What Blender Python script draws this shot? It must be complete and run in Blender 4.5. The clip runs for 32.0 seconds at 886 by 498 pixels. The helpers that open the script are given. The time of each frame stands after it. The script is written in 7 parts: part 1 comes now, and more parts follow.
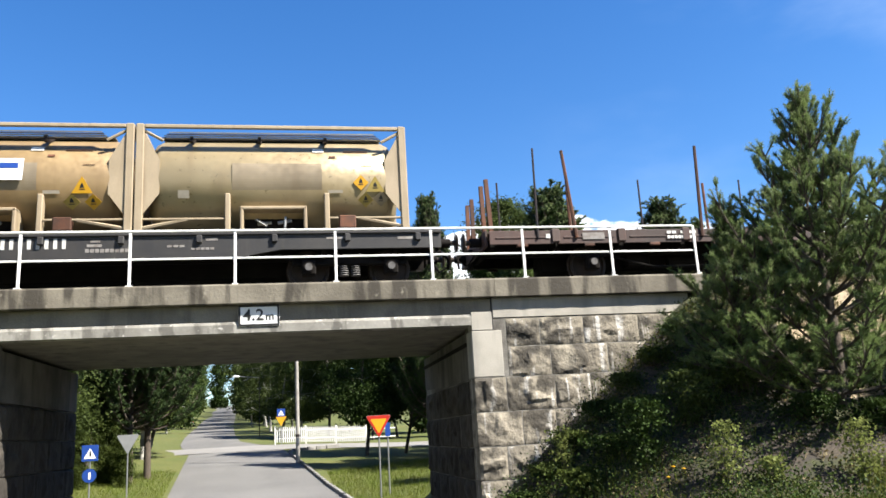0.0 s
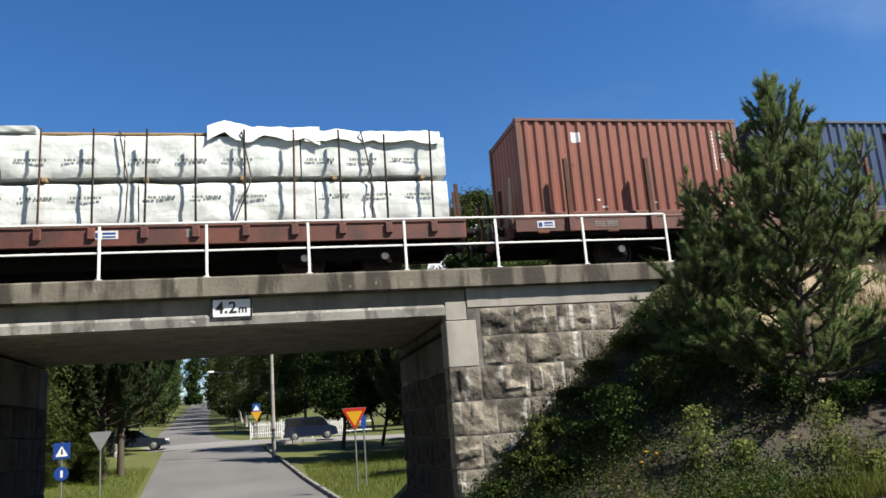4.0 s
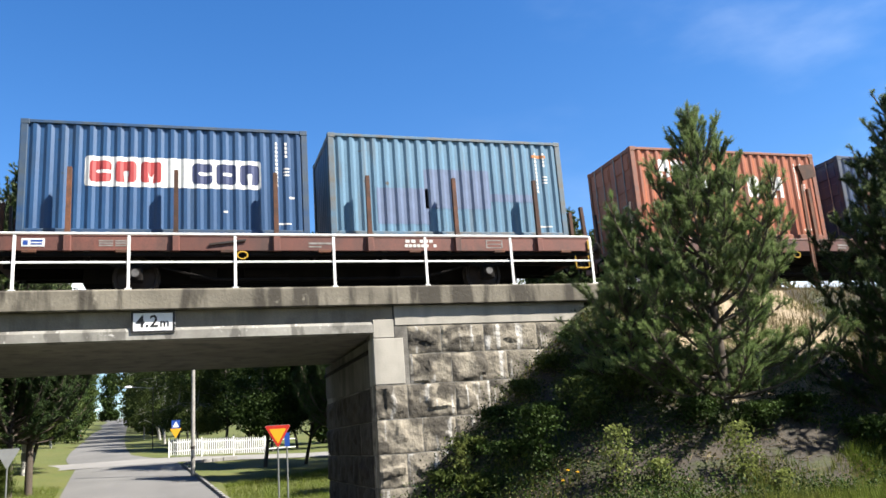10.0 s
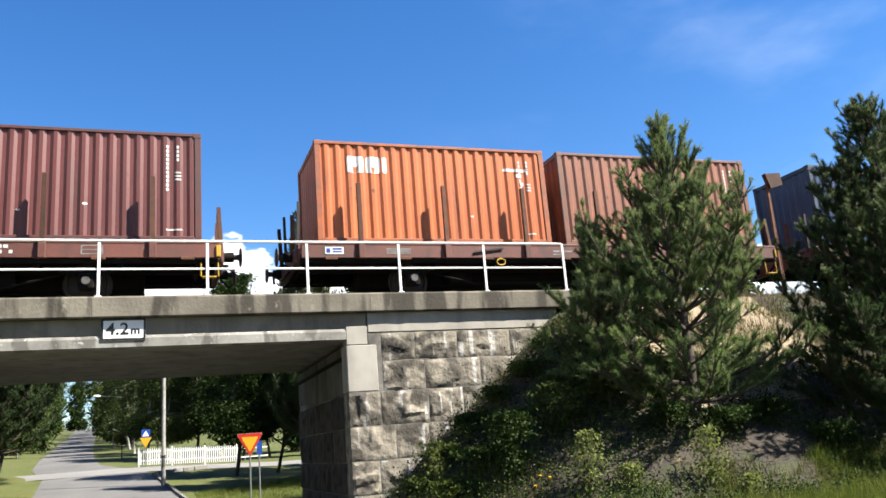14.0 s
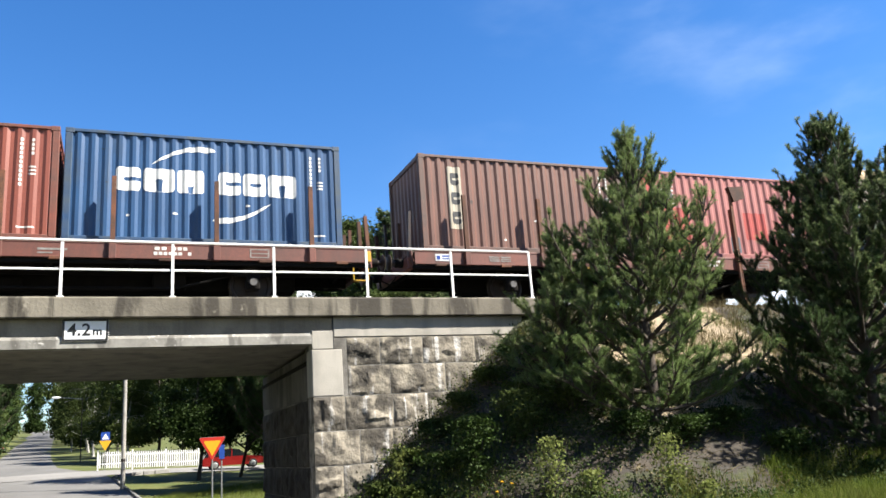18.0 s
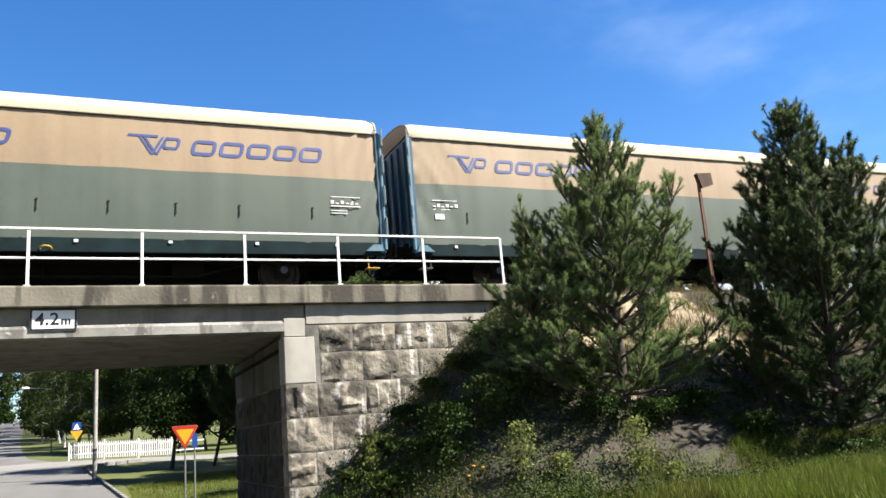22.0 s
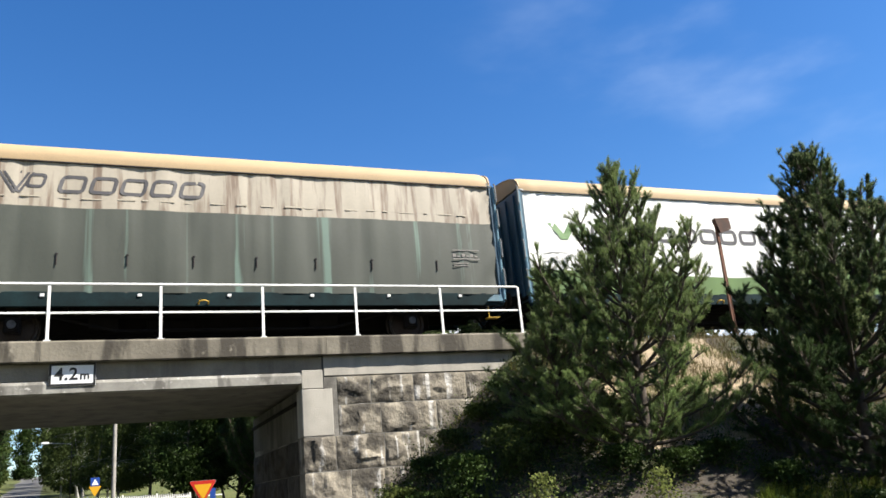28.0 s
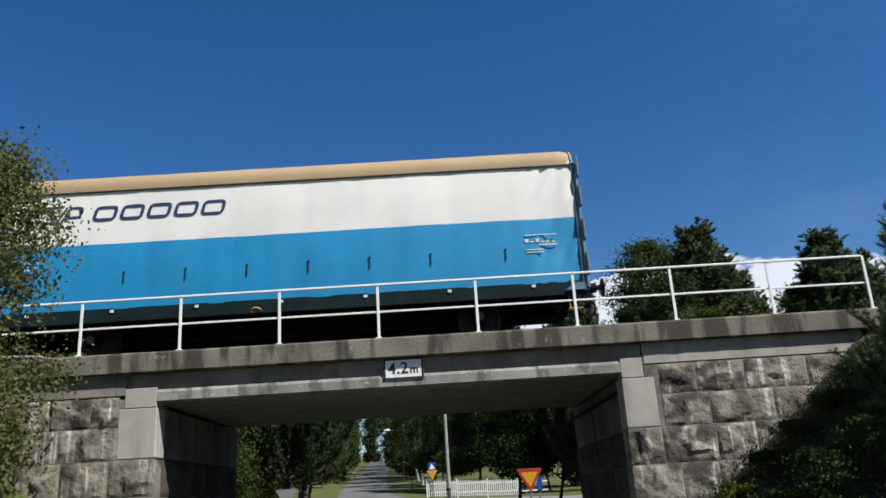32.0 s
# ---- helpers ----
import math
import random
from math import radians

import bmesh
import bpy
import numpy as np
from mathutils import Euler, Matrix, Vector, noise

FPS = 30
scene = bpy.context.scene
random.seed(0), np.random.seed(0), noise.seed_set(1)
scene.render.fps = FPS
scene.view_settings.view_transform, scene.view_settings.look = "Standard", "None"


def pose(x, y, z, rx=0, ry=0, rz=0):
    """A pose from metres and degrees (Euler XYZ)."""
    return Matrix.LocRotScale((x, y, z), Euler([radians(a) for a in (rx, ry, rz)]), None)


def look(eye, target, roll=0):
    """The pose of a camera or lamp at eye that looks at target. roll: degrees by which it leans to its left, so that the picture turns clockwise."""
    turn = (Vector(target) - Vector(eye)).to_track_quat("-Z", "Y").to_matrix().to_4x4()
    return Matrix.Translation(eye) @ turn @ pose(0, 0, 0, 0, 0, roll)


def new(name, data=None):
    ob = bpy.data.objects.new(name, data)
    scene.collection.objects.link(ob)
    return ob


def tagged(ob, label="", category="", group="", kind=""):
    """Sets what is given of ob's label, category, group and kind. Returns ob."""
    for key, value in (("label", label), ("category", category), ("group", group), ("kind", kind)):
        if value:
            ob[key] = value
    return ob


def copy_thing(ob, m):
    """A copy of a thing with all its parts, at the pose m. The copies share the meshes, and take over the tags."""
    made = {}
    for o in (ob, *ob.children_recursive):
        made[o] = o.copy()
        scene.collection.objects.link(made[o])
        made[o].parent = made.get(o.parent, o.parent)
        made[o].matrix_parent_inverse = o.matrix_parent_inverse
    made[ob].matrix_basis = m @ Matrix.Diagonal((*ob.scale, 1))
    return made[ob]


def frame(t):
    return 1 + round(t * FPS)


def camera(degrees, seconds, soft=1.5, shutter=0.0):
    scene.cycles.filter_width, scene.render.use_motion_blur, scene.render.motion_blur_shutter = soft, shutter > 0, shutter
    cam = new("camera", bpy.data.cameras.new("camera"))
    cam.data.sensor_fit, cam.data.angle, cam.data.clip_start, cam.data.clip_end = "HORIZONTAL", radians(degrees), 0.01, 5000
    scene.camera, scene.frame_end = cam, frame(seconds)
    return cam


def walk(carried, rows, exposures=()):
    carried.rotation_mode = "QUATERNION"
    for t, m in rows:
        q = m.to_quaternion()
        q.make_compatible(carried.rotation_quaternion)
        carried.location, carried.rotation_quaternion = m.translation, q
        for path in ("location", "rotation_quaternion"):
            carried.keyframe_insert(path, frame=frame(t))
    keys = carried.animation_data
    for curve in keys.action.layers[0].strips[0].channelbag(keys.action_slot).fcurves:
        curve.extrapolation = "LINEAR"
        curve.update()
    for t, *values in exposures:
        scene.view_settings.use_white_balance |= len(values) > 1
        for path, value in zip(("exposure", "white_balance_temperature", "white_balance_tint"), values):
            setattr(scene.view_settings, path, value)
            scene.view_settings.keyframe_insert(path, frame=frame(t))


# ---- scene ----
cam = camera(58.2, 32.0, soft=1.6)
PATH = [
    (0, pose(-0.024, -0.067, 2.462, 102.95, 3.33, -10.32)),
    (0.5, pose(-0.017, -0.078, 2.442, 102.92, 3.40, -10.54)),
    (1, pose(-0.007, -0.081, 2.435, 102.94, 3.63, -10.75)),
    (1.5, pose(-0.011, -0.075, 2.429, 102.79, 3.71, -10.86)),
    (2, pose(-0.006, -0.079, 2.428, 103.18, 3.88, -10.97)),
    (2.5, pose(-0.004, -0.071, 2.420, 102.36, 4.06, -11.27)),
    (3, pose(-0.003, -0.066, 2.411, 102.32, 4.04, -11.48)),
    (3.5, pose(0.003, -0.062, 2.410, 102.25, 4.23, -11.75)),
    (5.5, pose(-0.007, -0.039, 2.402, 103.02, 4.00, -12.77)),
    (6, pose(-0.005, -0.037, 2.416, 102.98, 4.25, -13.70)),
    (6.5, pose(-0.006, -0.042, 2.414, 102.97, 3.99, -14.81)),
    (7, pose(-0.001, -0.058, 2.416, 103.06, 4.02, -15.32)),
    (7.5, pose(0.002, -0.073, 2.414, 102.91, 4.02, -15.60)),
    (8, pose(0.001, -0.084, 2.413, 103.06, 4.04, -15.93)),
    (8.5, pose(0.003, -0.093, 2.407, 103.03, 4.05, -16.38)),
    (9, pose(0.001, -0.098, 2.409, 103.23, 4.07, -16.78)),
    (9.5, pose(0.000, -0.104, 2.414, 103.36, 4.14, -16.93)),
    (10, pose(0.001, -0.120, 2.412, 103.19, 4.07, -17.18)),
    (10.5, pose(0.005, -0.132, 2.411, 103.22, 4.33, -17.31)),
    (11, pose(-0.002, -0.137, 2.411, 103.25, 4.30, -17.56)),
    (11.5, pose(-0.003, -0.143, 2.405, 103.45, 4.35, -17.76)),
    (12, pose(-0.005, -0.149, 2.410, 103.60, 4.34, -17.82)),
    (12.5, pose(-0.009, -0.161, 2.413, 103.87, 4.14, -18.42)),
    (13, pose(-0.022, -0.178, 2.415, 103.64, 4.25, -18.73)),
    (13.5, pose(-0.010, -0.177, 2.406, 103.67, 4.39, -18.60)),
    (14, pose(-0.012, -0.182, 2.396, 103.55, 4.49, -19.03)),
    (14.5, pose(-0.006, -0.207, 2.397, 103.63, 4.42, -19.44)),
    (16.5, pose(0.010, -0.241, 2.389, 103.34, 4.52, -21.21)),
    (17, pose(0.010, -0.263, 2.381, 103.28, 4.41, -21.51)),
    (17.5, pose(-0.001, -0.263, 2.383, 103.53, 4.54, -21.26)),
    (18, pose(-0.018, -0.272, 2.384, 103.79, 3.96, -21.48)),
    (18.5, pose(-0.015, -0.300, 2.387, 104.12, 3.67, -22.24)),
    (19, pose(-0.017, -0.328, 2.385, 104.39, 3.84, -22.94)),
    (19.5, pose(-0.019, -0.325, 2.387, 104.09, 4.17, -22.72)),
    (20, pose(-0.006, -0.319, 2.390, 103.72, 4.11, -22.37)),
    (20.5, pose(0.004, -0.315, 2.384, 103.45, 4.33, -22.44)),
    (21, pose(0.010, -0.317, 2.374, 102.91, 4.39, -22.73)),
    (21.5, pose(0.022, -0.326, 2.373, 102.73, 4.63, -22.90)),
    (22, pose(0.010, -0.347, 2.369, 102.70, 4.65, -23.22)),
    (22.5, pose(0.001, -0.369, 2.372, 102.73, 4.78, -23.50)),
    (23, pose(-0.000, -0.364, 2.370, 102.60, 4.90, -23.44)),
    (23.5, pose(0.012, -0.365, 2.370, 102.77, 4.62, -23.36)),
    (24, pose(0.010, -0.384, 2.370, 102.67, 4.66, -23.50)),
    (24.5, pose(-0.001, -0.395, 2.374, 102.71, 4.66, -23.60)),
    (25, pose(0.007, -0.381, 2.371, 102.87, 4.69, -23.37)),
    (25.5, pose(0.003, -0.366, 2.369, 103.14, 4.51, -23.43)),
    (27.5, pose(0.030, -0.342, 2.383, 105.94, 5.28, -22.20)),
    (28, pose(0.033, -0.330, 2.386, 106.33, 5.16, -21.76)),
    (28.1, pose(0.029, -0.330, 2.386, 106.53, 5.27, -21.72)),
    (28.5, pose(0.013, -0.332, 2.387, 106.77, 5.50, -21.55)),
    (29, pose(0.017, -0.353, 2.378, 106.58, 5.89, -21.71)),
    (29.5, pose(0.005, -0.347, 2.380, 106.43, 5.76, -21.32)),
    (30, pose(0.000, -0.328, 2.382, 106.49, 5.63, -21.40)),
    (30.5, pose(0.001, -0.295, 2.394, 106.60, 5.66, -21.29)),
    (31, pose(0.005, -0.209, 2.409, 107.11, 5.07, -20.31)),
    (31.5, pose(0.013, -0.002, 2.441, 107.34, 4.49, -11.34)),
    (31.6, pose(0.018, 0.037, 2.451, 107.54, 4.43, -9.04)),
    (31.7, pose(0.023, 0.076, 2.460, 107.49, 4.21, -6.68)),
    (32, pose(0.037, 0.193, 2.487, 107.16, 3.48, 0.26)),
]
EXPOSURES = [(0, 2.13, 6500, 10), (1, 1.91, 6500, 10), (2, 1.81, 6500, 10), (3, 1.31, 6500, 10), (3.5, 1.34, 6500, 10), (5.5, 2.13, 6500, 10), (6, 2.19, 6500, 10), (7, 2.01, 6500, 10), (8, 2.07, 6500, 10), (9, 2.02, 6500, 10), (10, 2.08, 6500, 10), (11, 1.97, 6500, 10), (12, 2.10, 6500, 10), (13, 2.19, 6500, 10), (14.5, 2.05, 6500, 10), (17, 2.20, 6500, 10), (18, 2.15, 6500, 10), (19, 2.01, 6500, 10), (20, 2.13, 6500, 10), (21, 2.12, 6500, 10), (23, 2.12, 6500, 10), (25.5, 2.08, 6500, 10), (27.5, 1.90, 6500, 10), (28, 1.87, 6500, 10), (29, 0.93, 6300, 10), (30, 1.53, 6400, 10), (31, 1.01, 6200, 10), (32, 0.97, 6100, 10)]
walk(cam, PATH, EXPOSURES)

# ---- daylight: clear sky with low cumulus, sun from the front right
SUN = Vector((0.40, -0.28, 0.56)).normalized()
world = bpy.data.worlds.new("world")
scene.world = world
world.use_nodes = True


def sky_nodes():
    nt = world.node_tree
    N, L = nt.nodes.new, nt.links.new
    sky = N("ShaderNodeTexSky")
    sky.sky_type, sky.sun_disc = "NISHITA", False
    sky.sun_elevation = math.asin(SUN.z)
    sky.sun_rotation = math.atan2(SUN.x, SUN.y)
    sky.air_density, sky.dust_density, sky.ozone_density = 1.0, 0.25, 3.0
    hsv = N("ShaderNodeHueSaturation")
    hsv.inputs["Saturation"].default_value = 1.31
    hsv.inputs["Hue"].default_value = 0.507
    hsv.inputs["Value"].default_value = 1.0
    L(sky.outputs[0], hsv.inputs["Color"])
    tc = N("ShaderNodeTexCoord")
    sep = N("ShaderNodeSeparateXYZ")
    L(tc.outputs["Generated"], sep.inputs[0])

    def math_node(op, a, b=None):
        m = N("ShaderNodeMath")
        m.operation = op
        for i, v in enumerate((a, b)):
            if v is None:
                continue
            if isinstance(v, (int, float)):
                m.inputs[i].default_value = v
            else:
                L(v, m.inputs[i])
        return m.outputs[0]

    def ramp(v, lo, hi):
        r = N("ShaderNodeMapRange")
        r.interpolation_type = "SMOOTHSTEP"
        r.inputs[1].default_value, r.inputs[2].default_value = lo, hi
        L(v, r.inputs[0])
        return r.outputs[0]

    # heaped clouds low over the horizon
    mp = N("ShaderNodeMapping")
    mp.inputs["Scale"].default_value = (8.0, 8.0, 13.0)
    L(tc.outputs["Generated"], mp.inputs[0])
    n1 = N("ShaderNodeTexNoise")
    n1.inputs["Scale"].default_value, n1.inputs["Detail"].default_value = 1.3, 7.0
    L(mp.outputs[0], n1.inputs["Vector"])
    low = math_node("SUBTRACT", 1.0, ramp(math_node("ADD", sep.outputs[2], math_node("MULTIPLY", sep.outputs[0], 0.11)), 0.215, 0.325))
    puff = math_node("ADD", n1.outputs["Fac"], math_node("MULTIPLY", low, 0.38))
    heap = math_node("MULTIPLY", ramp(puff, 0.70, 0.75), math_node("MULTIPLY", ramp(low, 0.02, 0.15), ramp(sep.outputs[2], 0.08, 0.17)))
    # thin veils higher up
    mp2 = N("ShaderNodeMapping")
    mp2.inputs["Scale"].default_value = (2.0, 2.0, 5.0)
    mp2.inputs["Rotation"].default_value = (0.3, 0.5, 0.2)
    L(tc.outputs["Generated"], mp2.inputs[0])
    n2 = N("ShaderNodeTexNoise")
    n2.inputs["Scale"].default_value, n2.inputs["Detail"].default_value = 1.6, 8.0
    L(mp2.outputs[0], n2.inputs["Vector"])
    veil = math_node("MULTIPLY", ramp(n2.outputs["Fac"], 0.48, 0.80), ramp(sep.outputs[0], 0.2, 0.75))
    mix1 = N("ShaderNodeMixRGB")
    L(math_node("MULTIPLY", veil, 0.36), mix1.inputs[0])
    L(hsv.outputs[0], mix1.inputs[1])
    mix1.inputs[2].default_value = (4.6, 5.6, 7.2, 1)
    mix2 = N("ShaderNodeMixRGB")
    L(math_node("MULTIPLY", heap, 0.95), mix2.inputs[0])
    L(mix1.outputs[0], mix2.inputs[1])
    mix2.inputs[2].default_value = (8.6, 8.9, 9.3, 1)
    bg = nt.nodes["Background"]
    L(mix2.outputs[0], bg.inputs[0])
    bg.inputs[1].default_value = 0.0505


sky_nodes()
sun = new("sun", bpy.data.lights.new("sun", "SUN"))
sun.data.energy, sun.data.angle, sun.data.color = 5.0, radians(0.55), (1.0, 0.945, 0.85)
sun.matrix_world = look(SUN * 60, (0, 0, 0))

# ---- materials
TONE = 0.49   # all paints and stones sit a little below their clean values


def mat(name, a, b=None, scale=2.0, rough=0.75, metal=0.0, bump=0.2, bscale=35.0, streak=None, sstr=0.6, slim=(0.5, 0.72),
        sscale=(5.0, 5.0, 0.4), rand=0.0, fine=0.25, spec=0.4, coat=0.0, trans=0.0, spot=None, spotlim=(0.6, 0.68), spotscale=6.0, depth=0.02):
    tone = TONE if min(a) < 0.6 else 0.74
    a, b, streak, spot = (tuple(v * tone for v in c) if c else c for c in (a, b, streak, spot))
    m = bpy.data.materials.new(name)
    m.use_nodes = True
    nt = m.node_tree
    N, L = nt.nodes.new, nt.links.new
    p = nt.nodes["Principled BSDF"]
    p.inputs["Roughness"].default_value, p.inputs["Metallic"].default_value = rough, metal
    p.inputs["Specular IOR Level"].default_value = spec
    p.inputs["Coat Weight"].default_value = coat
    tc = N("ShaderNodeTexCoord")
    info = N("ShaderNodeObjectInfo")
    shift = N("ShaderNodeVectorMath")
    shift.operation = "MULTIPLY_ADD"
    shift.inputs[1].default_value = (1, 1, 1)
    scaled = N("ShaderNodeVectorMath")
    scaled.operation = "SCALE"
    scaled.inputs[3].default_value = 17.0 if rand else 0.0
    cmb = N("ShaderNodeCombineXYZ")
    for i in range(3):
        L(info.outputs["Random"], cmb.inputs[i])
    L(cmb.outputs[0], scaled.inputs[0])
    L(tc.outputs["Object"], shift.inputs[0])
    L(scaled.outputs[0], shift.inputs[2])

    def noise_tex(s, detail, stretch=None):
        n = N("ShaderNodeTexNoise")
        n.inputs["Scale"].default_value, n.inputs["Detail"].default_value = s, detail
        src = shift.outputs[0]
        if stretch:
            mp = N("ShaderNodeMapping")
            mp.inputs["Scale"].default_value = stretch
            L(src, mp.inputs[0])
            src = mp.outputs[0]
        L(src, n.inputs["Vector"])
        return n.outputs["Fac"]

    def rng(v, lo, hi, to0=0.0, to1=1.0):
        r = N("ShaderNodeMapRange")
        r.inputs[1].default_value, r.inputs[2].default_value = lo, hi
        r.inputs[3].default_value, r.inputs[4].default_value = to0, to1
        L(v, r.inputs[0])
        return r.outputs[0]

    def blend(f, c1, c2, kind="MIX"):
        x = N("ShaderNodeMixRGB")
        x.blend_type = kind
        L(f, x.inputs[0])
        for i, c in ((1, c1), (2, c2)):
            if isinstance(c, tuple):
                x.inputs[i].default_value = (*c, 1)
            else:
                L(c, x.inputs[i])
        return x.outputs[0]

    col = blend(rng(noise_tex(scale, 6), 0.36, 0.64), a, b or tuple(v * 0.8 for v in a))
    if streak:
        col = blend(rng(noise_tex(1.0, 5, sscale), slim[0], slim[1], 0, sstr), col, streak)
    if spot:
        col = blend(rng(noise_tex(spotscale, 8), spotlim[0], spotlim[1]), col, spot)
    fn = noise_tex(bscale, 5)
    g = rng(fn, 0.3, 0.7, 1 - fine, 1 + fine)
    gm = N("ShaderNodeVectorMath")
    gm.operation = "SCALE"
    L(col, gm.inputs[0])
    L(g, gm.inputs[3])
    col = gm.outputs[0]
    if rand:
        rm = N("ShaderNodeVectorMath")
        rm.operation = "SCALE"
        L(col, rm.inputs[0])
        L(rng(info.outputs["Random"], 0, 1, 1 - rand, 1 + rand), rm.inputs[3])
        col = rm.outputs[0]
    L(col, p.inputs["Base Color"])
    L(rng(fn, 0.3, 0.7, max(0.05, rough - 0.1), min(1, rough + 0.1)), p.inputs["Roughness"])
    if bump:
        bp = N("ShaderNodeBump")
        bp.inputs["Strength"].default_value, bp.inputs["Distance"].default_value = bump, depth
        L(fn, bp.inputs["Height"])
        L(bp.outputs[0], p.inputs["Normal"])
    if trans:
        t = N("ShaderNodeBsdfTranslucent")
        L(col, t.inputs[0])
        ms = N("ShaderNodeMixShader")
        ms.inputs[0].default_value = trans
        L(p.outputs[0], ms.inputs[1])
        L(t.outputs[0], ms.inputs[2])
        L(ms.outputs[0], nt.nodes["Material Output"].inputs[0])
    return m


M = {}
M["concrete"] = mat("concrete", (0.34, 0.305, 0.245), (0.23, 0.205, 0.165), 1.4, 0.9, bump=0.35, bscale=26, streak=(0.12, 0.115, 0.10), sstr=0.75, slim=(0.52, 0.70), sscale=(3.2, 3.2, 0.35), fine=0.10, spot=(0.15, 0.14, 0.12), spotlim=(0.56, 0.70), spotscale=1.3)
M["cap"] = mat("cap_concrete", (0.28, 0.25, 0.195), (0.165, 0.146, 0.112), 1.1, 0.92, bump=0.4, bscale=17, streak=(0.05, 0.042, 0.031), sstr=0.9, slim=(0.46, 0.58), sscale=(3.4, 3.4, 0.5), fine=0.08, spot=(0.36, 0.325, 0.26), spotlim=(0.62, 0.74), spotscale=4.0)
M["pale"] = mat("pale_concrete", (0.56, 0.525, 0.455), (0.43, 0.405, 0.35), 1.5, 0.9, bump=0.25, bscale=40, streak=(0.32, 0.30, 0.27), sstr=0.6, sscale=(4, 4, 0.6), fine=0.06)
M["lime"] = mat("limed_concrete", (0.44, 0.425, 0.38), (0.27, 0.258, 0.23), 1.5, 0.92, bump=0.3, bscale=18, streak=(0.12, 0.112, 0.098), sstr=0.75, slim=(0.52, 0.60), sscale=(3.4, 3.4, 1.2), fine=0.10, spot=(0.58, 0.56, 0.52), spotlim=(0.63, 0.70), spotscale=10.0)
M["stone"] = mat("granite", (0.35, 0.31, 0.24), (0.20, 0.175, 0.138), 1.7, 0.9, bump=0.7, bscale=11, streak=(0.66, 0.64, 0.60), sstr=0.85, slim=(0.57, 0.65), sscale=(9.0, 9.0, 0.28), rand=0.24, fine=0.22, spot=(0.075, 0.065, 0.05), spotlim=(0.50, 0.60), spotscale=2.2, depth=0.04)
# granite for the inner faces: underpass shade and dark staining are in the colour
M["sooty"] = mat("shaded_granite", (0.070, 0.058, 0.044), (0.026, 0.022, 0.018), 1.6, 0.92, bump=0.7, bscale=11, streak=(0.15, 0.135, 0.115), sstr=0.6, slim=(0.62, 0.72), sscale=(6.0, 6.0, 0.4), rand=0.3, fine=0.22, depth=0.04)
# concrete for the inner walls, darkened for the underpass shade, with stain streaks
M["sootyconcrete"] = mat("shaded_concrete", (0.20, 0.185, 0.155), (0.10, 0.092, 0.078), 1.3, 0.92, bump=0.3, bscale=20, streak=(0.05, 0.046, 0.04), sstr=0.75, slim=(0.5, 0.66), sscale=(3.0, 3.0, 0.4), fine=0.1)
M["mortar"] = mat("mortar", (0.36, 0.34, 0.30), (0.12, 0.11, 0.095), 1.6, 0.95, bump=0.4)
M["white"] = mat("white_paint", (0.80, 0.80, 0.78), (0.72, 0.72, 0.70), 5, 0.5, bump=0.05, fine=0.06, spot=(0.35, 0.2, 0.12), spotlim=(0.74, 0.78), spotscale=14)
M["galv"] = mat("galvanised_steel", (0.42, 0.43, 0.43), (0.34, 0.35, 0.35), 6, 0.5, 0.6, bump=0.05, fine=0.1)
M["signwhite"] = mat("sign_white", (0.80, 0.80, 0.80), (0.76, 0.76, 0.76), 4, 0.4, bump=0, fine=0.04)
M["signback"] = mat("sign_back_grey", (0.40, 0.41, 0.41), (0.34, 0.35, 0.35), 3, 0.55, 0.3, bump=0, fine=0.06)
M["black"] = mat("black_paint", (0.015, 0.015, 0.015), (0.02, 0.02, 0.02), 4, 0.5, bump=0, fine=0.1)
M["red"] = mat("sign_red", (0.62, 0.035, 0.02), (0.58, 0.03, 0.02), 4, 0.4, bump=0, fine=0.04)
M["yellow"] = mat("sign_yellow", (0.85, 0.46, 0.02), (0.82, 0.43, 0.02), 4, 0.4, bump=0, fine=0.04)
M["blue"] = mat("sign_blue", (0.02, 0.085, 0.40), (0.02, 0.075, 0.36), 4, 0.4, bump=0, fine=0.04)
M["asphalt"] = mat("asphalt", (0.195, 0.19, 0.182), (0.155, 0.151, 0.146), 0.25, 0.9, bump=0.3, bscale=60, fine=0.2, streak=(0.12, 0.118, 0.114), sstr=0.5, sscale=(0.6, 0.05, 1))
M["kerb"] = mat("kerb_granite", (0.34, 0.33, 0.31), (0.27, 0.26, 0.245), 3, 0.9, bump=0.3, rand=0.12)
M["street"] = mat("pale_asphalt", (0.30, 0.29, 0.275), (0.24, 0.233, 0.222), 0.3, 0.9, bump=0.3, bscale=60, fine=0.2)
M["grass"] = mat("lawn", (0.078, 0.106, 0.012), (0.118, 0.126, 0.022), 0.35, 0.95, bump=0.8, bscale=18, fine=0.4, spot=(0.13, 0.12, 0.035), spotlim=(0.60, 0.74), spotscale=0.6)
M["soil"] = mat("bank_soil", (0.060, 0.046, 0.031), (0.022, 0.018, 0.013), 1.6, 0.95, bump=1.0, bscale=16, fine=0.45, spot=(0.045, 0.052, 0.014), spotlim=(0.52, 0.62), spotscale=1.6)
M["sand"] = mat("dry_sand", (0.42, 0.33, 0.21), (0.30, 0.235, 0.15), 1.5, 0.95, bump=1.0, bscale=12, fine=0.35, spot=(0.14, 0.13, 0.05), spotlim=(0.60, 0.68), spotscale=2.5)
M["ballast"] = mat("ballast", (0.15, 0.135, 0.12), (0.09, 0.08, 0.072), 9, 0.95, bump=1.0, bscale=24, fine=0.4)
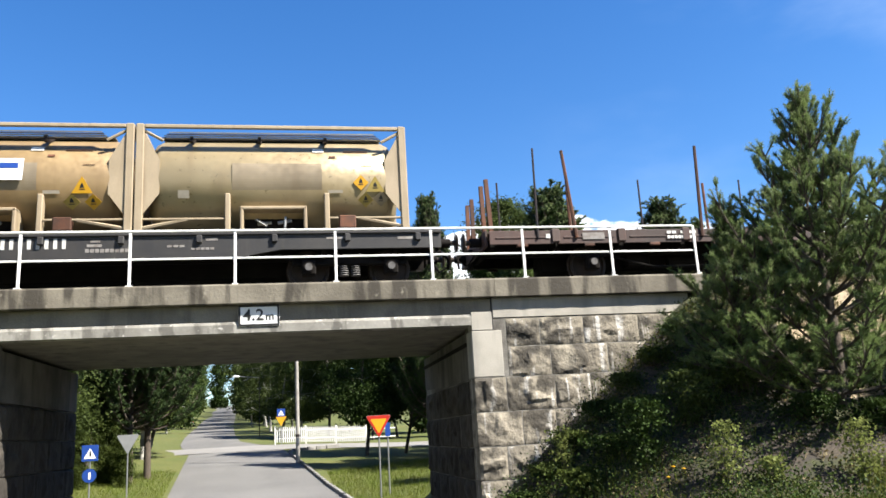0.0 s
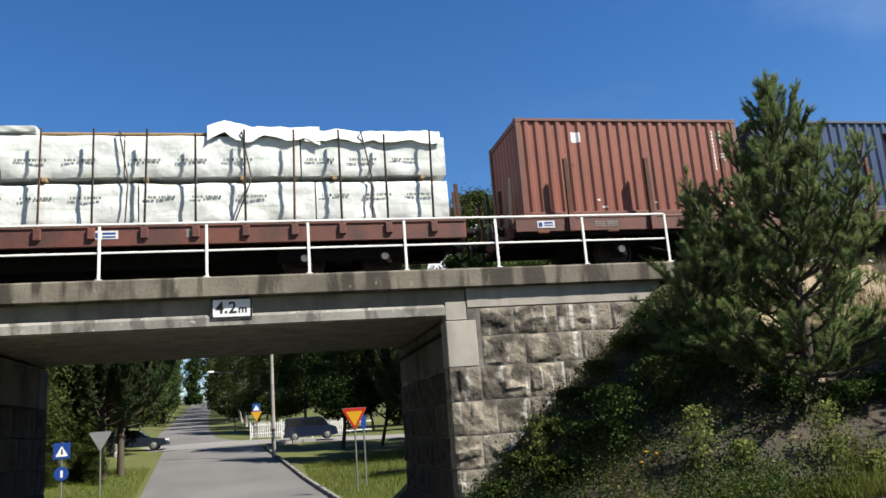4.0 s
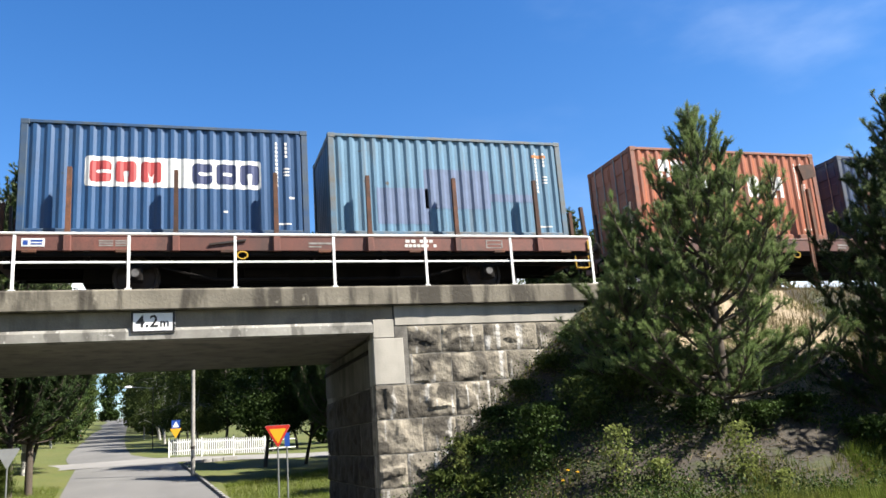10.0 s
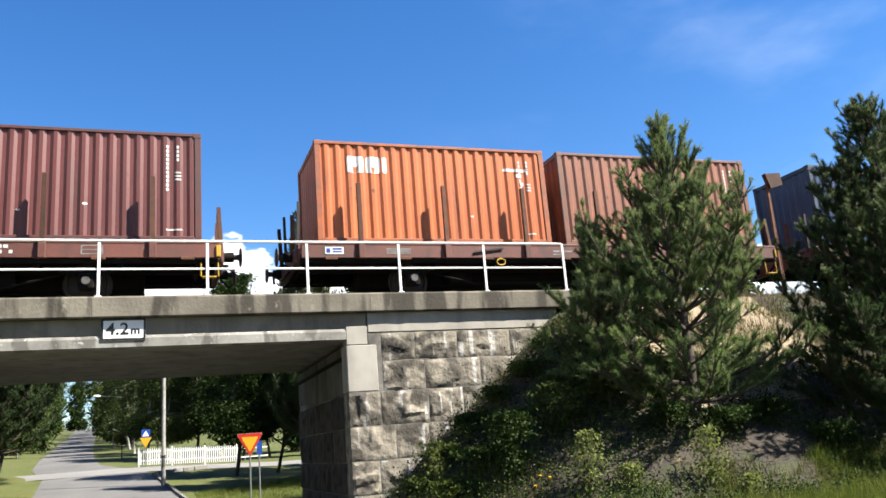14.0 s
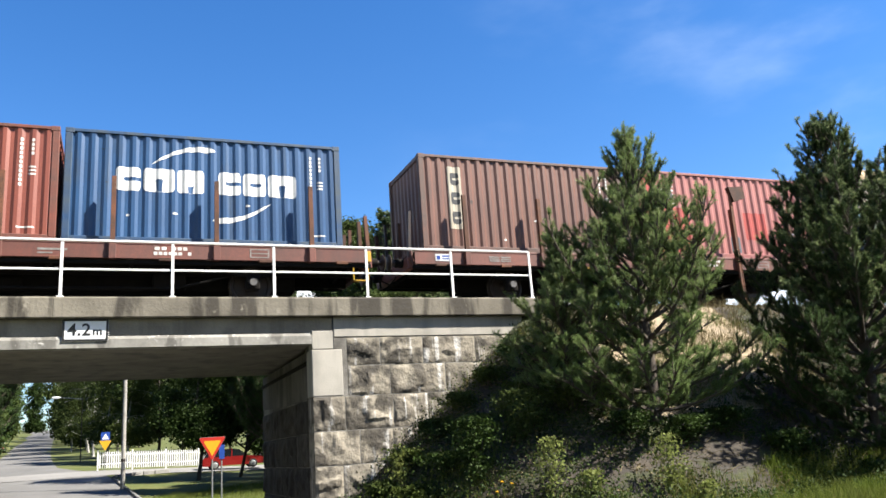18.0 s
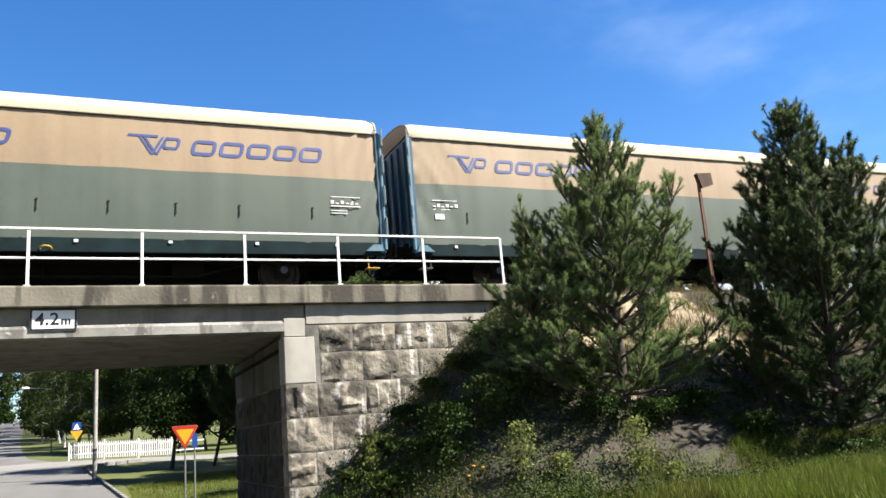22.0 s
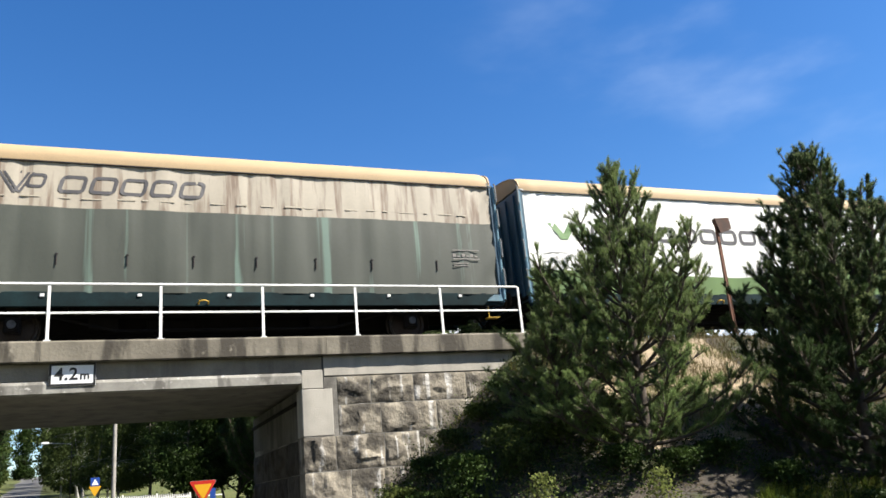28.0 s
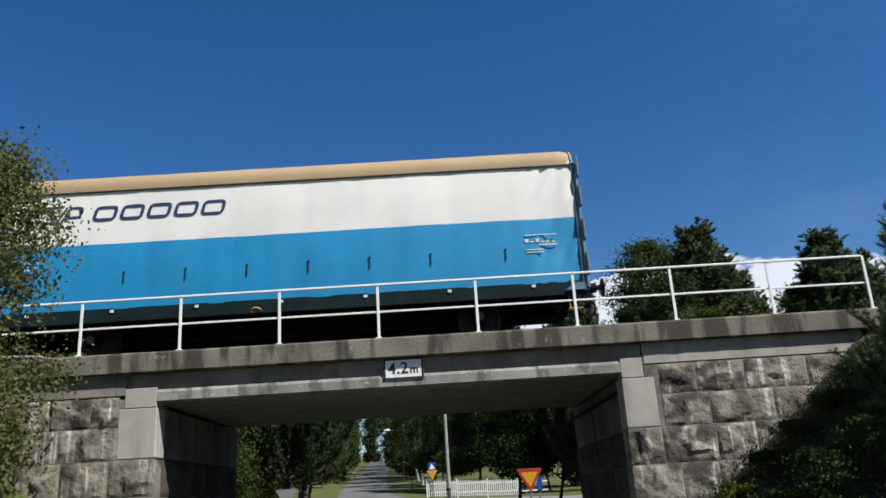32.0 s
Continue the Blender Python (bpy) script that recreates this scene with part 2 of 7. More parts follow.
M["rail"] = mat("rail_steel", (0.16, 0.10, 0.065), (0.10, 0.07, 0.05), 4, 0.6, 0.5, bump=0.2)
M["sleeper"] = mat("concrete_sleeper", (0.30, 0.29, 0.27), None, 4, 0.9)
M["rust"] = mat("rusty_steel", (0.17, 0.065, 0.032), (0.095, 0.045, 0.028), 4, 0.8, 0.2, bump=0.3, rand=0.45)
M["darkstake"] = mat("dark_steel", (0.035, 0.035, 0.038), (0.055, 0.035, 0.028), 4, 0.6, 0.4, bump=0.2)
M["wagonbrown"] = mat("wagon_brown", (0.205, 0.064, 0.043), (0.145, 0.054, 0.040), 1.2, 0.65, bump=0.15, streak=(0.055, 0.035, 0.028), sstr=0.6, sscale=(2.4, 2.4, 0.7), rand=0.22)
M["wagonblack"] = mat("wagon_black", (0.028, 0.028, 0.030), (0.045, 0.042, 0.040), 1.5, 0.6, bump=0.15, streak=(0.075, 0.068, 0.060), sstr=0.4)
M["under"] = mat("underframe_black", (0.012, 0.011, 0.010), (0.02, 0.017, 0.015), 3, 0.85, bump=0.3, spec=0.08)
M["wheel"] = mat("wheel_steel", (0.045, 0.036, 0.03), (0.07, 0.05, 0.038), 5, 0.6, 0.5, bump=0.1)
M["hub"] = mat("axle_box_grey", (0.16, 0.155, 0.15), (0.08, 0.075, 0.07), 8, 0.7, 0.2)
M["board"] = mat("deck_boards", (0.12, 0.09, 0.065), (0.075, 0.06, 0.045), 2.5, 0.9, bump=0.4)
M["mark"] = mat("white_marking", (0.66, 0.65, 0.62), (0.50, 0.48, 0.45), 7, 0.6, bump=0, fine=0.12)
M["markdim"] = mat("faded_marking", (0.36, 0.34, 0.32), (0.24, 0.21, 0.19), 9, 0.7, bump=0, fine=0.15)
M["yellowpaint"] = mat("yellow_paint", (0.70, 0.42, 0.03), (0.60, 0.36, 0.03), 5, 0.5, bump=0)


# ---- mesh helpers
class Mesh:
    """Collects faces; chamfered boxes, tubes, prisms."""

    def __init__(self):
        self.v, self.f = [], []

    def add(self, vs, fs):
        n = len(self.v)
        self.v += [tuple(q) for q in vs]
        self.f += [tuple(i + n for i in q) for q in fs]
        return self

    def box(self, x0, x1, y0, y1, z0, z1, c=0.0):
        if c <= 0:
            vs = [(x, y, z) for x in (x0, x1) for y in (y0, y1) for z in (z0, z1)]
            return self.add(vs, [(0, 1, 3, 2), (4, 6, 7, 5), (0, 4, 5, 1), (2, 3, 7, 6), (0, 2, 6, 4), (1, 5, 7, 3)])
        c = min(c, (x1 - x0) * 0.45, (y1 - y0) * 0.45, (z1 - z0) * 0.45)
        X, Y, Z = (x0, x1), (y0, y1), (z0, z1)
        S = (1, -1)
        vs, at = [], {}
        for i in (0, 1):
            for j in (0, 1):
                for k in (0, 1):
                    for ax in range(3):
                        q = [X[i] + S[i] * c, Y[j] + S[j] * c, Z[k] + S[k] * c]
                        q[ax] = (X[i], Y[j], Z[k])[ax]
                        at[i, j, k, ax] = len(vs)
                        vs.append(q)
        fs = []
        for s in (0, 1):
            a = [at[s, j, k, 0] for j, k in ((0, 0), (1, 0), (1, 1), (0, 1))]
            b = [at[i, s, k, 1] for i, k in ((0, 0), (0, 1), (1, 1), (1, 0))]
            d = [at[i, j, s, 2] for i, j in ((0, 0), (1, 0), (1, 1), (0, 1))]
            fs += [tuple(q if s else q[::-1]) for q in (a, b, d)]
        for p in (0, 1):
            for q in (0, 1):
                fs.append((at[0, p, q, 1], at[1, p, q, 1], at[1, p, q, 2], at[0, p, q, 2]))
                fs.append((at[p, 0, q, 0], at[p, 1, q, 0], at[p, 1, q, 2], at[p, 0, q, 2]))
                fs.append((at[p, q, 0, 0], at[p, q, 1, 0], at[p, q, 1, 1], at[p, q, 0, 1]))
        for i in (0, 1):
            for j in (0, 1):
                for k in (0, 1):
                    fs.append(tuple(at[i, j, k, a] for a in range(3)))
        return self.add(vs, fs)

    def tube(self, a, b, r0, r1=None, n=8, caps=True):
        a, b = Vector(a), Vector(b)
        r1 = r0 if r1 is None else r1
        d = (b - a).normalized()
        u = d.orthogonal().normalized()
        w = d.cross(u)
        vs = []
        for q, r in ((a, r0), (b, r1)):
            for i in range(n):
                t = 2 * math.pi * i / n
                vs.append(q + (u * math.cos(t) + w * math.sin(t)) * r)
        fs = [(i, (i + 1) % n, n + (i + 1) % n, n + i) for i in range(n)]
        if caps:
            fs += [tuple(range(n))[::-1], tuple(range(n, 2 * n))]
        return self.add(vs, fs)

    def lathe(self, prof, n=20, axis="x", centre=(0, 0, 0)):
        """prof: (along, radius) rows round an axis through centre."""
        vs, fs = [], []
        for s, r in prof:
            for i in range(n):
                t = 2 * math.pi * i / n
                c, d = r * math.cos(t), r * math.sin(t)
                q = {"x": (s, c, d), "y": (c, s, d), "z": (c, d, s)}[axis]
                vs.append([q[k] + centre[k] for k in range(3)])
        for k in range(len(prof) - 1):
            for i in range(n):
                j = (i + 1) % n
                fs.append((k * n + i, k * n + j, (k + 1) * n + j, (k + 1) * n + i))
        fs += [tuple(range(n)), tuple(range((len(prof) - 1) * n, len(prof) * n))]
        return self.add(vs, fs)

    def prism(self, poly, y0, y1, axis="y"):
        """A polygon of (u, w) pushed along an axis: y gives (u, ., w), x gives (., u, w), z gives (u, w, .)."""
        n = len(poly)
        put = {"y": lambda u, w, s: (u, s, w), "x": lambda u, w, s: (s, u, w), "z": lambda u, w, s: (u, w, s)}[axis]
        vs = [put(u, w, y0) for u, w in poly] + [put(u, w, y1) for u, w in poly]
        fs = [(i, (i + 1) % n, n + (i + 1) % n, n + i) for i in range(n)]
        return self.add(vs, fs + [tuple(range(n)), tuple(range(n, 2 * n))[::-1]])

    def data(self, name, material, smooth=0):
        me = bpy.data.meshes.new(name)
        me.from_pydata(self.v, [], self.f)
        me.materials.append(material)
        if smooth:
            me.polygons.foreach_set("use_smooth", [True] * len(me.polygons))
            me.set_sharp_from_angle(angle=radians(smooth))
        me.update()
        return me


def part(name, mb, material, parent, label="", smooth=0, kind=""):
    ob = new(name, mb.data(name, material, smooth) if isinstance(mb, Mesh) else mb)
    ob.parent = parent
    return tagged(ob, label, kind=kind)


def thing(name, label, category, group="", at=(0, 0, 0), kind=""):
    ob = new(name)
    ob.matrix_basis = pose(*at)
    return tagged(ob, label, category, group, kind)


def solid(name, mb, material, label, category, kind="", smooth=0, group=""):
    return tagged(new(name, mb.data(name, material, smooth)), label, category, group, kind)


def box(name, parent, material, x0, x1, y0, y1, z0, z1, c=0.01, label=""):
    return part(name, Mesh().box(x0, x1, y0, y1, z0, z1, c), material, parent, label)


# ---- the lie of the land
PROFILE = [(-60, 0.8), (0, 0.8), (12, 0.12), (24, 0.0), (36, 0.45), (63, 2.03), (124, 5.05), (209, 10.5), (308, 16.4), (400, 17.6), (5000, 17.6)]
CENTRE = [(-60, 4.0), (0, 1.1), (36, -1.95), (63, -4.3), (74, -7.2), (92, -9.0), (124, -11.5), (209, -17.0), (308, -24.6), (400, -31.0)]
FACE, BACK, OPEN_L, OPEN_R, SOFFIT, FORM = 15.66, 21.8, -5.40, 3.525, 4.54, 5.3


def lerp(rows, t):
    return float(np.interp(t, [r[0] for r in rows], [r[1] for r in rows]))


def fall(x, y):
    """The garden side of the street lies a little lower."""
    return 0.042 * min(12.0, max(0.0, x - lerp(CENTRE, y) - 3.4)) * min(1.0, max(0.0, (y - 42) / 14)) * min(1.0, max(0.0, (110 - y) / 30))


def land(x, y):
    """Height of the ground."""
    r = lerp(PROFILE, y)
    if y < 15.5:
        side = min(1.0, max(0.0, (x - 3.2) / 3.5))
        r += side * side * (3 - 2 * side) * lerp([(0, 0.2), (8, 0.9), (15, 1.0)], y)
    elif y > 23:
        off = x - lerp(CENTRE, y)
        r += min(0.35, max(0.0, (abs(off) - 3.4) * 0.06)) if off < 0 or y < 42 else -fall(x, y)
    if 15.85 <= y <= BACK:
        return FORM if x > OPEN_R + 0.35 or x < OPEN_L - 0.35 else r
    dy = (15.95 - y) * 0.95 if y < 15.95 else (y - BACK) * 0.95
    dx = max(0.0, 8.6 - x) * 1.12 if x > -1 else max(0.0, x + 10.4) * 1.12
    return max(r, FORM - 0.8 * math.hypot(dx, dy))


def ground():
    xs = sorted({*np.arange(-16, 28.1, 0.4).round(2), OPEN_L - 0.28, OPEN_L - 0.45, OPEN_R + 0.28, OPEN_R + 0.45,
                 *np.arange(-60, 60, 4.0), -3000, -1200, -500, -200, -100, 100, 200, 500, 1200, 3000})
    ys = sorted({*np.arange(4, 30.1, 0.4).round(2), 15.74, 15.9, BACK - 0.1, BACK + 0.05, *np.arange(30, 80, 2.0), *np.arange(-60, 4, 4.0),
                 *np.arange(80, 340, 10.0), 500, 900, 1800, 4000, -300, -1500})
    vs, fs, kinds = [], [], []
    for y in ys:
        for x in xs:
            z = land(x, y)
            near = 4 < y < 30 and -16 < x < 28
            z += 0.10 * noise.noise((x * 0.7, y * 0.7, 0)) + 0.05 * noise.noise((x * 2.1, y * 2.1, 5)) if near and abs(x) < 60 and not (OPEN_L - 1 < x < OPEN_R + 0.8) else 0
            vs.append((x, y, z))
    n = len(xs)
    for j in range(len(ys) - 1):
        for i in range(n - 1):
            fs.append((j * n + i, j * n + i + 1, (j + 1) * n + i + 1, (j + 1) * n + i))
            cx, cy = (xs[i] + xs[i + 1]) / 2, (ys[j] + ys[j + 1]) / 2
            wob = noise.noise((cx * 0.5, cy * 0.5, 3))
            k = 0
            if 3 < cy < 15.9 and cx > 3.0 and (cx < 7.5 or cy > 8.9 + wob) and land(cx, cy) > 0.95 + 0.3 * wob and not (cx > 12.5 + 2 * wob and cy < 10.6 + wob):
                k = 1
            if 12.6 < cy < 16 and 9.6 + wob < cx < 14.2 + wob and land(cx, cy) > 2.9 + wob:
                k = 2
            if 15.85 < cy < BACK:
                k = 3
            kinds.append(k)
    me = bpy.data.meshes.new("ground")
    me.from_pydata(vs, [], fs)
    for k in ("grass", "soil", "sand", "ballast"):
        me.materials.append(M[k])
    me.polygons.foreach_set("material_index", kinds)
    me.polygons.foreach_set("use_smooth", [True] * len(fs))
    return tagged(new("ground", me), "grassy ground with a bare sandy railway bank", "ground", kind="structure")


ground()


def ribbon(ys, left, right, lift):
    mb = Mesh()
    vs, fs = [], []
    for y in ys:
        for k in range(5):
            x = left(y) + (right(y) - left(y)) * k / 4
            vs.append((x, y, lerp(PROFILE, y) + lift + 0.03 * (1 - (k / 2 - 1) ** 2)))
    for j in range(len(ys) - 1):
        for k in range(4):
            fs.append((5 * j + k, 5 * j + k + 1, 5 * j + k + 6, 5 * j + k + 5))
    return mb.add(vs, fs)


def roads():
    ys = list(np.arange(-40, 64, 1.5)) + list(np.arange(64, 390, 6.0))
    c = lambda y: lerp(CENTRE, y)
    HALF = [(-40, 3.3), (64, 3.3), (76, 2.6), (124, 2.7), (400, 3.3)]
    solid("road", ribbon(ys, lambda y: c(y) - lerp(HALF, y), lambda y: c(y) + lerp(HALF, y), 0.02), M["asphalt"], "grey asphalt road dipping under the bridge", "road", "structure")
    # side street across it
    vs, fs = [], []
    xs = list(np.arange(-90, 91, 3.0))
    for x in xs:
        for y in (60.8, 64, 67.2):
            vs.append((x, y, lerp(PROFILE, y) + 0.058 - fall(x, y) + 0.02 * max(0, -x - 9.5)))
    for i in range(len(xs) - 1):
        for k in range(2):
            fs.append((3 * i + k, 3 * i + k + 1, 3 * i + k + 4, 3 * i + k + 3))
    solid("cross_street", Mesh().add(vs, fs), M["street"], "pale asphalt side street crossing the road", "road", "structure")
    # kerb stones on the inner side of the bend
    kb = thing("kerb", "row of grey granite kerb stones along the road", "kerb", kind="structure")
    me = Mesh().box(-0.07, 0.07, -0.49, 0.49, -0.15, 0.12, 0.015).data("kerb_stone", M["kerb"])
    y = 8.0
    while y < 57:
        x = c(y) + 3.38
        ob = part("kerb_stone", me, None, kb)
        ob.matrix_basis = pose(x, y, lerp(PROFILE, y) + 0.03, 0, 0, math.degrees(math.atan2(c(y) - c(y + 1), 1)))
        y += 1.0
    y0 = 57.0
    for k in range(7):
        a = radians(12 * k + 6)
        x = c(57) + 3.38 + 4.0 * (1 - math.cos(a))
        y = 57 + 4.0 * math.sin(a) * 0.9
        ob = part("kerb_stone", me, None, kb)
        ob.matrix_basis = pose(x, y, lerp(PROFILE, y) + 0.03, 0, 0, 5 - 12 * k - 6)


roads()


# ---- bridge
def rough_stone(w, h, seed, depth=0.5):
    """A rock-faced block, front towards -y, between 0..w and 0..h."""
    rnd = random.Random(seed)
    planes = [(rnd.uniform(0.05, 0.10), rnd.gauss(0, 0.12), rnd.gauss(0, 0.16)) for _ in range(3)] + [(rnd.uniform(0.08, 0.17), rnd.gauss(0, 0.45), rnd.gauss(0, 0.5)) for _ in range(5)]
    nx, nz = max(4, int(w / 0.05)), max(4, int(h / 0.05))
    vs, fs = [], []
    for k in range(nz + 1):
        for i in range(nx + 1):
            u, v = i / nx, k / nz
            edge = min(u * w, (1 - u) * w, v * h, (1 - v) * h)
            e = min(1.0, edge / 0.028)
            p = (u * w * 2.3 + seed * 7.1, v * h * 2.3 + seed * 3.3, seed * 1.7)
            cut = min(a + b * (u - 0.5) * w + c * (v - 0.5) * h for a, b, c in planes)
            d = e * (max(0.018, min(0.11, cut)) + 0.016 * noise.noise((p[0] * 2.2, p[1] * 2.2, 6)) + 0.012 * noise.noise((p[0] * 6, p[1] * 6, 3)))
            jx = rnd.uniform(-0.012, 0.012) if 0 < i < nx else 0.012 * noise.noise((v * 4, seed, 1))
            jz = rnd.uniform(-0.012, 0.012) if 0 < k < nz else 0.012 * noise.noise((u * 4, seed, 4))
            vs.append((u * w + jx, -d, v * h + jz))
    n = nx + 1
    for k in range(nz):
        for i in range(nx):
            fs.append((k * n + i, k * n + i + 1, (k + 1) * n + i + 1, (k + 1) * n + i))
    b = len(vs)
    vs += [(0, depth, 0), (w, depth, 0), (w, depth, h), (0, depth, h)]
    rim = [[k * n for k in range(nz, -1, -1)], [i for i in range(n)], [k * n + nx for k in range(nz + 1)], [nz * n + i for i in range(nx, -1, -1)]]
    fs += [(*rim[0], b, b + 3), (*rim[1], b + 1, b), (*rim[2], b + 2, b + 1), (*rim[3], b + 3, b + 2), (b, b + 1, b + 2, b + 3)]
    return Mesh().add(vs, fs)


COURSES = [4.66, 4.08, 3.47, 2.79, 2.12, 1.48, 0.84, 0.2, -0.4]


def ashlar(wall, place, length, first, seed, joints=(), short=0.0):
    """Courses of rough blocks; place(u, z) gives the pose of a block's corner at u along the wall."""
    rnd = random.Random(seed)
    for r in range(len(COURSES) - 1):
        z1, z0 = COURSES[r], COURSES[r + 1]
        u = first if r < 2 else 0.0
        cuts = [u]
        while u < length - 0.3:
            w = rnd.uniform(0.72, 1.4)
            if length - u - w < 0.45:
                w = length - u
            cuts.append(u + w)
            u += w
        if r < len(joints):
            cuts = [first if r < 2 else 0.0, *joints[r], length]
        if short and r < 2:
            cuts = [q for q in cuts if q < length - short - 0.4] + [length - short]
        for a, b in zip(cuts, cuts[1:]):
            ob = part("stone", rough_stone(b - a - 0.020, z1 - z0 - 0.022, seed * 50 + r * 9 + len(cuts) + a * 3.7), M["stone"], wall, smooth=25)
            ob.matrix_basis = place(a + 0.010, z0 + 0.011)


def bridge():
    d = thing("bridge_deck", "weathered grey concrete bridge deck with streaked edge beam", "bridge", kind="structure")
    L0, R0 = -16.0, 8.75
    part("deck_slab", Mesh().box(OPEN_L - 0.6, OPEN_R + 0.6, FACE + 0.035, BACK, SOFFIT + 0.004, 5.1, 0.02), M["concrete"], d)
    # front beam: dark upper part and paler drip band, in one profile
    part("beam_upper", Mesh().box(OPEN_L - 0.62, OPEN_R + 0.45, FACE, FACE + 0.3, 4.765, 5.08, 0.01), M["concrete"], d)
    part("beam_drip_band", Mesh().prism([(FACE - 0.035, SOFFIT), (FACE - 0.035, 4.70), (FACE, 4.765), (FACE + 0.3, 4.765), (FACE + 0.3, SOFFIT)], OPEN_L - 0.02, OPEN_R + 0.02, "x"), M["lime"], d, "lime-streaked lower band")
    for name, x0, x1 in (("end_panel", OPEN_R + 0.02, OPEN_R + 0.45), ("end_panel", OPEN_L - 0.62, OPEN_L - 0.02)):
        part(name, Mesh().box(x0, x1, FACE - 0.038, FACE + 0.3, 4.43, 4.80, 0.006), M["pale"], d)
    part("joint", Mesh().box(OPEN_R + 0.452, OPEN_R + 0.473, FACE - 0.03, FACE + 0.2, 4.42, 5.08), M["black"], d)
    for x0, x1 in ((L0, -6.35), (-6.345, -1.2), (-1.195, 4.05), (4.055, R0)):
        mb = Mesh()
        n = int((x1 - x0) / 0.25)
        prof = [(FACE - 0.165, 5.085), (FACE - 0.175, 5.10), (FACE - 0.175, 5.44), (FACE - 0.155, 5.475), (FACE + 0.32, 5.50), (FACE + 0.32, 5.085)]
        vs, fs = [], []
        for i in range(n + 1):
            x = x0 + (x1 - x0) * i / n
            for k, (y, z) in enumerate(prof):
                q = noise.noise((x * 3, k * 2.0, 1)) * 0.008 if k in (1, 2, 3) else 0
                vs.append((x, y + q, z + q))
        m = len(prof)
        for i in range(n):
            for k in range(m):
                fs.append((i * m + k, i * m + (k + 1) % m, (i + 1) * m + (k + 1) % m, (i + 1) * m + k))
        fs += [tuple(range(m)), tuple(range(n * m, n * m + m))]
        part("edge_beam", mb.add(vs, fs), M["cap"], d)
    part("far_edge_beam", Mesh().box(L0, R0, BACK - 0.35, BACK + 0.17, 5.085, 5.50, 0.02), M["cap"], d)
    part("far_beam", Mesh().box(OPEN_L - 0.6, OPEN_R + 0.6, BACK - 0.3, BACK + 0.002, SOFFIT - 0.002, 5.08, 0.02), M["concrete"], d)

    # right abutment
    a = thing("wall_right", "abutment of rough-hewn granite blocks with concrete bearing blocks", "abutment", kind="structure")
    part("core", Mesh().box(OPEN_R + 0.03, 8.3, FACE - 0.026, 16.3, -0.4, 4.655).box(OPEN_R + 0.04, OPEN_R + 0.75, FACE + 0.09, BACK, -0.4, 4.4), M["mortar"], a)
    part("quoin", Mesh().box(OPEN_R, 4.17, FACE - 0.035, FACE + 0.45, 3.475, 4.425, 0.02), M["pale"], a, "pale concrete bearing block")
    part("parapet", Mesh().box(OPEN_R + 0.475, 8.35, FACE - 0.04, FACE + 0.4, 4.67, 5.083, 0.01), M["pale"], a, "smooth pale concrete band")
    ashlar(a, lambda u, z: pose(OPEN_R + u, FACE - 0.03, z), 8.3 - OPEN_R, 0.73, 3, ((1.45, 2.40, 3.62), (1.64, 2.88, 3.9), (0.66, 1.68, 2.45, 3.5), (0.94, 1.64, 2.8, 3.85), (0.58, 1.29, 2.35, 3.4)))
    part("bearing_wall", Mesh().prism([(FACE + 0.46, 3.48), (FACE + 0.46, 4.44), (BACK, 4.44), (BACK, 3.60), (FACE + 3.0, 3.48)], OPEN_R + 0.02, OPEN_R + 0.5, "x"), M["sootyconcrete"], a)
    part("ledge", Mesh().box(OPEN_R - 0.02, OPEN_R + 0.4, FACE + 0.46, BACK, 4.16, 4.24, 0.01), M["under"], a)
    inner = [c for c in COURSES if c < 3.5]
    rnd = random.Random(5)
    for side in (0, 1):
        wall = a
        if side:
            wall = thing("wall_left", "abutment of rough granite blocks with pale concrete corner", "abutment", kind="structure")
            part("core", Mesh().box(-12, OPEN_L - 0.03, FACE - 0.026, 16.3, -0.4, 4.6).box(OPEN_L - 0.75, OPEN_L - 0.09, FACE + 0.09, BACK, -0.4, 4.4), M["mortar"], wall)
            part("quoin", Mesh().box(-6.14, OPEN_L, FACE - 0.035, FACE + 0.45, 3.475, 4.425, 0.02), M["pale"], wall, "pale concrete bearing block")
            part("parapet", Mesh().box(-12, OPEN_L - 0.625, FACE - 0.04, FACE + 0.4, 4.67, 5.083, 0.01), M["concrete"], wall)
            ashlar(wall, lambda u, z: pose(OPEN_L - 6.3 + u, FACE - 0.03, z), 6.3 - 0.02, 0, 8, short=0.7)
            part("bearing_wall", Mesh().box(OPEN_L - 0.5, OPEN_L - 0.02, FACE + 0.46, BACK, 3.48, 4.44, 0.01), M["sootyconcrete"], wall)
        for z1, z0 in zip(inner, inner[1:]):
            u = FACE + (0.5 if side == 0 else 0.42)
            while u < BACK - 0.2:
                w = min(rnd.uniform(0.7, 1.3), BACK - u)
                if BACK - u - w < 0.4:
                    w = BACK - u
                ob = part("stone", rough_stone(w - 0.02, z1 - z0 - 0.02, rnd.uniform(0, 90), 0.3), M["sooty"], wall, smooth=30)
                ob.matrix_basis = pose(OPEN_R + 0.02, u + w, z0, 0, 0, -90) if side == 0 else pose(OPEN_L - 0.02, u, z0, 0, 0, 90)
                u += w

    # railing
    r = thing("railing", "white-painted steel railing on the bridge edge", "railing", kind="structure")
    post = Mesh().box(-0.027, 0.027, -0.012, 0.012, 0, 1.09, 0.004).data("post", M["white"])
    foot = Mesh().box(-0.06, 0.06, -0.05, 0.05, -0.012, 0.012, 0.004).data("foot_plate", M["white"])
    for k in range(-7, 6):
        x = -1.105 + 1.957 * k
        for y in (FACE - 0.03, BACK + 0.03):
            ob = part("post", post, None, r)
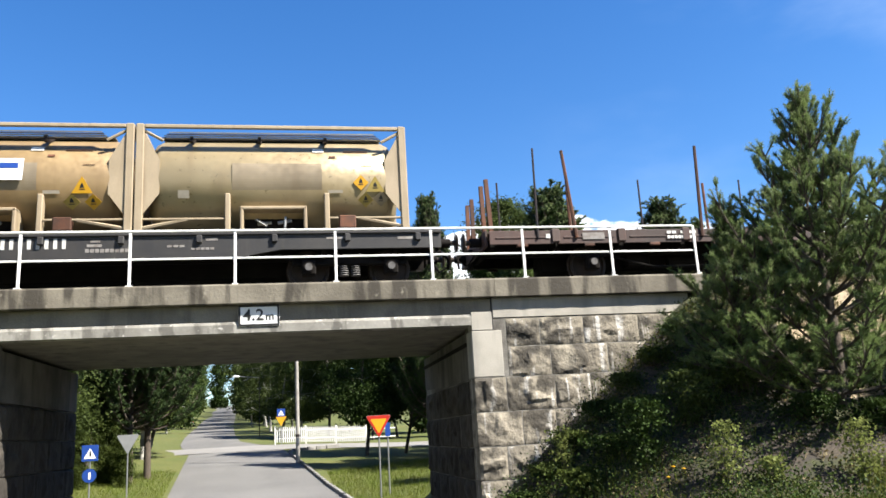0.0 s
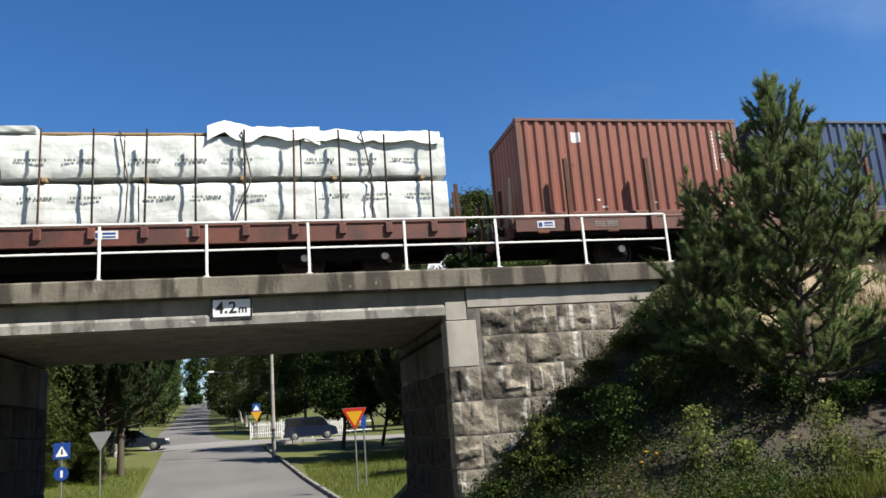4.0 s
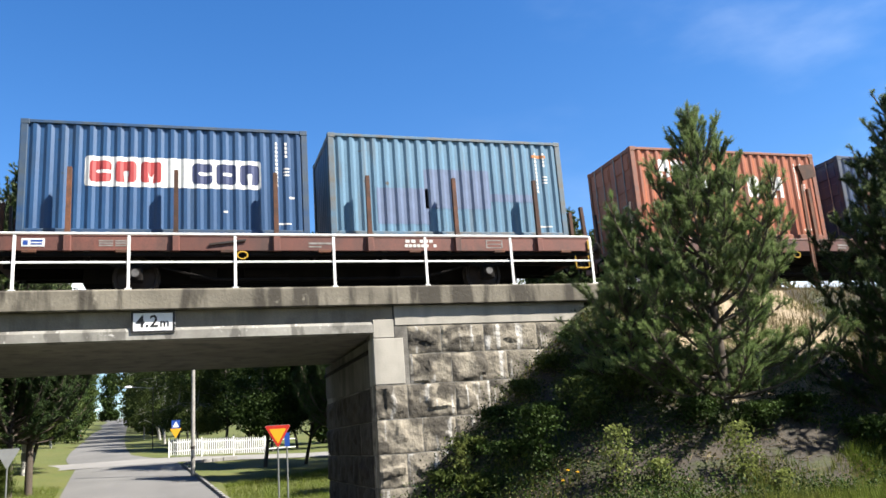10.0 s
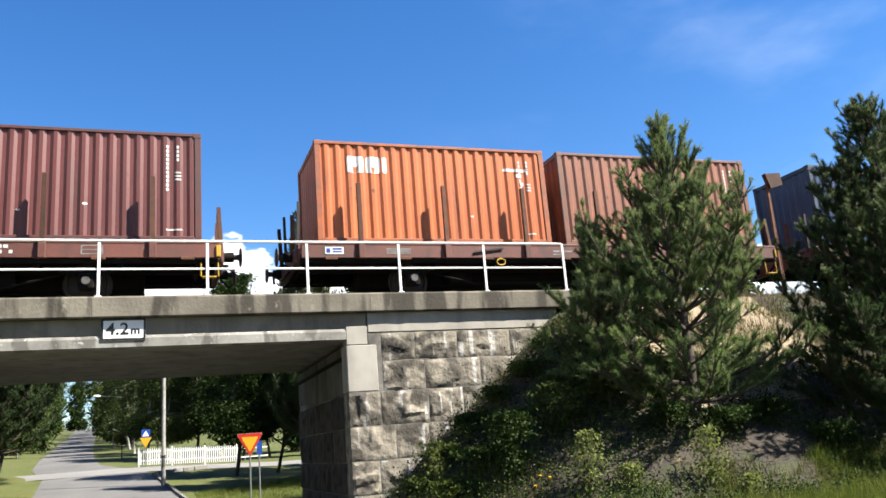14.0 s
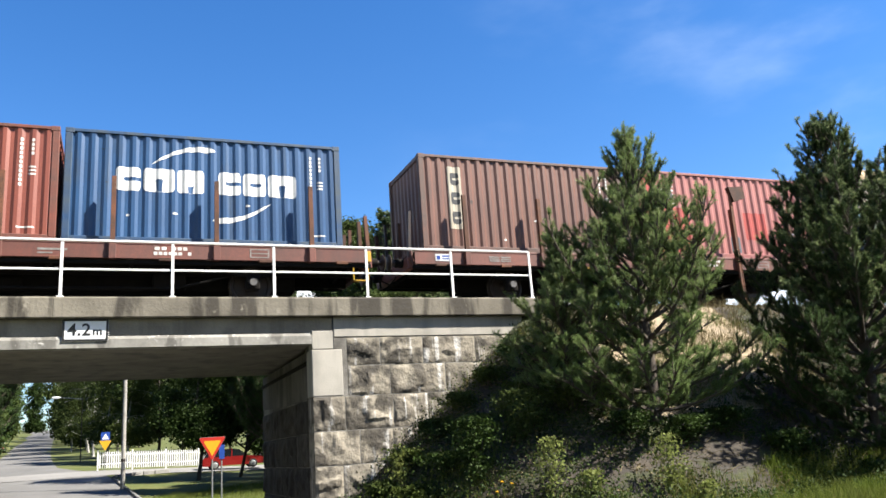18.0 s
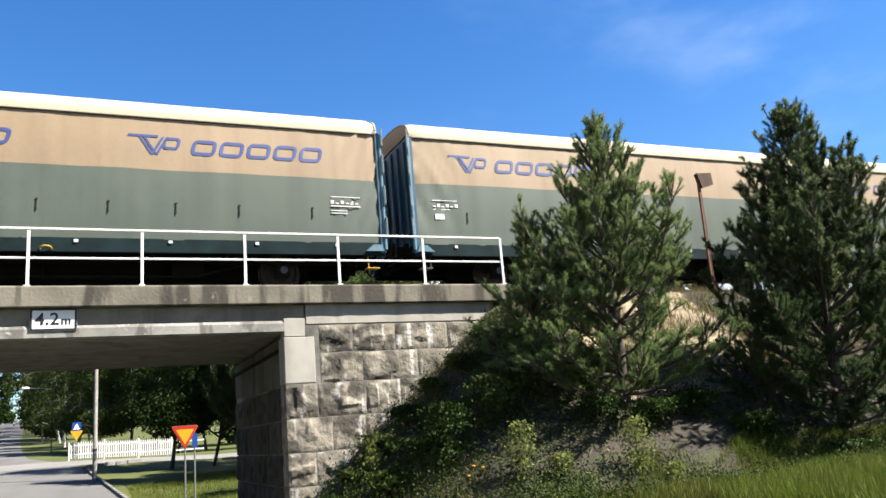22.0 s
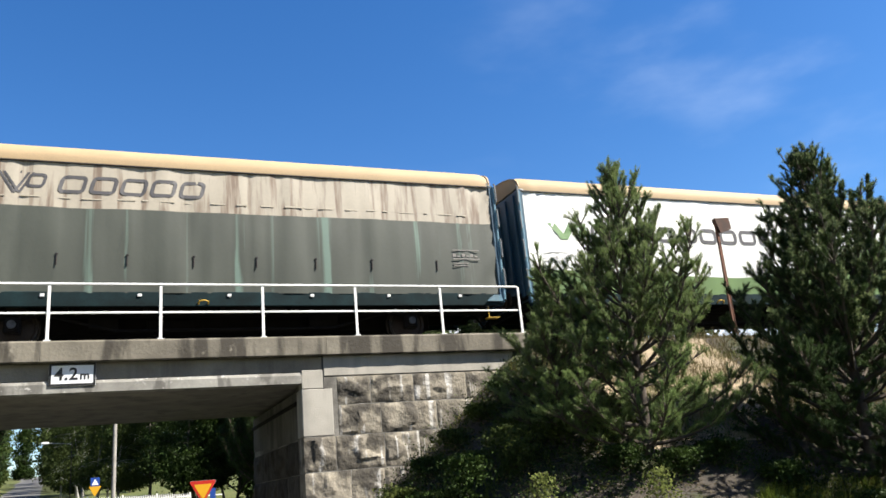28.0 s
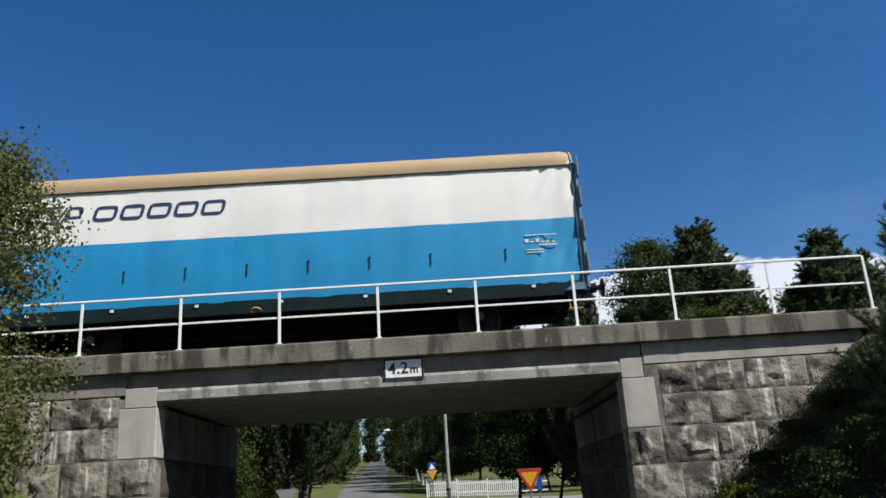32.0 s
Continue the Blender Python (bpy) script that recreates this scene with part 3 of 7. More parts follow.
            ob.matrix_basis = pose(x, y, 5.49)
            ob = part("foot_plate", foot, None, r)
            ob.matrix_basis = pose(x, y, 5.496)
    for y in (FACE - 0.03, BACK + 0.03):
        part("top_rail", Mesh().box(-15.2, 8.66, y - 0.025, y + 0.025, 6.555, 6.597, 0.008), M["white"], r)
        part("middle_rail", Mesh().box(-15.2, 8.66, y + 0.013, y + 0.033, 6.005, 6.045, 0.006), M["white"], r)

    # clearance sign
    s = thing("clearance_sign", "white height-limit plate with black border and figures", "sign")
    part("plate", Mesh().box(-1.045, -0.265, FACE - 0.055, FACE - 0.033, 4.66, 5.075, 0.006), M["signwhite"], s)
    for x in (-0.92, -0.43):
        part("bracket", Mesh().box(x, x + 0.04, FACE - 0.034, FACE + 0.01, 4.69, 5.04), M["galv"], s)
    b = Mesh()
    y0, y1 = FACE - 0.059, FACE - 0.054
    for q in ((-1.043, -0.267, 4.662, 4.702), (-1.043, -0.267, 5.033, 5.073), (-1.043, -1.003, 4.702, 5.033), (-0.307, -0.267, 4.702, 5.033)):
        b.box(q[0], q[1], y0, y1, q[2], q[3])
    part("border", b, M["black"], s)
    for nm, text, x, z, size in (("height_figure", "4.2", -0.955, 4.775, 0.31), ("unit_letter", "m", -0.535, 4.775, 0.22)):
        lettering(nm, text, s, M["black"], x, y0, z, size)


def lettering(name, text, parent, material, x, y, z, size):
    cu = bpy.data.curves.new(name, "FONT")
    cu.space_character = 1.05
    cu.body, cu.size, cu.extrude, cu.offset = text, size, 0.002, 0.018 * size
    tmp = new(name, cu)
    dg = bpy.context.evaluated_depsgraph_get()
    me = bpy.data.meshes.new_from_object(tmp.evaluated_get(dg))
    bpy.data.objects.remove(tmp)
    me.materials.clear()
    me.materials.append(material)
    ob = part(name, me, None, parent)
    ob.matrix_basis = pose(x, y, z, 90, 0, 0)
    return ob


bridge()

# ---- track
TRACK, RAIL = 18.75, 5.745


def track():
    t = thing("railway_track", "single railway track on ballast", "track", kind="structure")
    for y in (TRACK - 0.79, TRACK + 0.79):
        part("rail", Mesh().box(-160, 420, y - 0.036, y + 0.036, RAIL - 0.045, RAIL, 0.008).box(-160, 420, y - 0.01, y + 0.01, RAIL - 0.14, RAIL - 0.045).box(-160, 420, y - 0.07, y + 0.07, RAIL - 0.165, RAIL - 0.14), M["rail"], t)
    me = Mesh().box(-0.12, 0.12, -1.3, 1.3, -0.14, 0.0, 0.02).data("sleeper", M["sleeper"])
    for i in range(70):
        ob = part("sleeper", me, None, t)
        ob.matrix_basis = pose(-17 + 0.62 * i, TRACK, RAIL - 0.165)
    solid("ballast_bed", Mesh().prism([(TRACK - 2.3, 5.12), (TRACK - 1.6, RAIL - 0.19), (TRACK + 1.6, RAIL - 0.19), (TRACK + 2.3, 5.12)], -160, 420, "x"), M["ballast"], "grey crushed-stone ballast bed", "ballast", "structure")


track()

# ---- the train: how far it has run by each time, and what runs with it
RUN = [(0, 0), (1, 8.72), (2, 16.97), (4, 34.1), (6, 51.71), (7, 60.55), (8, 69.52), (9, 78.52), (10, 87.66), (11, 96.93), (12, 106.30), (13, 115.78), (14, 125.48), (16, 145.28), (17, 155.36), (18, 165.68), (19, 176.14), (20, 186.78), (21, 197.40), (22, 208.20), (23, 219.22), (24, 230.8), (25, 241.75), (26, 253.08), (28, 276.35), (29, 288.1), (30, 300.23), (32, 324.55)]
MOVING = []   # thing, place along the train, height over the rail
ROLLING = []  # wheelset, its place along the train, its pose in the wagon
LOGO = {k: mat("paint_" + k, c, tuple(v * 0.86 for v in c), 4, 0.55, bump=0.05, fine=0.1, streak=tuple(v * 0.7 for v in c), sstr=0.4) for k, c in {
    "white": (0.72, 0.72, 0.70), "red": (0.55, 0.06, 0.06), "navy": (0.035, 0.055, 0.16), "orange": (0.72, 0.25, 0.05), "cream": (0.62, 0.55, 0.43),
    "dark": (0.05, 0.05, 0.055), "vrblue": (0.055, 0.09, 0.30), "vrgrey": (0.10, 0.095, 0.10), "green": (0.20, 0.36, 0.13), "patchblue": (0.05, 0.085, 0.21),
    "patchred": (0.52, 0.07, 0.055), "patchgrey": (0.10, 0.115, 0.14), "patchpurple": (0.15, 0.21, 0.36), "lime": (0.22, 0.40, 0.12)}.items()}


def on_train(ob, s, z):
    MOVING.append((ob, s, z))
    ob.matrix_basis = pose(s, TRACK, RAIL + z)
    return ob


# -- running gear shared by the wagons
def wheel_mesh():
    return Mesh().lathe([(-0.07, 0.0), (-0.075, 0.10), (-0.03, 0.14), (-0.02, 0.38), (-0.06, 0.40), (-0.065, 0.46), (0.05, 0.47), (0.065, 0.50), (0.075, 0.495),
                         (0.075, 0.40), (0.03, 0.38), (0.02, 0.14), (0.07, 0.10), (0.07, 0.0)], 24, "y").data("wheel", M["wheel"], 40)


WHEEL = wheel_mesh()
AXLE = Mesh().tube((0, -1.05, 0), (0, 1.05, 0), 0.075, n=10).data("wheelset", M["wheel"], 40)
BUFFER = [Mesh().tube((0, 0, 0), (0.30, 0, 0), 0.11, n=12).box(-0.03, 0.03, -0.17, 0.17, -0.17, 0.17, 0.02).data("buffer", M["under"], 35),
          Mesh().lathe([(0.28, 0.06), (0.42, 0.07), (0.43, 0.2), (0.455, 0.22), (0.475, 0.19), (0.48, 0.0)], 18, "x").data("buffer_head", M["wheel"], 35)]
BOX = Mesh().box(-0.16, 0.16, -0.12, 0.12, -0.17, 0.17, 0.03).tube((0, -0.12, 0), (0, -0.16, 0), 0.12, n=12).data("axle_box", M["under"], 35)
LID = Mesh().tube((0, -0.16, 0), (0, -0.185, 0), 0.085, n=12).data("axle_cap", M["hub"], 35)
SPRING = Mesh().add([], [])
for _k in range(6):
    SPRING.box(-0.62 + 0.075 * _k, 0.62 - 0.075 * _k, -0.05, 0.05, 0.20 - 0.022 * _k + 0.03, 0.218 - 0.022 * _k + 0.03)
SPRING = SPRING.data("leaf_spring", M["under"])


def running_gear(w, s, axles, half, buf_z=1.04):
    for x in axles:
        ws = part("wheelset", AXLE, None, w)
        ws.matrix_basis = pose(x, 0, 0.46)
        ROLLING.append((ws, x))
        for y, a in ((-0.79, 0), (0.79, 180)):
            wh = part("wheel", WHEEL, None, ws)
            wh.matrix_basis = pose(0, y, 0, 0, 0, a)
        for y, a in ((-1.12, 0), (1.12, 180)):
            b = part("axle_box", BOX, None, w)
            b.matrix_basis = pose(x, y, 0.46, 0, 0, a)
            c = part("axle_cap", LID, None, b)
            sp = part("leaf_spring", SPRING, None, w)
            sp.matrix_basis = pose(x, y, 0.46)
    for sx, a in ((-1, 180), (1, 0)):
        for y in (-0.9, 0.9):
            b = part("buffer", BUFFER[0], None, w)
            b.matrix_basis = pose(sx * half, y, buf_z, 0, 0, a)
            part("buffer_head", BUFFER[1], None, b)
        hk = Mesh().box(-0.02, 0.26, -0.05, 0.05, -0.06, 0.06, 0.015).tube((0.2, 0, 0.02), (0.42, 0, -0.16), 0.03, n=6).tube((0.42, 0, -0.16), (0.40, 0, -0.42), 0.028, n=6)
        c = part("coupling", hk, M["under"], w)
        c.matrix_basis = pose(sx * half, 0, buf_z - 0.02, 0, 0, a)
        c = part("brake_hose", Mesh().tube((0.02, 0.35, -0.1), (0.26, 0.35, -0.42), 0.022, n=6).tube((0.26, 0.35, -0.42), (0.46, 0.3, -0.30), 0.022, n=6), M["under"], w)
        c.matrix_basis = pose(sx * half, 0, buf_z - 0.02, 0, 0, a)


def underframe(w, half, material, rig=True):
    part("centre_sill", Mesh().box(-half + 1.5, half - 1.5, -0.34, 0.34, 0.40, 0.98, 0.03), M["under"], w)
    me = Mesh().box(-half, half, -0.05, 0.05, 0.72, 1.06).data("main_beam", M["under"])
    for y in (-0.62, 0.62):
        part("main_beam", me, None, w).matrix_basis = pose(0, y, 0)
    me = Mesh().box(-0.05, 0.05, -1.25, 1.25, 0.80, 1.04).data("cross_member", M["under"])
    for x in np.arange(-half + 0.06, half, 1.6):
        part("cross_member", me, None, w).matrix_basis = pose(x, 0, 0)
    if rig:
        part("brake_gear", Mesh().tube((-1.7, -0.35, 0.62), (-0.7, -0.35, 0.62), 0.17, n=12).tube((0.4, 0.3, 0.6), (1.5, 0.3, 0.6), 0.2, n=12).tube((-3.2, 0, 0.55), (3.2, 0, 0.55), 0.025, n=6)
             .box(1.9, 2.6, -0.75, -0.4, 0.42, 0.75, 0.02).box(-2.9, -2.3, -0.7, -0.35, 0.45, 0.74, 0.02), M["under"], w)
        for x0 in (-2.6, 2.6):
            sgn = 1 if x0 > 0 else -1
            part("truss_rod", Mesh().tube((x0 + sgn * 1.4, -1.0, 0.78), (x0 - sgn * 0.2, -1.0, 0.36), 0.03, n=6).tube((x0 - sgn * 0.2, -1.0, 0.36), (0, -1.0, 0.36), 0.03, n=6), M["under"], w)


def bars(parent, rows, y, material, name="marking", h=0.045):
    """Unreadable lettering as short bars: (x, z, width[, height])."""
    mb = Mesh()
    for q in rows:
        x, z, w = q[:3]
        mb.box(x, x + w, y - 0.004, y, z, z + (q[3] if len(q) > 3 else h))
    return part(name, mb, material, parent, kind="stuff")


def number_rows(x, z, n, w, gap, h):
    return [(x + i * (w + gap), z, w, h) for i in range(n)]


STAKE_LONG = Mesh().prism([(-0.035, 0.0), (0.035, 0.0), (0.03, 1.48), (-0.03, 1.48)], -0.04, 0.04).box(-0.05, 0.05, -0.05, 0.045, -0.30, 0.02, 0.01).data("stake", M["rust"])
STAKE_LONG = Mesh().prism([(-0.05, 0.0), (0.05, 0.0), (0.045, 1.5), (-0.045, 1.5)], -0.05, 0.05).data("end_stake", M["rust"])
STAKE_END = Mesh().prism([(-0.045, 0.0), (0.045, 0.0), (0.04, 1.12), (-0.04, 1.12)], -0.05, 0.05).data("end_stake", M["rust"])
STAKE_DARK = Mesh().prism([(-0.035, 0.0), (0.035, 0.0), (0.03, 1.3), (-0.03, 1.3)], -0.04, 0.04).data("end_stake", M["darkstake"])
RING = Mesh().add([((0.11 + 0.018 * math.cos(_b)) * math.cos(_a), 0.018 * math.sin(_b), (0.08 + 0.018 * math.cos(_b)) * math.sin(_a)) for _a in (2 * math.pi * _k / 16 for _k in range(16)) for _b in (2 * math.pi * _j / 6 for _j in range(6))],
                  [(6 * _k + _j, 6 * _k + (_j + 1) % 6, 6 * ((_k + 1) % 16) + (_j + 1) % 6, 6 * ((_k + 1) % 16) + _j) for _k in range(16) for _j in range(6)])
RING = RING.data("hand_wheel", M["yellowpaint"])


def flat_wagon(label):
    """Two-axle flat wagon with folding sides and stakes."""
    half = 6.72
    w = thing("flat_wagon", label, "railway wagon", "flat wagons of the train")
    underframe(w, half - 0.1, M["under"])
    running_gear(w, 0, (-4.0, 4.0), half)
    part("floor", Mesh().box(-half, half, -1.36, 1.36, 1.20, 1.275, 0.01), M["board"], w)
    part("sole_bar", Mesh().box(-half, half, -1.40, -1.32, 0.80, 0.895, 0.01).box(-half, half, 1.32, 1.40, 0.80, 0.895, 0.01), M["under"], w)
    xs = [-half, -5.3, -3.18, -1.06, 1.06, 3.18, 5.3, half]
    for y in (-1.44, 1.44):
        for a, b in zip(xs, xs[1:]):
            f = part("side_flap", Mesh().box(a + 0.03, b - 0.03, y - 0.02, y + 0.02, 0.90, 1.262, 0.012).box(a + 0.06, b - 0.06, y - 0.03, y + 0.03, 1.215, 1.25, 0.006), M["wagonbrown"], w)
            part("hinge", Mesh().box((a + b) / 2 - 0.14, (a + b) / 2 + 0.14, y - 0.035, y + 0.03, 0.86, 0.93, 0.008), M["rust"], f)
    for y in (-1.49, 1.49):
        for x in xs[1:-1]:
            s = part("stake", STAKE_LONG, None, w)
            s.matrix_basis = pose(x, y, 1.20)
            part("stake_pocket", Mesh().box(x - 0.075, x + 0.075, y - 0.055, y + 0.055, 0.88, 1.22, 0.012), M["wagonbrown"], w)
    for sx in (-1, 1):
        part("end_flap", Mesh().box(sx * half - 0.03, sx * half + 0.03, -1.36, 1.36, 0.86, 1.27, 0.012), M["wagonbrown"], w)
        part("end_beam", Mesh().box(sx * half - 0.1, sx * half + 0.06, -1.3, 1.3, 0.82, 1.12, 0.012), M["wagonbrown"], w)
        for k, y in enumerate((-1.2, -0.5, 0.5, 1.2)):
            s = part("end_stake", STAKE_END if (sx > 0 or k % 2) else STAKE_DARK, None, w)
            s.matrix_basis = pose(sx * (half + 0.02), y, 1.0 + 0.06 * k, 0, 2.0 * (k - 1.5) * sx, 0)
    # small fittings on the near side
    wheel = part("hand_wheel", RING, None, w, "yellow brake ring")
    wheel.matrix_basis = pose(-1.8, -1.47, 0.80)
    part("lever", Mesh().prism([(-2.5, 1.02), (-1.72, 1.12), (-1.72, 1.16), (-2.5, 1.06)], -1.50, -1.475), M["darkstake"], w)
    part("step", Mesh().box(half - 0.4, half - 0.1, -1.42, -1.28, 0.48, 0.505, 0.006).tube((half - 0.43, -1.4, 0.5), (half - 0.43, -1.38, 0.9), 0.015, n=6).tube((half - 0.07, -1.4, 0.5), (half - 0.07, -1.38, 0.9), 0.015, n=6), M["yellowpaint"], w, "yellow step under the wagon end")
    part("handle_plate", Mesh().box(half - 0.12, half - 0.02, -1.50, -1.475, 0.92, 1.18, 0.01), M["yellowpaint"], w, "yellow coupling plate")
    y = -1.4615
    bars(w, number_rows(1.9, 1.10, 2, 0.10, 0.04, 0.07) + number_rows(2.25, 1.10, 3, 0.085, 0.03, 0.07) + number_rows(1.88, 0.99, 6, 0.075, 0.025, 0.07) + [(2.58, 0.99, 0.07, 0.07)], y, M["mark"], "wagon_number")
    bars(w, [(-4.7 + 0.32 * i, 1.0 + 0.05 * j, 0.28, 0.03) for i in range(2) for j in range(3)] + [(-0.35, 1.05, 0.55), (-0.35, 0.98, 0.28, 0.03), (3.9, 0.97, 0.03, 0.2), (4.3, 0.97, 0.03, 0.2), (3.9, 1.15, 0.4, 0.02), (3.9, 1.06, 0.4, 0.02), (3.9, 0.97, 0.43, 0.02)], y, M["markdim"], "small_print")
    part("label_plate", Mesh().box(-6.15, -5.72, y - 0.006, y, 0.99, 1.16), LOGO["white"], w, "blue and white plate")
    bars(w, [(-6.12, 1.02, 0.09, 0.1), (-5.98, 1.09, 0.22, 0.04), (-5.98, 1.03, 0.22, 0.03)], y - 0.007, M["blue"], "plate_print")
    return w


def corrugation(x):
    """Depth of the wall behind its outermost plane."""
    u = (x / 0.278) % 1.0
    return 0.0 if u < 0.26 else 0.036 * (u - 0.26) / 0.24 if u < 0.5 else 0.036 if u < 0.76 else 0.036 * (1 - u) / 0.24


def breaks(a, b):
    xs = {a, b}
    k = math.floor(a / 0.278) - 1
    while k * 0.278 < b:
        for f in (0, 0.26, 0.5, 0.76):
            x = (k + f) * 0.278
            if a < x < b:
                xs.add(x)
        k += 1
    return sorted(xs)


def painted(mb, shape, x0, x1, y, fine=0.03, flat=False):
    """Paint on the near wall: shape(x) gives (z0, z1) spans; follows the corrugation unless flat."""
    xs = {x0, x1, *([] if flat else breaks(x0, x1))}
    n = max(2, int((x1 - x0) / fine))
    xs = sorted(xs | {x0 + (x1 - x0) * i / n for i in range(n + 1)})
    for a, b in zip(xs, xs[1:]):
        if b - a < 1e-5:
            continue
        sa, sb = shape(a + 1e-6), shape(b - 1e-6)
        for (p, q), (r, t) in zip(sa, sb):
            ya, yb = (y, y) if flat else (y + corrugation(a) - 0.004, y + corrugation(b - 1e-7) - 0.004)
            mb.add([(a, ya, p), (b, yb, r), (b, yb, t), (a, ya, q)], [(0, 1, 2, 3)])


def rounded(x0, x1, z0, z1, r=0.05, hole=None):
    """Spans of a rounded block; hole: (u0, u1, z0, z1) as fractions left out."""
    def f(x):
        e = min(x - x0, x1 - x)
        d = 0 if e >= r else r - math.sqrt(max(0, r * r - (r - e) ** 2))
        u = (x - x0) / (x1 - x0)
        if hole and hole[0] <= u <= hole[1]:
            h = z1 - z0
            return [(z0 + d, z0 + h * hole[2]), (z0 + h * hole[3], z1 - d)]
        m = (z0 + z1) / 2
        return [(z0 + d, m), (m, z1 - d)]
    return f, x0, x1


def swoosh(x0, x1, za, zb, bulge, thick):
    def f(x):
        u = (x - x0) / (x1 - x0)
        z = za + (zb - za) * u + bulge * math.sin(math.pi * u)
        t = thick * (0.35 + 0.65 * (u if bulge > 0 else 1 - u)) * min(1, 6 * min(u, 1 - u) + 0.25)
        return [(z - t / 2, z + t / 2)]
    return f, x0, x1


def container(name, colours, s, logo, label, doors=False, worn=0.5):
    """A 20-foot steel box, 6.06 m long; logo: list of (paint, shapes)."""
    c = thing("shipping_container", label, "container", "containers on the train")
    a, b, rust = colours
    m = mat("container_" + name, a, b, 0.7, 0.5, bump=0.08, streak=rust, sstr=worn, slim=(0.56, 0.74), sscale=(4.5, 4.5, 0.5), fine=0.14, spot=tuple(v * 0.7 for v in rust), spotlim=(0.70, 0.74), spotscale=4.0)
    dark = mat("frame_" + name, tuple(v * 0.75 for v in a), rust, 2.5, 0.6, bump=0.15, fine=0.2)
    H, X, Y = 2.591, 3.029, 1.219
    # corrugated walls
    for yy, nm in ((-1, "side_wall"), (1, "side_wall")):
        xs = breaks(-X + 0.13, X - 0.13)
        vs, fs = [], []
        for x in xs:
            d = yy * (Y - 0.02 - corrugation(x - 1e-7 if x == xs[-1] else x + 1e-7))
            vs += [(x, d, 0.15), (x, d, H - 0.06), (x, d - yy * 0.004, H - 0.06), (x, d - yy * 0.004, 0.15)]
        for i in range(len(xs) - 1):
            for k in range(4):
                fs.append((4 * i + k, 4 * i + (k + 1) % 4, 4 * i + 4 + (k + 1) % 4, 4 * i + 4 + k))
        part(nm, Mesh().add(vs, fs), m, c)
    ends = ((-1, doors), (1, not doors))
    for sx, is_door in ends:
        if is_door:
            for y0, y1 in ((-Y + 0.13, -0.012), (0.012, Y - 0.13)):
                d = part("door", Mesh().box(sx * (X - 0.05) - 0.02, sx * (X - 0.05) + 0.02, y0, y1, 0.17, H - 0.13, 0.01), m, c)
                for z in (0.35, 0.9, 1.45, 2.0):
                    part("door_rib", Mesh().box(sx * (X - 0.025) - 0.012, sx * (X - 0.025) + 0.012, y0 + 0.06, y1 - 0.06, z, z + 0.36, 0.01), m, d)
                for f in (0.3, 0.72):
                    y = y0 + (y1 - y0) * f
                    part("lock_rod", Mesh().tube((sx * (X - 0.002), y, 0.08), (sx * (X - 0.002), y, H - 0.06), 0.017, n=6).box(sx * (X - 0.002) - 0.02, sx * (X - 0.002) + 0.02, y - 0.04, y + 0.22, 1.02, 1.06), M["galv"], d)
        else:
            ys = breaks(-Y + 0.13, Y - 0.13)
            vs, fs = [], []
            for y in ys:
                d = sx * (X - 0.03 - corrugation(y + 1e-7))
                vs += [(d, y, 0.15), (d, y, H - 0.06)]
            fs = [(2 * i, 2 * i + 2, 2 * i + 3, 2 * i + 1) for i in range(len(ys) - 1)]
            part("end_wall", Mesh().add(vs, fs), m, c)
    part("roof", Mesh().box(-X + 0.05, X - 0.05, -Y + 0.04, Y - 0.04, H - 0.045, H - 0.02, 0.005), m, c)
    part("floor", Mesh().box(-X + 0.05, X - 0.05, -Y + 0.04, Y - 0.04, 0.10, 0.14), dark, c)
    post = Mesh().box(-0.075, 0.075, -0.065, 0.065, 0.11, H - 0.11, 0.015)
    cast = Mesh().box(-0.089, 0.089, -0.081, 0.081, 0, 0.118, 0.01)
    pd, cd = post.data("corner_post", dark), cast.data("corner_casting", dark)
    for sx in (-1, 1):
        for sy in (-1, 1):
            p = part("corner_post", pd, None, c)
            p.matrix_basis = pose(sx * (X - 0.075), sy * (Y - 0.068), 0)
            for z in (0, H - 0.118):
                q = part("corner_casting", cd, None, c)
                q.matrix_basis = pose(sx * (X - 0.089), sy * (Y - 0.081), z)
    for sy in (-1, 1):
        part("top_rail", Mesh().box(-X + 0.15, X - 0.15, sy * (Y - 0.025) - 0.02, sy * (Y - 0.025) + 0.02, H - 0.085, H - 0.012, 0.008), dark, c)
        part("bottom_rail", Mesh().box(-X + 0.15, X - 0.15, sy * (Y - 0.025) - 0.022, sy * (Y - 0.025) + 0.022, 0.012, 0.165, 0.01), dark, c)
    for sx in (-1, 1):
        part("end_sill", Mesh().box(sx * (X - 0.05) - 0.04, sx * (X - 0.05) + 0.04, -Y + 0.16, Y - 0.16, 0.01, 0.16, 0.01), dark, c)
        part("end_header", Mesh().box(sx * (X - 0.05) - 0.04, sx * (X - 0.05) + 0.04, -Y + 0.16, Y - 0.16, H - 0.14, H - 0.012, 0.01), dark, c)
    y = -(Y - 0.02)
    for paint, shapes in logo:
        for f, x0, x1 in shapes:
            mb = Mesh()
            painted(mb, f, x0, x1, y - (0.003 if paint in ("red", "navy", "dark") else 0))
            part("emblem", mb, LOGO[paint], c)
    rnd = random.Random(s)
    mb = Mesh()
    for x, n, zt in ((2.28, 11, 2.28), (2.50, 4, 2.28)):
        for i in range(n):
            painted(mb, *rounded(x, x + 0.055, zt - 0.1 * i - 0.075, zt - 0.1 * i, 0.01), y)
    for i in range(3):
        painted(mb, *rounded(2.46, 2.60, 1.62 - 0.08 * i, 1.66 - 0.08 * i, 0.01), y)
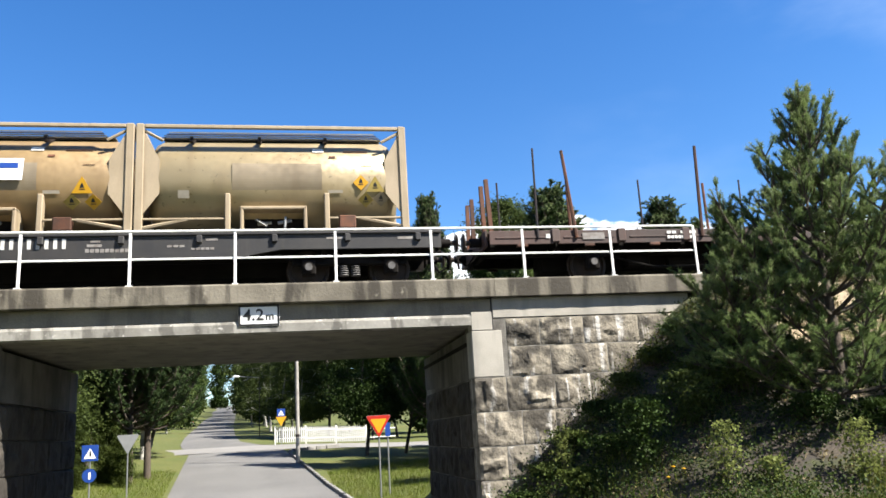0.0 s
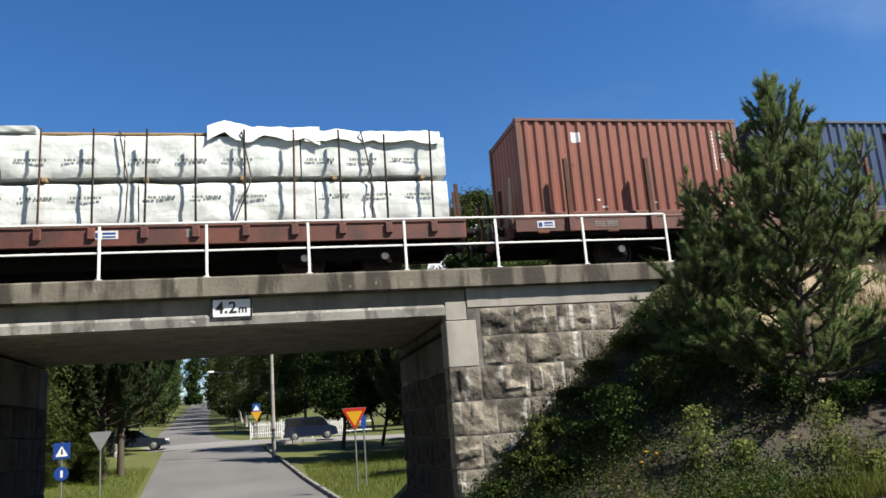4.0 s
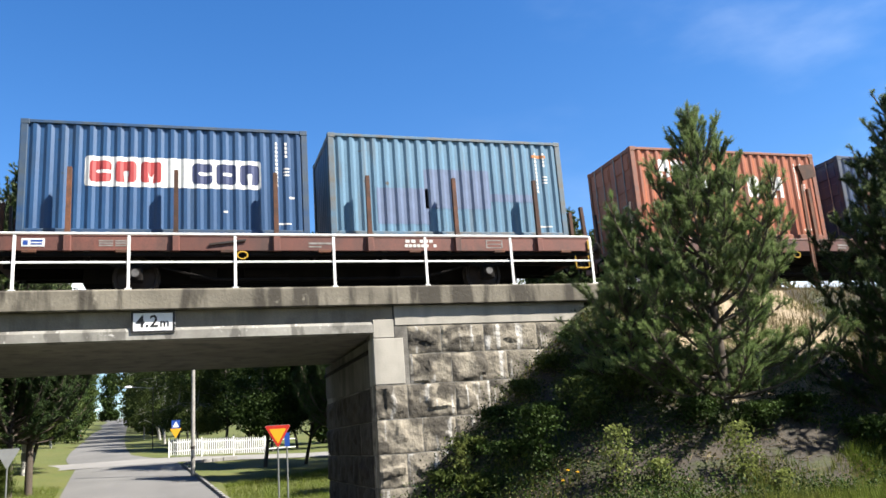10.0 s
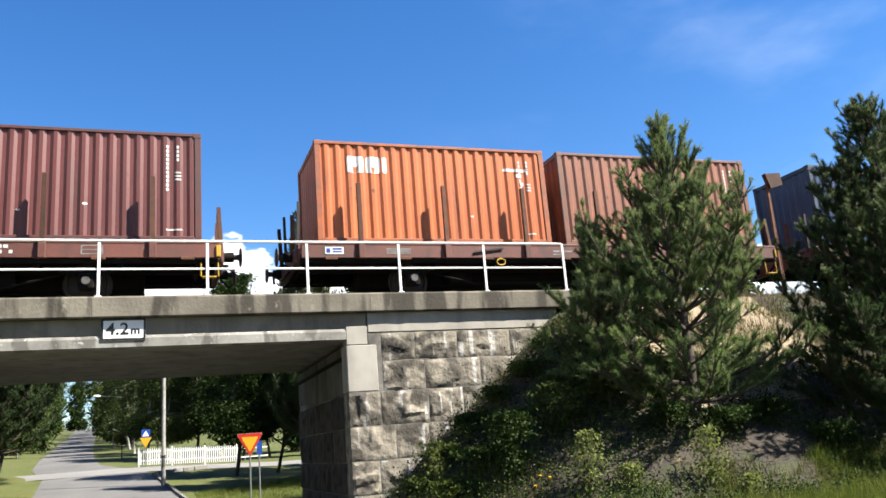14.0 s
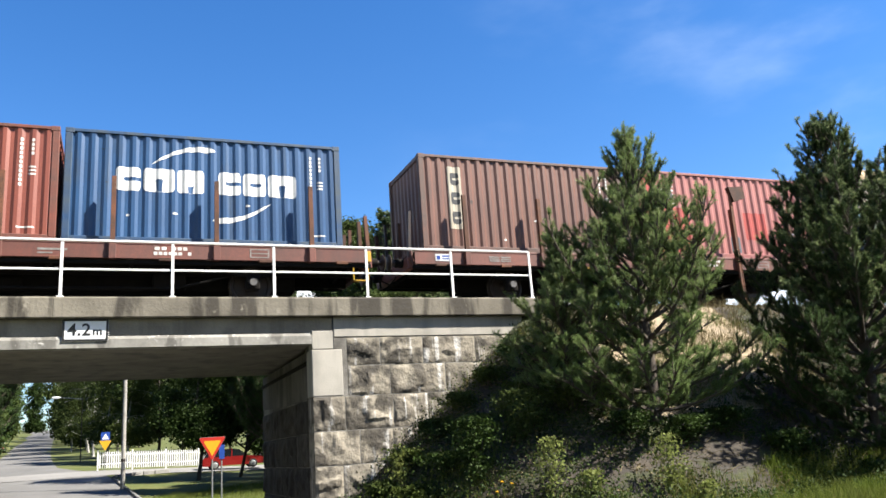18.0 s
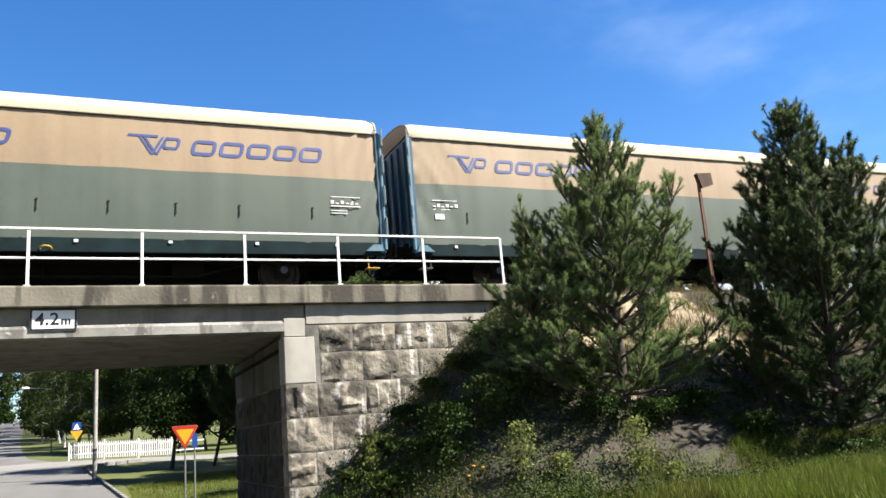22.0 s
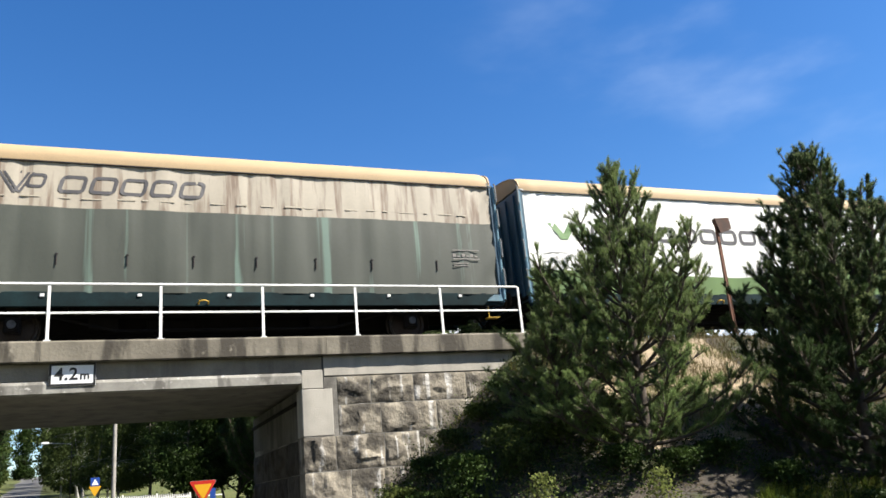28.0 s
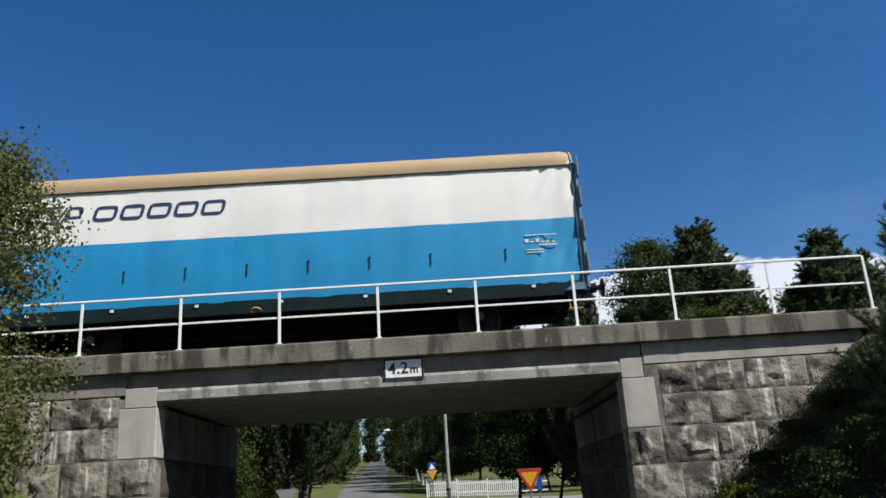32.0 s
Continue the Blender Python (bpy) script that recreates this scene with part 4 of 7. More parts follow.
    for i in range(rnd.randint(1, 3)):
        x, z = rnd.uniform(-2.6, 2.6), rnd.uniform(0.25, 1.0)
        painted(mb, *rounded(x, x + rnd.uniform(0.05, 0.14), z, z + 0.05, 0.01), y)
    painted(mb, *rounded(2.28, 2.62, 0.30, 0.335, 0.01), y)
    part("marking", mb, M["mark"], c, kind="stuff")
    return on_train(c, s, 1.28)


def big_name(z=1.22, h=0.5, x0=-2.0, x1=1.95):
    """Two rows of plain blocks with an arc over and under them."""
    ws = [0.52, 0.66, 0.58, -0.2, 0.5, 0.52, 0.66]
    k = (x1 - x0) / (sum(abs(w) for w in ws) + 0.06 * 6)
    out, x = [], x0
    for i, w in enumerate(ws):
        if w > 0:
            hole = ((0.34, 1.01, 0.42, 0.58), (0.40, 0.60, -0.01, 0.55), (0.38, 0.62, -0.01, 0.3), None, (0.34, 1.01, 0.42, 0.58), (0.34, 0.8, 0.42, 0.58), (0.40, 0.60, -0.01, 0.55))[i]
            out.append(rounded(x, x + w * k, z, z + h, 0.07, hole))
        x += (abs(w) + 0.06) * k
    return out + [swoosh(-1.25, 0.1, z + h + 0.12, z + h + 0.50, 0.16, 0.15), swoosh(0.05, 1.35, z - 0.62, z - 0.17, -0.14, 0.15)]


def boxed_name(x0=-1.75, x1=1.95, z0=1.12, z1=1.80):
    k = (x1 - x0) / 7.2
    back = [rounded(x0, x1, z0, z1, 0.06)]
    red = [rounded(x0 + 0.1 + i * k, x0 + 0.1 + i * k + 0.84 * k, z0 + 0.1, z1 - 0.1, 0.07, ((0.34, 1.01, 0.42, 0.58), (0.40, 0.60, -0.01, 0.55), (0.38, 0.62, -0.01, 0.3))[i]) for i in range(3)]
    blu = [rounded(x0 + 0.15 + (i + 4) * k, x0 + 0.15 + (i + 4) * k + 0.84 * k, z0 + 0.1, z1 - 0.1, 0.07, ((0.34, 1.01, 0.42, 0.58), (0.34, 0.8, 0.42, 0.58), (0.40, 0.60, -0.01, 0.55))[i]) for i in range(3)]
    return [("white", back), ("red", red), ("navy", blu)]


def row_of_blocks(x, z, ws, h, gap=0.06, r=0.05, vertical=False):
    out = []
    for w in ws:
        out.append(rounded(x, x + (w if not vertical else ws[0]), z, z + h, r, (0.36, 0.64, -0.01, 0.35) if w > 0.25 else None))
        if vertical:
            z -= h + gap
        else:
            x += w + gap
    return out


NAVY = ((0.016, 0.060, 0.170), (0.012, 0.046, 0.135), (0.055, 0.075, 0.105))
DULL = ((0.034, 0.068, 0.135), (0.026, 0.054, 0.11), (0.10, 0.10, 0.095))
MIDB = ((0.014, 0.088, 0.235), (0.012, 0.070, 0.19), (0.06, 0.09, 0.125))
TEAL = ((0.125, 0.265, 0.40), (0.105, 0.225, 0.34), (0.16, 0.15, 0.13))
RUSTY = ((0.30, 0.085, 0.045), (0.25, 0.07, 0.04), (0.15, 0.06, 0.04))
ORANGE = ((0.46, 0.125, 0.045), (0.40, 0.11, 0.045), (0.20, 0.075, 0.045))
BRIGHT = ((0.68, 0.175, 0.042), (0.58, 0.145, 0.038), (0.30, 0.10, 0.05))
MAROON = ((0.190, 0.050, 0.042), (0.155, 0.042, 0.038), (0.10, 0.05, 0.045))
BROWN = ((0.215, 0.095, 0.066), (0.17, 0.078, 0.056), (0.11, 0.065, 0.05))
TAN = ((0.36, 0.135, 0.075), (0.30, 0.115, 0.066), (0.18, 0.09, 0.06))
PINK = ((0.50, 0.185, 0.165), (0.44, 0.155, 0.14), (0.34, 0.09, 0.08))


def containers():
    W = "white"
    spec = [
        ("rust", RUSTY, 43.15, [(W, [rounded(-1.6, -1.35, 1.95, 2.22, 0.02)])], "rust-red corrugated steel container on a flat wagon", False),
        ("navy_star", NAVY, 49.58, [("orange", [swoosh(-2.45, -1.25, 1.45, 2.1, 0.02, 0.15), swoosh(-2.45, -1.25, 2.1, 1.45, 0.02, 0.15)]),
                                   (W, row_of_blocks(-2.6, 1.02, [0.26, 0.13, 0.26, 0.22, 0.22], 0.26, 0.05))], "navy blue container with an orange crossed emblem", False),
        ("dull_blue", DULL, 58.10, [("patchblue", [rounded(-1.6, -0.3, 0.75, 1.35, 0.02), rounded(-0.1, 1.3, 0.65, 1.15, 0.02)]), ("cream", [rounded(1.95, 2.6, 2.02, 2.14, 0.02), rounded(1.98, 2.2, 1.85, 1.98, 0.02)])], "faded dull blue container with overpainted patches", False),
        ("navy_a", NAVY, 64.36, [(W, big_name())], "navy blue container with large white block lettering and arcs", False),
        ("navy_b", NAVY, 72.46, [(W, big_name(1.25, 0.5))], "dark navy blue container with large white block emblem", False),
        ("blue_a", MIDB, 78.82, boxed_name(), "blue container with a white name panel in red and blue", False),
        ("blue_b", MIDB, 87.20, boxed_name(), "bright blue container with white, red and navy panel", True),
        ("teal", TEAL, 93.74, [("patchpurple", [rounded(-1.9, -0.6, 0.35, 1.25, 0.02), rounded(-0.7, 1.0, 0.75, 1.75, 0.02), rounded(1.0, 2.2, 0.95, 1.15, 0.02)]), ("orange", [rounded(2.2, 2.6, 2.14, 2.22, 0.01)])], "weathered light blue container with purple repair patches", False),
        ("orange_a", ORANGE, 101.87, [(W, row_of_blocks(-2.2, 1.75, [0.34, 0.36, 0.13], 0.5, 0.08) + row_of_blocks(-1.0, 1.25, [0.42, 0.42, 0.42, 0.42], 0.6, 0.38) + row_of_blocks(-2.08, 1.42, [0.22] * 4, 0.2, 0.12, 0.03, True))], "orange container with spaced white block letters", True),
        ("navy_c", ((0.022, 0.060, 0.165), (0.018, 0.05, 0.13), (0.07, 0.08, 0.10)), 108.80, boxed_name(-1.6, 2.0, 1.18, 1.82), "deep blue container with a white name panel", True),
        ("navy_d", MIDB, 116.68, [(W, big_name(1.18, 0.52))], "blue container with large white block emblem and arcs", False),
        ("maroon", MAROON, 123.24, [(W, row_of_blocks(-2.35, 1.98, [0.30] * 3, 0.34, 0.07, 0.05, True))], "maroon container with small white vertical emblem", False),
        ("bright_orange", BRIGHT, 131.87, [(W, row_of_blocks(-2.25, 1.80, [0.42, 0.36, 0.12], 0.42, 0.05) + [rounded(1.85, 2.55, 1.98, 2.06, 0.01), rounded(2.2, 2.36, 1.82, 1.92, 0.01), rounded(2.28, 2.4, 1.6, 1.7, 0.01)])], "bright orange container with a small white emblem", False),
        ("tan", TAN, 138.33, [], "plain faded brown-orange container", False),
        ("navy_e", NAVY, 146.80, [(W, big_name(1.2, 0.5))], "navy container with large white block emblem", False),
        ("grey_blue", ((0.062, 0.105, 0.185), (0.05, 0.085, 0.15), (0.13, 0.12, 0.11)), 153.13, [(W, [(lambda x: [(1.12 - 0.42 * math.sqrt(max(0, 1 - ((x - 0.15) / 0.98) ** 2)) + 0.05 * math.sin(9 * x), 1.12 + 0.42 * math.sqrt(max(0, 1 - ((x - 0.15) / 0.98) ** 2)))], -0.83, 1.13)]),
                       ("red", [rounded(-0.72 + 0.31 * i, -0.46 + 0.31 * i, 1.0, 1.24, 0.05) for i in range(3)]), ("navy", [rounded(0.28 + 0.27 * i, 0.51 + 0.27 * i, 1.0, 1.24, 0.05) for i in range(3)]), ("patchgrey", [rounded(1.35, 2.2, 0.85, 1.25, 0.02)])],
         "worn grey-blue container with a white oval emblem", False),
        ("rust_red", ((0.33, 0.085, 0.05), (0.28, 0.072, 0.045), (0.16, 0.07, 0.05)), 161.22, [("cream", [rounded(-2.2, -1.85, 1.88, 2.24, 0.03)]), ("dark", [rounded(-2.15, -1.9, 1.93, 2.19, 0.03, (0.3, 0.9, 0.4, 0.6))])], "rust-red container with a small square emblem", True),
        ("blue_c", MIDB, 167.38, [(W, big_name(1.22, 0.54))], "blue container with large white block emblem, streaked with white", False),
        ("brown", BROWN, 175.48, [("cream", [rounded(-2.25, -1.88, 0.62, 2.28, 0.02)]), ("dark", [rounded(-2.18, -1.94, 0.75 + 0.52 * i, 1.08 + 0.52 * i, 0.06, (0.35, 1.01, 0.4, 0.6)) for i in range(3)])], "brown container with a cream vertical panel", False),
        ("pink", PINK, 182.07, [("patchred", [rounded(-2.86, -2.45, 0.17, 2.44, 0.01), rounded(-2.45, -1.35, 0.17, 1.5, 0.01), rounded(0.65, 1.5, 0.62, 1.45, 0.01)]), ("patchgrey", [rounded(0.05, 0.42, 0.2, 0.68, 0.02), rounded(2.2, 2.45, 0.9, 1.3, 0.02)]), (W, [swoosh(-2.35, -1.75, 1.62 + 0.13 * i, 1.62 + 0.13 * i, 0.03, 0.06) for i in range(5)]), ("dark", row_of_blocks(-2.32, 1.72, [0.14, 0.14, 0.14], 0.3, 0.04, 0.03))], "faded pink-red container with brighter red patches", False),
    ]
    for name, col, s, logo, label, doors in spec:
        container(name, col, s, logo, label, doors, 0.35 if name in ("navy_a", "blue_a", "blue_b") else 0.55)


containers()
_w = None
for _s in (46.5, 61.1, 75.66, 90.5, 105.3, 119.95, 135.1, 149.95, 164.3, 178.8):
    if _w is None:
        _w = flat_wagon("brown two-axle flat wagon with upright rusty stakes")
        on_train(_w, _s, 0)
    else:
        on_train(copy_thing(_w, pose(_s, TRACK, RAIL)), _s, 0)
_w = None


# -- empty stake wagon
def stake_wagon():
    half = 6.62
    w = thing("stake_wagon", "empty dark brown flat wagon with scattered thin stakes", "railway wagon")
    underframe(w, half - 0.1, M["under"])
    running_gear(w, 0, (-4.0, 4.0), half)
    brown = mat("wagon_dark_brown", (0.085, 0.040, 0.030), (0.055, 0.03, 0.024), 1.4, 0.7, bump=0.2, streak=(0.11, 0.085, 0.07), sstr=0.4, rand=0.2)
    part("floor", Mesh().box(-half, half, -1.36, 1.36, 1.14, 1.2, 0.01), M["board"], w)
    xs = list(np.linspace(-half, half, 9))
    for y in (-1.43, 1.43):
        for a, b in zip(xs, xs[1:]):
            part("side_flap", Mesh().box(a + 0.05, b - 0.05, y - 0.02, y + 0.02, 0.86, 1.19, 0.012).box(a + 0.2, b - 0.2, y - 0.035, y - 0.01, 1.0, 1.04, 0.006), brown, w)
            part("bracket", Mesh().box(b - 0.1, b + 0.1, y - 0.06, y + 0.05, 0.90, 1.22, 0.02), brown, w)
            part("hinge", Mesh().box((a + b) / 2 - 0.13, (a + b) / 2 + 0.13, y - 0.04, y + 0.03, 0.80, 0.87, 0.01), M["rust"], w)
    for sx in (-1, 1):
        part("end_flap", Mesh().box(sx * half - 0.03, sx * half + 0.03, -1.36, 1.36, 0.84, 1.22, 0.012), brown, w)
        for k, y in enumerate((-1.25, -0.6, 0.6, 1.25)):
            s = part("end_stake", STAKE_LONG, None, w)
            s.matrix_basis = pose(sx * (half - 0.16), y, 1.0 + 0.03 * k, 0, 1.2 * k - 2, 0)
    rows = [(-5.40, -1.47, 2.22, 1, 0.028), (-4.45, -1.47, 2.18, -5, 0.045), (-1.23, -1.47, 2.32, 2.5, 0.045), (0.79, -1.47, 2.0, 2.5, 0.028), (4.98, -1.47, 2.2, 1, 0.028), (5.98, -1.47, 2.2, 0.5, 0.045),
            (-5.5, 1.47, 2.3, 0, 0.03), (-3.48, 1.47, 2.38, 0, 0.05), (-1.34, 1.47, 2.4, 0, 0.03), (0.65, 1.47, 2.3, 0, 0.045), (1.73, 1.47, 2.4, 2, 0.03), (3.8, 1.47, 2.4, 0, 0.03), (6.03, 1.47, 2.3, 2, 0.03)]
    for x, y, h, tilt, r in rows:
        s = part("stake", Mesh().tube((0, 0, 0), (0, 0, h), r, r * 0.85, n=6), M["rust"] if r > 0.04 else M["darkstake"], w, "upright rusty stake" if r > 0.04 else "thin dark upright stake")
        s.matrix_basis = pose(x, y, 1.0, 0, tilt, 0)
    y = -1.456
    bars(w, number_rows(-2.15, 1.07, 2, 0.10, 0.03, 0.07) + number_rows(-1.8, 1.07, 4, 0.08, 0.03, 0.07) + number_rows(-2.15, 0.95, 8, 0.075, 0.02, 0.07), y - 0.02, M["mark"], "wagon_number")
    part("label_plate", Mesh().box(-4.3, -3.75, y - 0.012, y, 0.96, 1.12), M["markdim"], w)
    bars(w, [(-5.2, 1.0, 0.1, 0.1), (2.1, 0.95, 0.12, 0.16)], y - 0.01, M["mark"], "small_print")
    return on_train(w, 11.0, 0)


stake_wagon()


# -- timber wagon with wrapped packs
WRAP = mat("white_wrapping", (0.72, 0.735, 0.71), (0.62, 0.65, 0.62), 1.3, 0.36, bump=0.5, bscale=5, fine=0.08, streak=(0.36, 0.46, 0.36), sstr=0.55, slim=(0.56, 0.68), sscale=(0.7, 0.7, 8.0), depth=0.04)
WOOD = mat("sawn_timber", (0.50, 0.34, 0.16), (0.42, 0.28, 0.13), 3, 0.8, bump=0.2)
PRINT = mat("green_grey_print", (0.16, 0.20, 0.18), (0.24, 0.28, 0.25), 4, 0.6, bump=0, fine=0.1)


def pack(length, h, seed, label, sag=0.0, row=0.60):
    """A plastic-wrapped timber pack with slack folds."""
    p = thing("timber_pack", label, "timber pack", "wrapped timber packs")
    rnd = random.Random(seed)
    nx, ring = int(length / 0.09), []
    w = 1.25
    prof = []
    for k in range(9):
        prof.append((-w, h * k / 8))
    for k in range(1, 6):
        prof.append((-w + 2 * w * k / 6, h))
    for k in range(9):
        prof.append((w, h * (8 - k) / 8))
    n = len(prof)
    vs, fs = [], []
    for i in range(nx + 1):
        x = -length / 2 + length * i / nx
        for k, (y, z) in enumerate(prof):
            q = noise.noise((x * 1.6 + seed, y * 0.6, z * 2.2)) * 0.035 + noise.noise((x * 3.5 + z * 7, seed, y)) * 0.022 + noise.noise((x * 2.0 - z * 11, seed + 4, y)) * 0.018
            top = 0.05 * noise.noise((x * 1.1 + seed, y, 0.5)) - (0.0 if z < h else sag * abs(noise.noise((x * 0.5, y, seed))))
            e = 0.04 if k in (0, 8, 14, 22) else 0
            vs.append((x, y + (q - e if y > 0 else -q + e) * (1 if abs(y) > 1.2 else 0.2), max(0.0, z + (top if z > h * 0.9 else 0.006 * q) - (e if z >= h else 0))))
    for i in range(nx):
        for k in range(n):
            a, b = i * n + k, i * n + (k + 1) % n
            fs.append((a, b, b + n, a + n))
    fs += [tuple(range(n)), tuple(range(nx * n, nx * n + n))]
    part("wrapping", Mesh().add(vs, fs), WRAP, p, smooth=50)
    yy = -w - 0.034
    x = -length / 2 + 0.12
    mb = Mesh()
    z = h * row
    while x < length / 2 - 0.95:
        for letters in (4, 6):
            for k in range(letters):
                mb.box(x, x + 0.03 + 0.018 * (k % 2), yy - 0.003, yy, z, z + 0.06)
                x += 0.058
            x += 0.05
        x += 0.30
    part("print", mb, PRINT, p, "row of unreadable grey-green print", kind="stuff")
    return p


def timber_wagon():
    half, s0 = 10.2, 28.4
    w = thing("timber_wagon", "long brown flat wagon with rows of tall dark stakes", "railway wagon")
    underframe(w, half - 0.1, M["under"], False)
    running_gear(w, 0, (-8.3, -6.5, 6.5, 8.3), half)
    for x in (-7.4, 7.4):
        part("bogie_frame", Mesh().box(x - 1.5, x + 1.5, -1.16, -1.02, 0.42, 0.66, 0.03).box(x - 1.5, x + 1.5, 1.02, 1.16, 0.42, 0.66, 0.03).box(x - 0.2, x + 0.2, -1.1, 1.1, 0.4, 0.8, 0.03), M["under"], w)
    part("belly_beam", Mesh().prism([(-5.6, 0.85), (-4.2, 0.45), (4.2, 0.45), (5.6, 0.85)], -0.7, -0.55).prism([(-5.6, 0.85), (-4.2, 0.45), (4.2, 0.45), (5.6, 0.85)], 0.55, 0.7), M["under"], w)
    part("floor", Mesh().box(-half, half, -1.36, 1.36, 1.16, 1.24, 0.01), M["board"], w)
    for y in (-1.42, 1.42):
        part("side_beam", Mesh().box(-half, half, y - 0.03, y + 0.03, 0.80, 1.24, 0.015).box(-half, half, y - 0.055, y + 0.04, 1.195, 1.245, 0.008), M["wagonbrown"], w)
        for i in range(19):
            x = -half + 0.75 + i * (2 * half - 1.5) / 18
            part("stake_pocket", Mesh().box(x - 0.08, x + 0.08, y - 0.09, y + 0.02, 0.95, 1.20, 0.015), M["wagonbrown"], w)
            ob = part("stake", Mesh().tube((x, y * 1.03, 1.0), (x + (0.01 if i % 3 else 0.05), y * 1.03, 3.42 - 0.1 * (i % 4 == 1)), 0.028, 0.024, n=6), M["darkstake"] if i % 5 else M["rust"], w, "tall dark stake")
    for sx in (-1, 1):
        part("end_board", Mesh().box(sx * half - 0.03, sx * half + 0.03, -1.36, 1.36, 0.86, 1.36, 0.015), M["wagonbrown"], w)
        for k, y in enumerate((-1.2, -0.55, 0.55, 1.2)):
            s = part("end_stake", STAKE_END, None, w)
            s.matrix_basis = pose(sx * (half - 0.05 + 0.07 * k), y, 1.05, 0, 2 * k - 3, 0)
    y = -1.452
    bars(w, number_rows(-6.5, 1.09, 2, 0.1, 0.03, 0.07) + number_rows(-6.2, 1.09, 3, 0.085, 0.03, 0.07) + number_rows(-6.55, 0.97, 8, 0.075, 0.02, 0.07), y, M["mark"], "wagon_number")
    bars(w, [(-4.2, 0.95, 0.28, 0.2), (-0.9, 0.95, 0.3, 0.2), (4.0, 0.96, 0.26, 0.18)], y, M["markdim"], "small_print")
    part("label_plate", Mesh().box(2.13, 2.63, y - 0.006, y, 0.96, 1.14), LOGO["white"], w, "blue and white plate")
    bars(w, [(2.17, 0.99, 0.1, 0.11), (2.32, 1.06, 0.26, 0.04), (2.32, 0.99, 0.26, 0.03)], y - 0.007, M["blue"], "plate_print")
    on_train(w, s0, 0)
    # lower and upper layers of packs, with bearers between them
    n = 0
    for z, h, ends in ((1.28, 1.01, (21.2, 26.95, 31.4, 35.2, 38.3)), (2.40, 1.0, (21.0, 25.84, 31.1, 34.9, 38.3))):
        for a, b in zip(ends, ends[1:]):
            p = pack(b - a - 0.03, h, n + 1, "timber pack in creased white plastic wrapping" + (" on the lower layer" if z < 2 else " stacked on top"), 0.06 if z > 2 else 0, 0.34 if z > 2 else 0.6)
            on_train(p, (a + b) / 2, z)
            n += 1
    for i in range(9):
        q = solid("bearer", Mesh().box(-0.05, 0.05, -1.28, 1.28, 0, 0.085, 0.008), WOOD, "sawn wooden bearer between timber packs", "bearer", group="bearers on the timber wagon")
        on_train(q, 21.3 + i * 2.05, 2.30)
    for i, x in enumerate((23.6, 26.9, 28.6, 31.1, 33.7, 36.4)):
        m = Mesh()
        pts = [(0.35 * (i % 2) - 0.3, -1.40, 1.24), (0.1, -1.35, 2.3), (-0.1, -1.33, 3.43), (-0.1, 0, 3.49), (-0.1, 1.33, 3.43), (0, 1.4, 1.24)]
        for a, b in zip(pts, pts[1:]):
            m.tube(a, b, 0.017, n=5)
        on_train(solid("tie_strap", m, M["darkstake"], "dark lashing strap over the timber packs", "strap", group="straps on the timber wagon"), x, 0)
    # slack sheets on top
    for x, ln, z, seed in ((36.6, 3.2, 3.47, 3), (34.1, 2.5, 3.54, 8)):
        vs, fs, nx, ny = [], [], int(ln / 0.12), 18
        for i in range(nx + 1):
            for k in range(ny + 1):
                u, v = i / nx, k / ny
                X, Y = (u - 0.5) * ln, -1.36 + 2.6 * v
                hz = 0.10 * abs(noise.noise((X * 1.3 + seed, Y * 1.2, 0))) + 0.05 * noise.noise((X * 4, Y * 3, seed)) + 0.03
                drop = max(0, -1.28 - Y) * 5.5 * (0.6 + 0.9 * abs(noise.noise((X * 1.1, seed, 2))))
                vs.append((X, max(Y, -1.33 - 0.03 * noise.noise((X * 3, seed, 7))), hz * (1.6 if seed == 8 and u < 0.4 else 0.7) - drop))
        for i in range(nx):
            for k in range(ny):
                a = i * (ny + 1) + k
                fs.append((a, a + 1, a + ny + 2, a + ny + 1))
        on_train(solid("loose_sheet", Mesh().add(vs, fs), WRAP, "crumpled loose white plastic sheet on timber packs", "plastic sheet", smooth=60), x, z)
    on_train(pack(3.8, 0.17, 27, "thin wrapped pack lying across the upper packs"), 27.4, 3.41)
    on_train(solid("loose_boards", Mesh().box(-2.85, 2.85, -1.1, -0.2, 0, 0.045, 0.006).box(-2.7, 2.8, -0.15, 0.8, 0, 0.045, 0.006), WOOD, "bare yellow boards on the wrapped timber", "boards"), 32.2, 3.43)
    small = pack(1.5, 0.5, 21, "low pack under grey-white plastic at the wagon end")
    on_train(small, 19.75, 1.26)


timber_wagon()


# -- tank containers on a black wagon
BEIGE = mat("beige_frame_paint", (0.50, 0.40, 0.265), (0.43, 0.34, 0.22), 2, 0.6, bump=0.08, fine=0.06, streak=(0.24, 0.17, 0.10), sstr=0.5)
TANKM = mat("tank_sheet", (0.58, 0.465, 0.275), (0.50, 0.395, 0.225), 0.8, 0.36, 0.35, bump=0.03, bscale=8, fine=0.03, streak=(0.34, 0.25, 0.145), sstr=0.5, sscale=(2.2, 2.2, 0.25))
TANKN = mat("brown_tank_sheet", (0.47, 0.33, 0.165), (0.40, 0.275, 0.135), 0.8, 0.4, 0.3, bump=0.03, bscale=8, fine=0.03, streak=(0.26, 0.17, 0.085), sstr=0.5, sscale=(2.2, 2.2, 0.25))
TANKB = mat("tank_band", (0.44, 0.355, 0.235), (0.37, 0.30, 0.20), 0.8, 0.42, 0.3, bump=0.03, bscale=8, fine=0.04, streak=(0.25, 0.19, 0.12), sstr=0.5, sscale=(2.2, 2.2, 0.25))


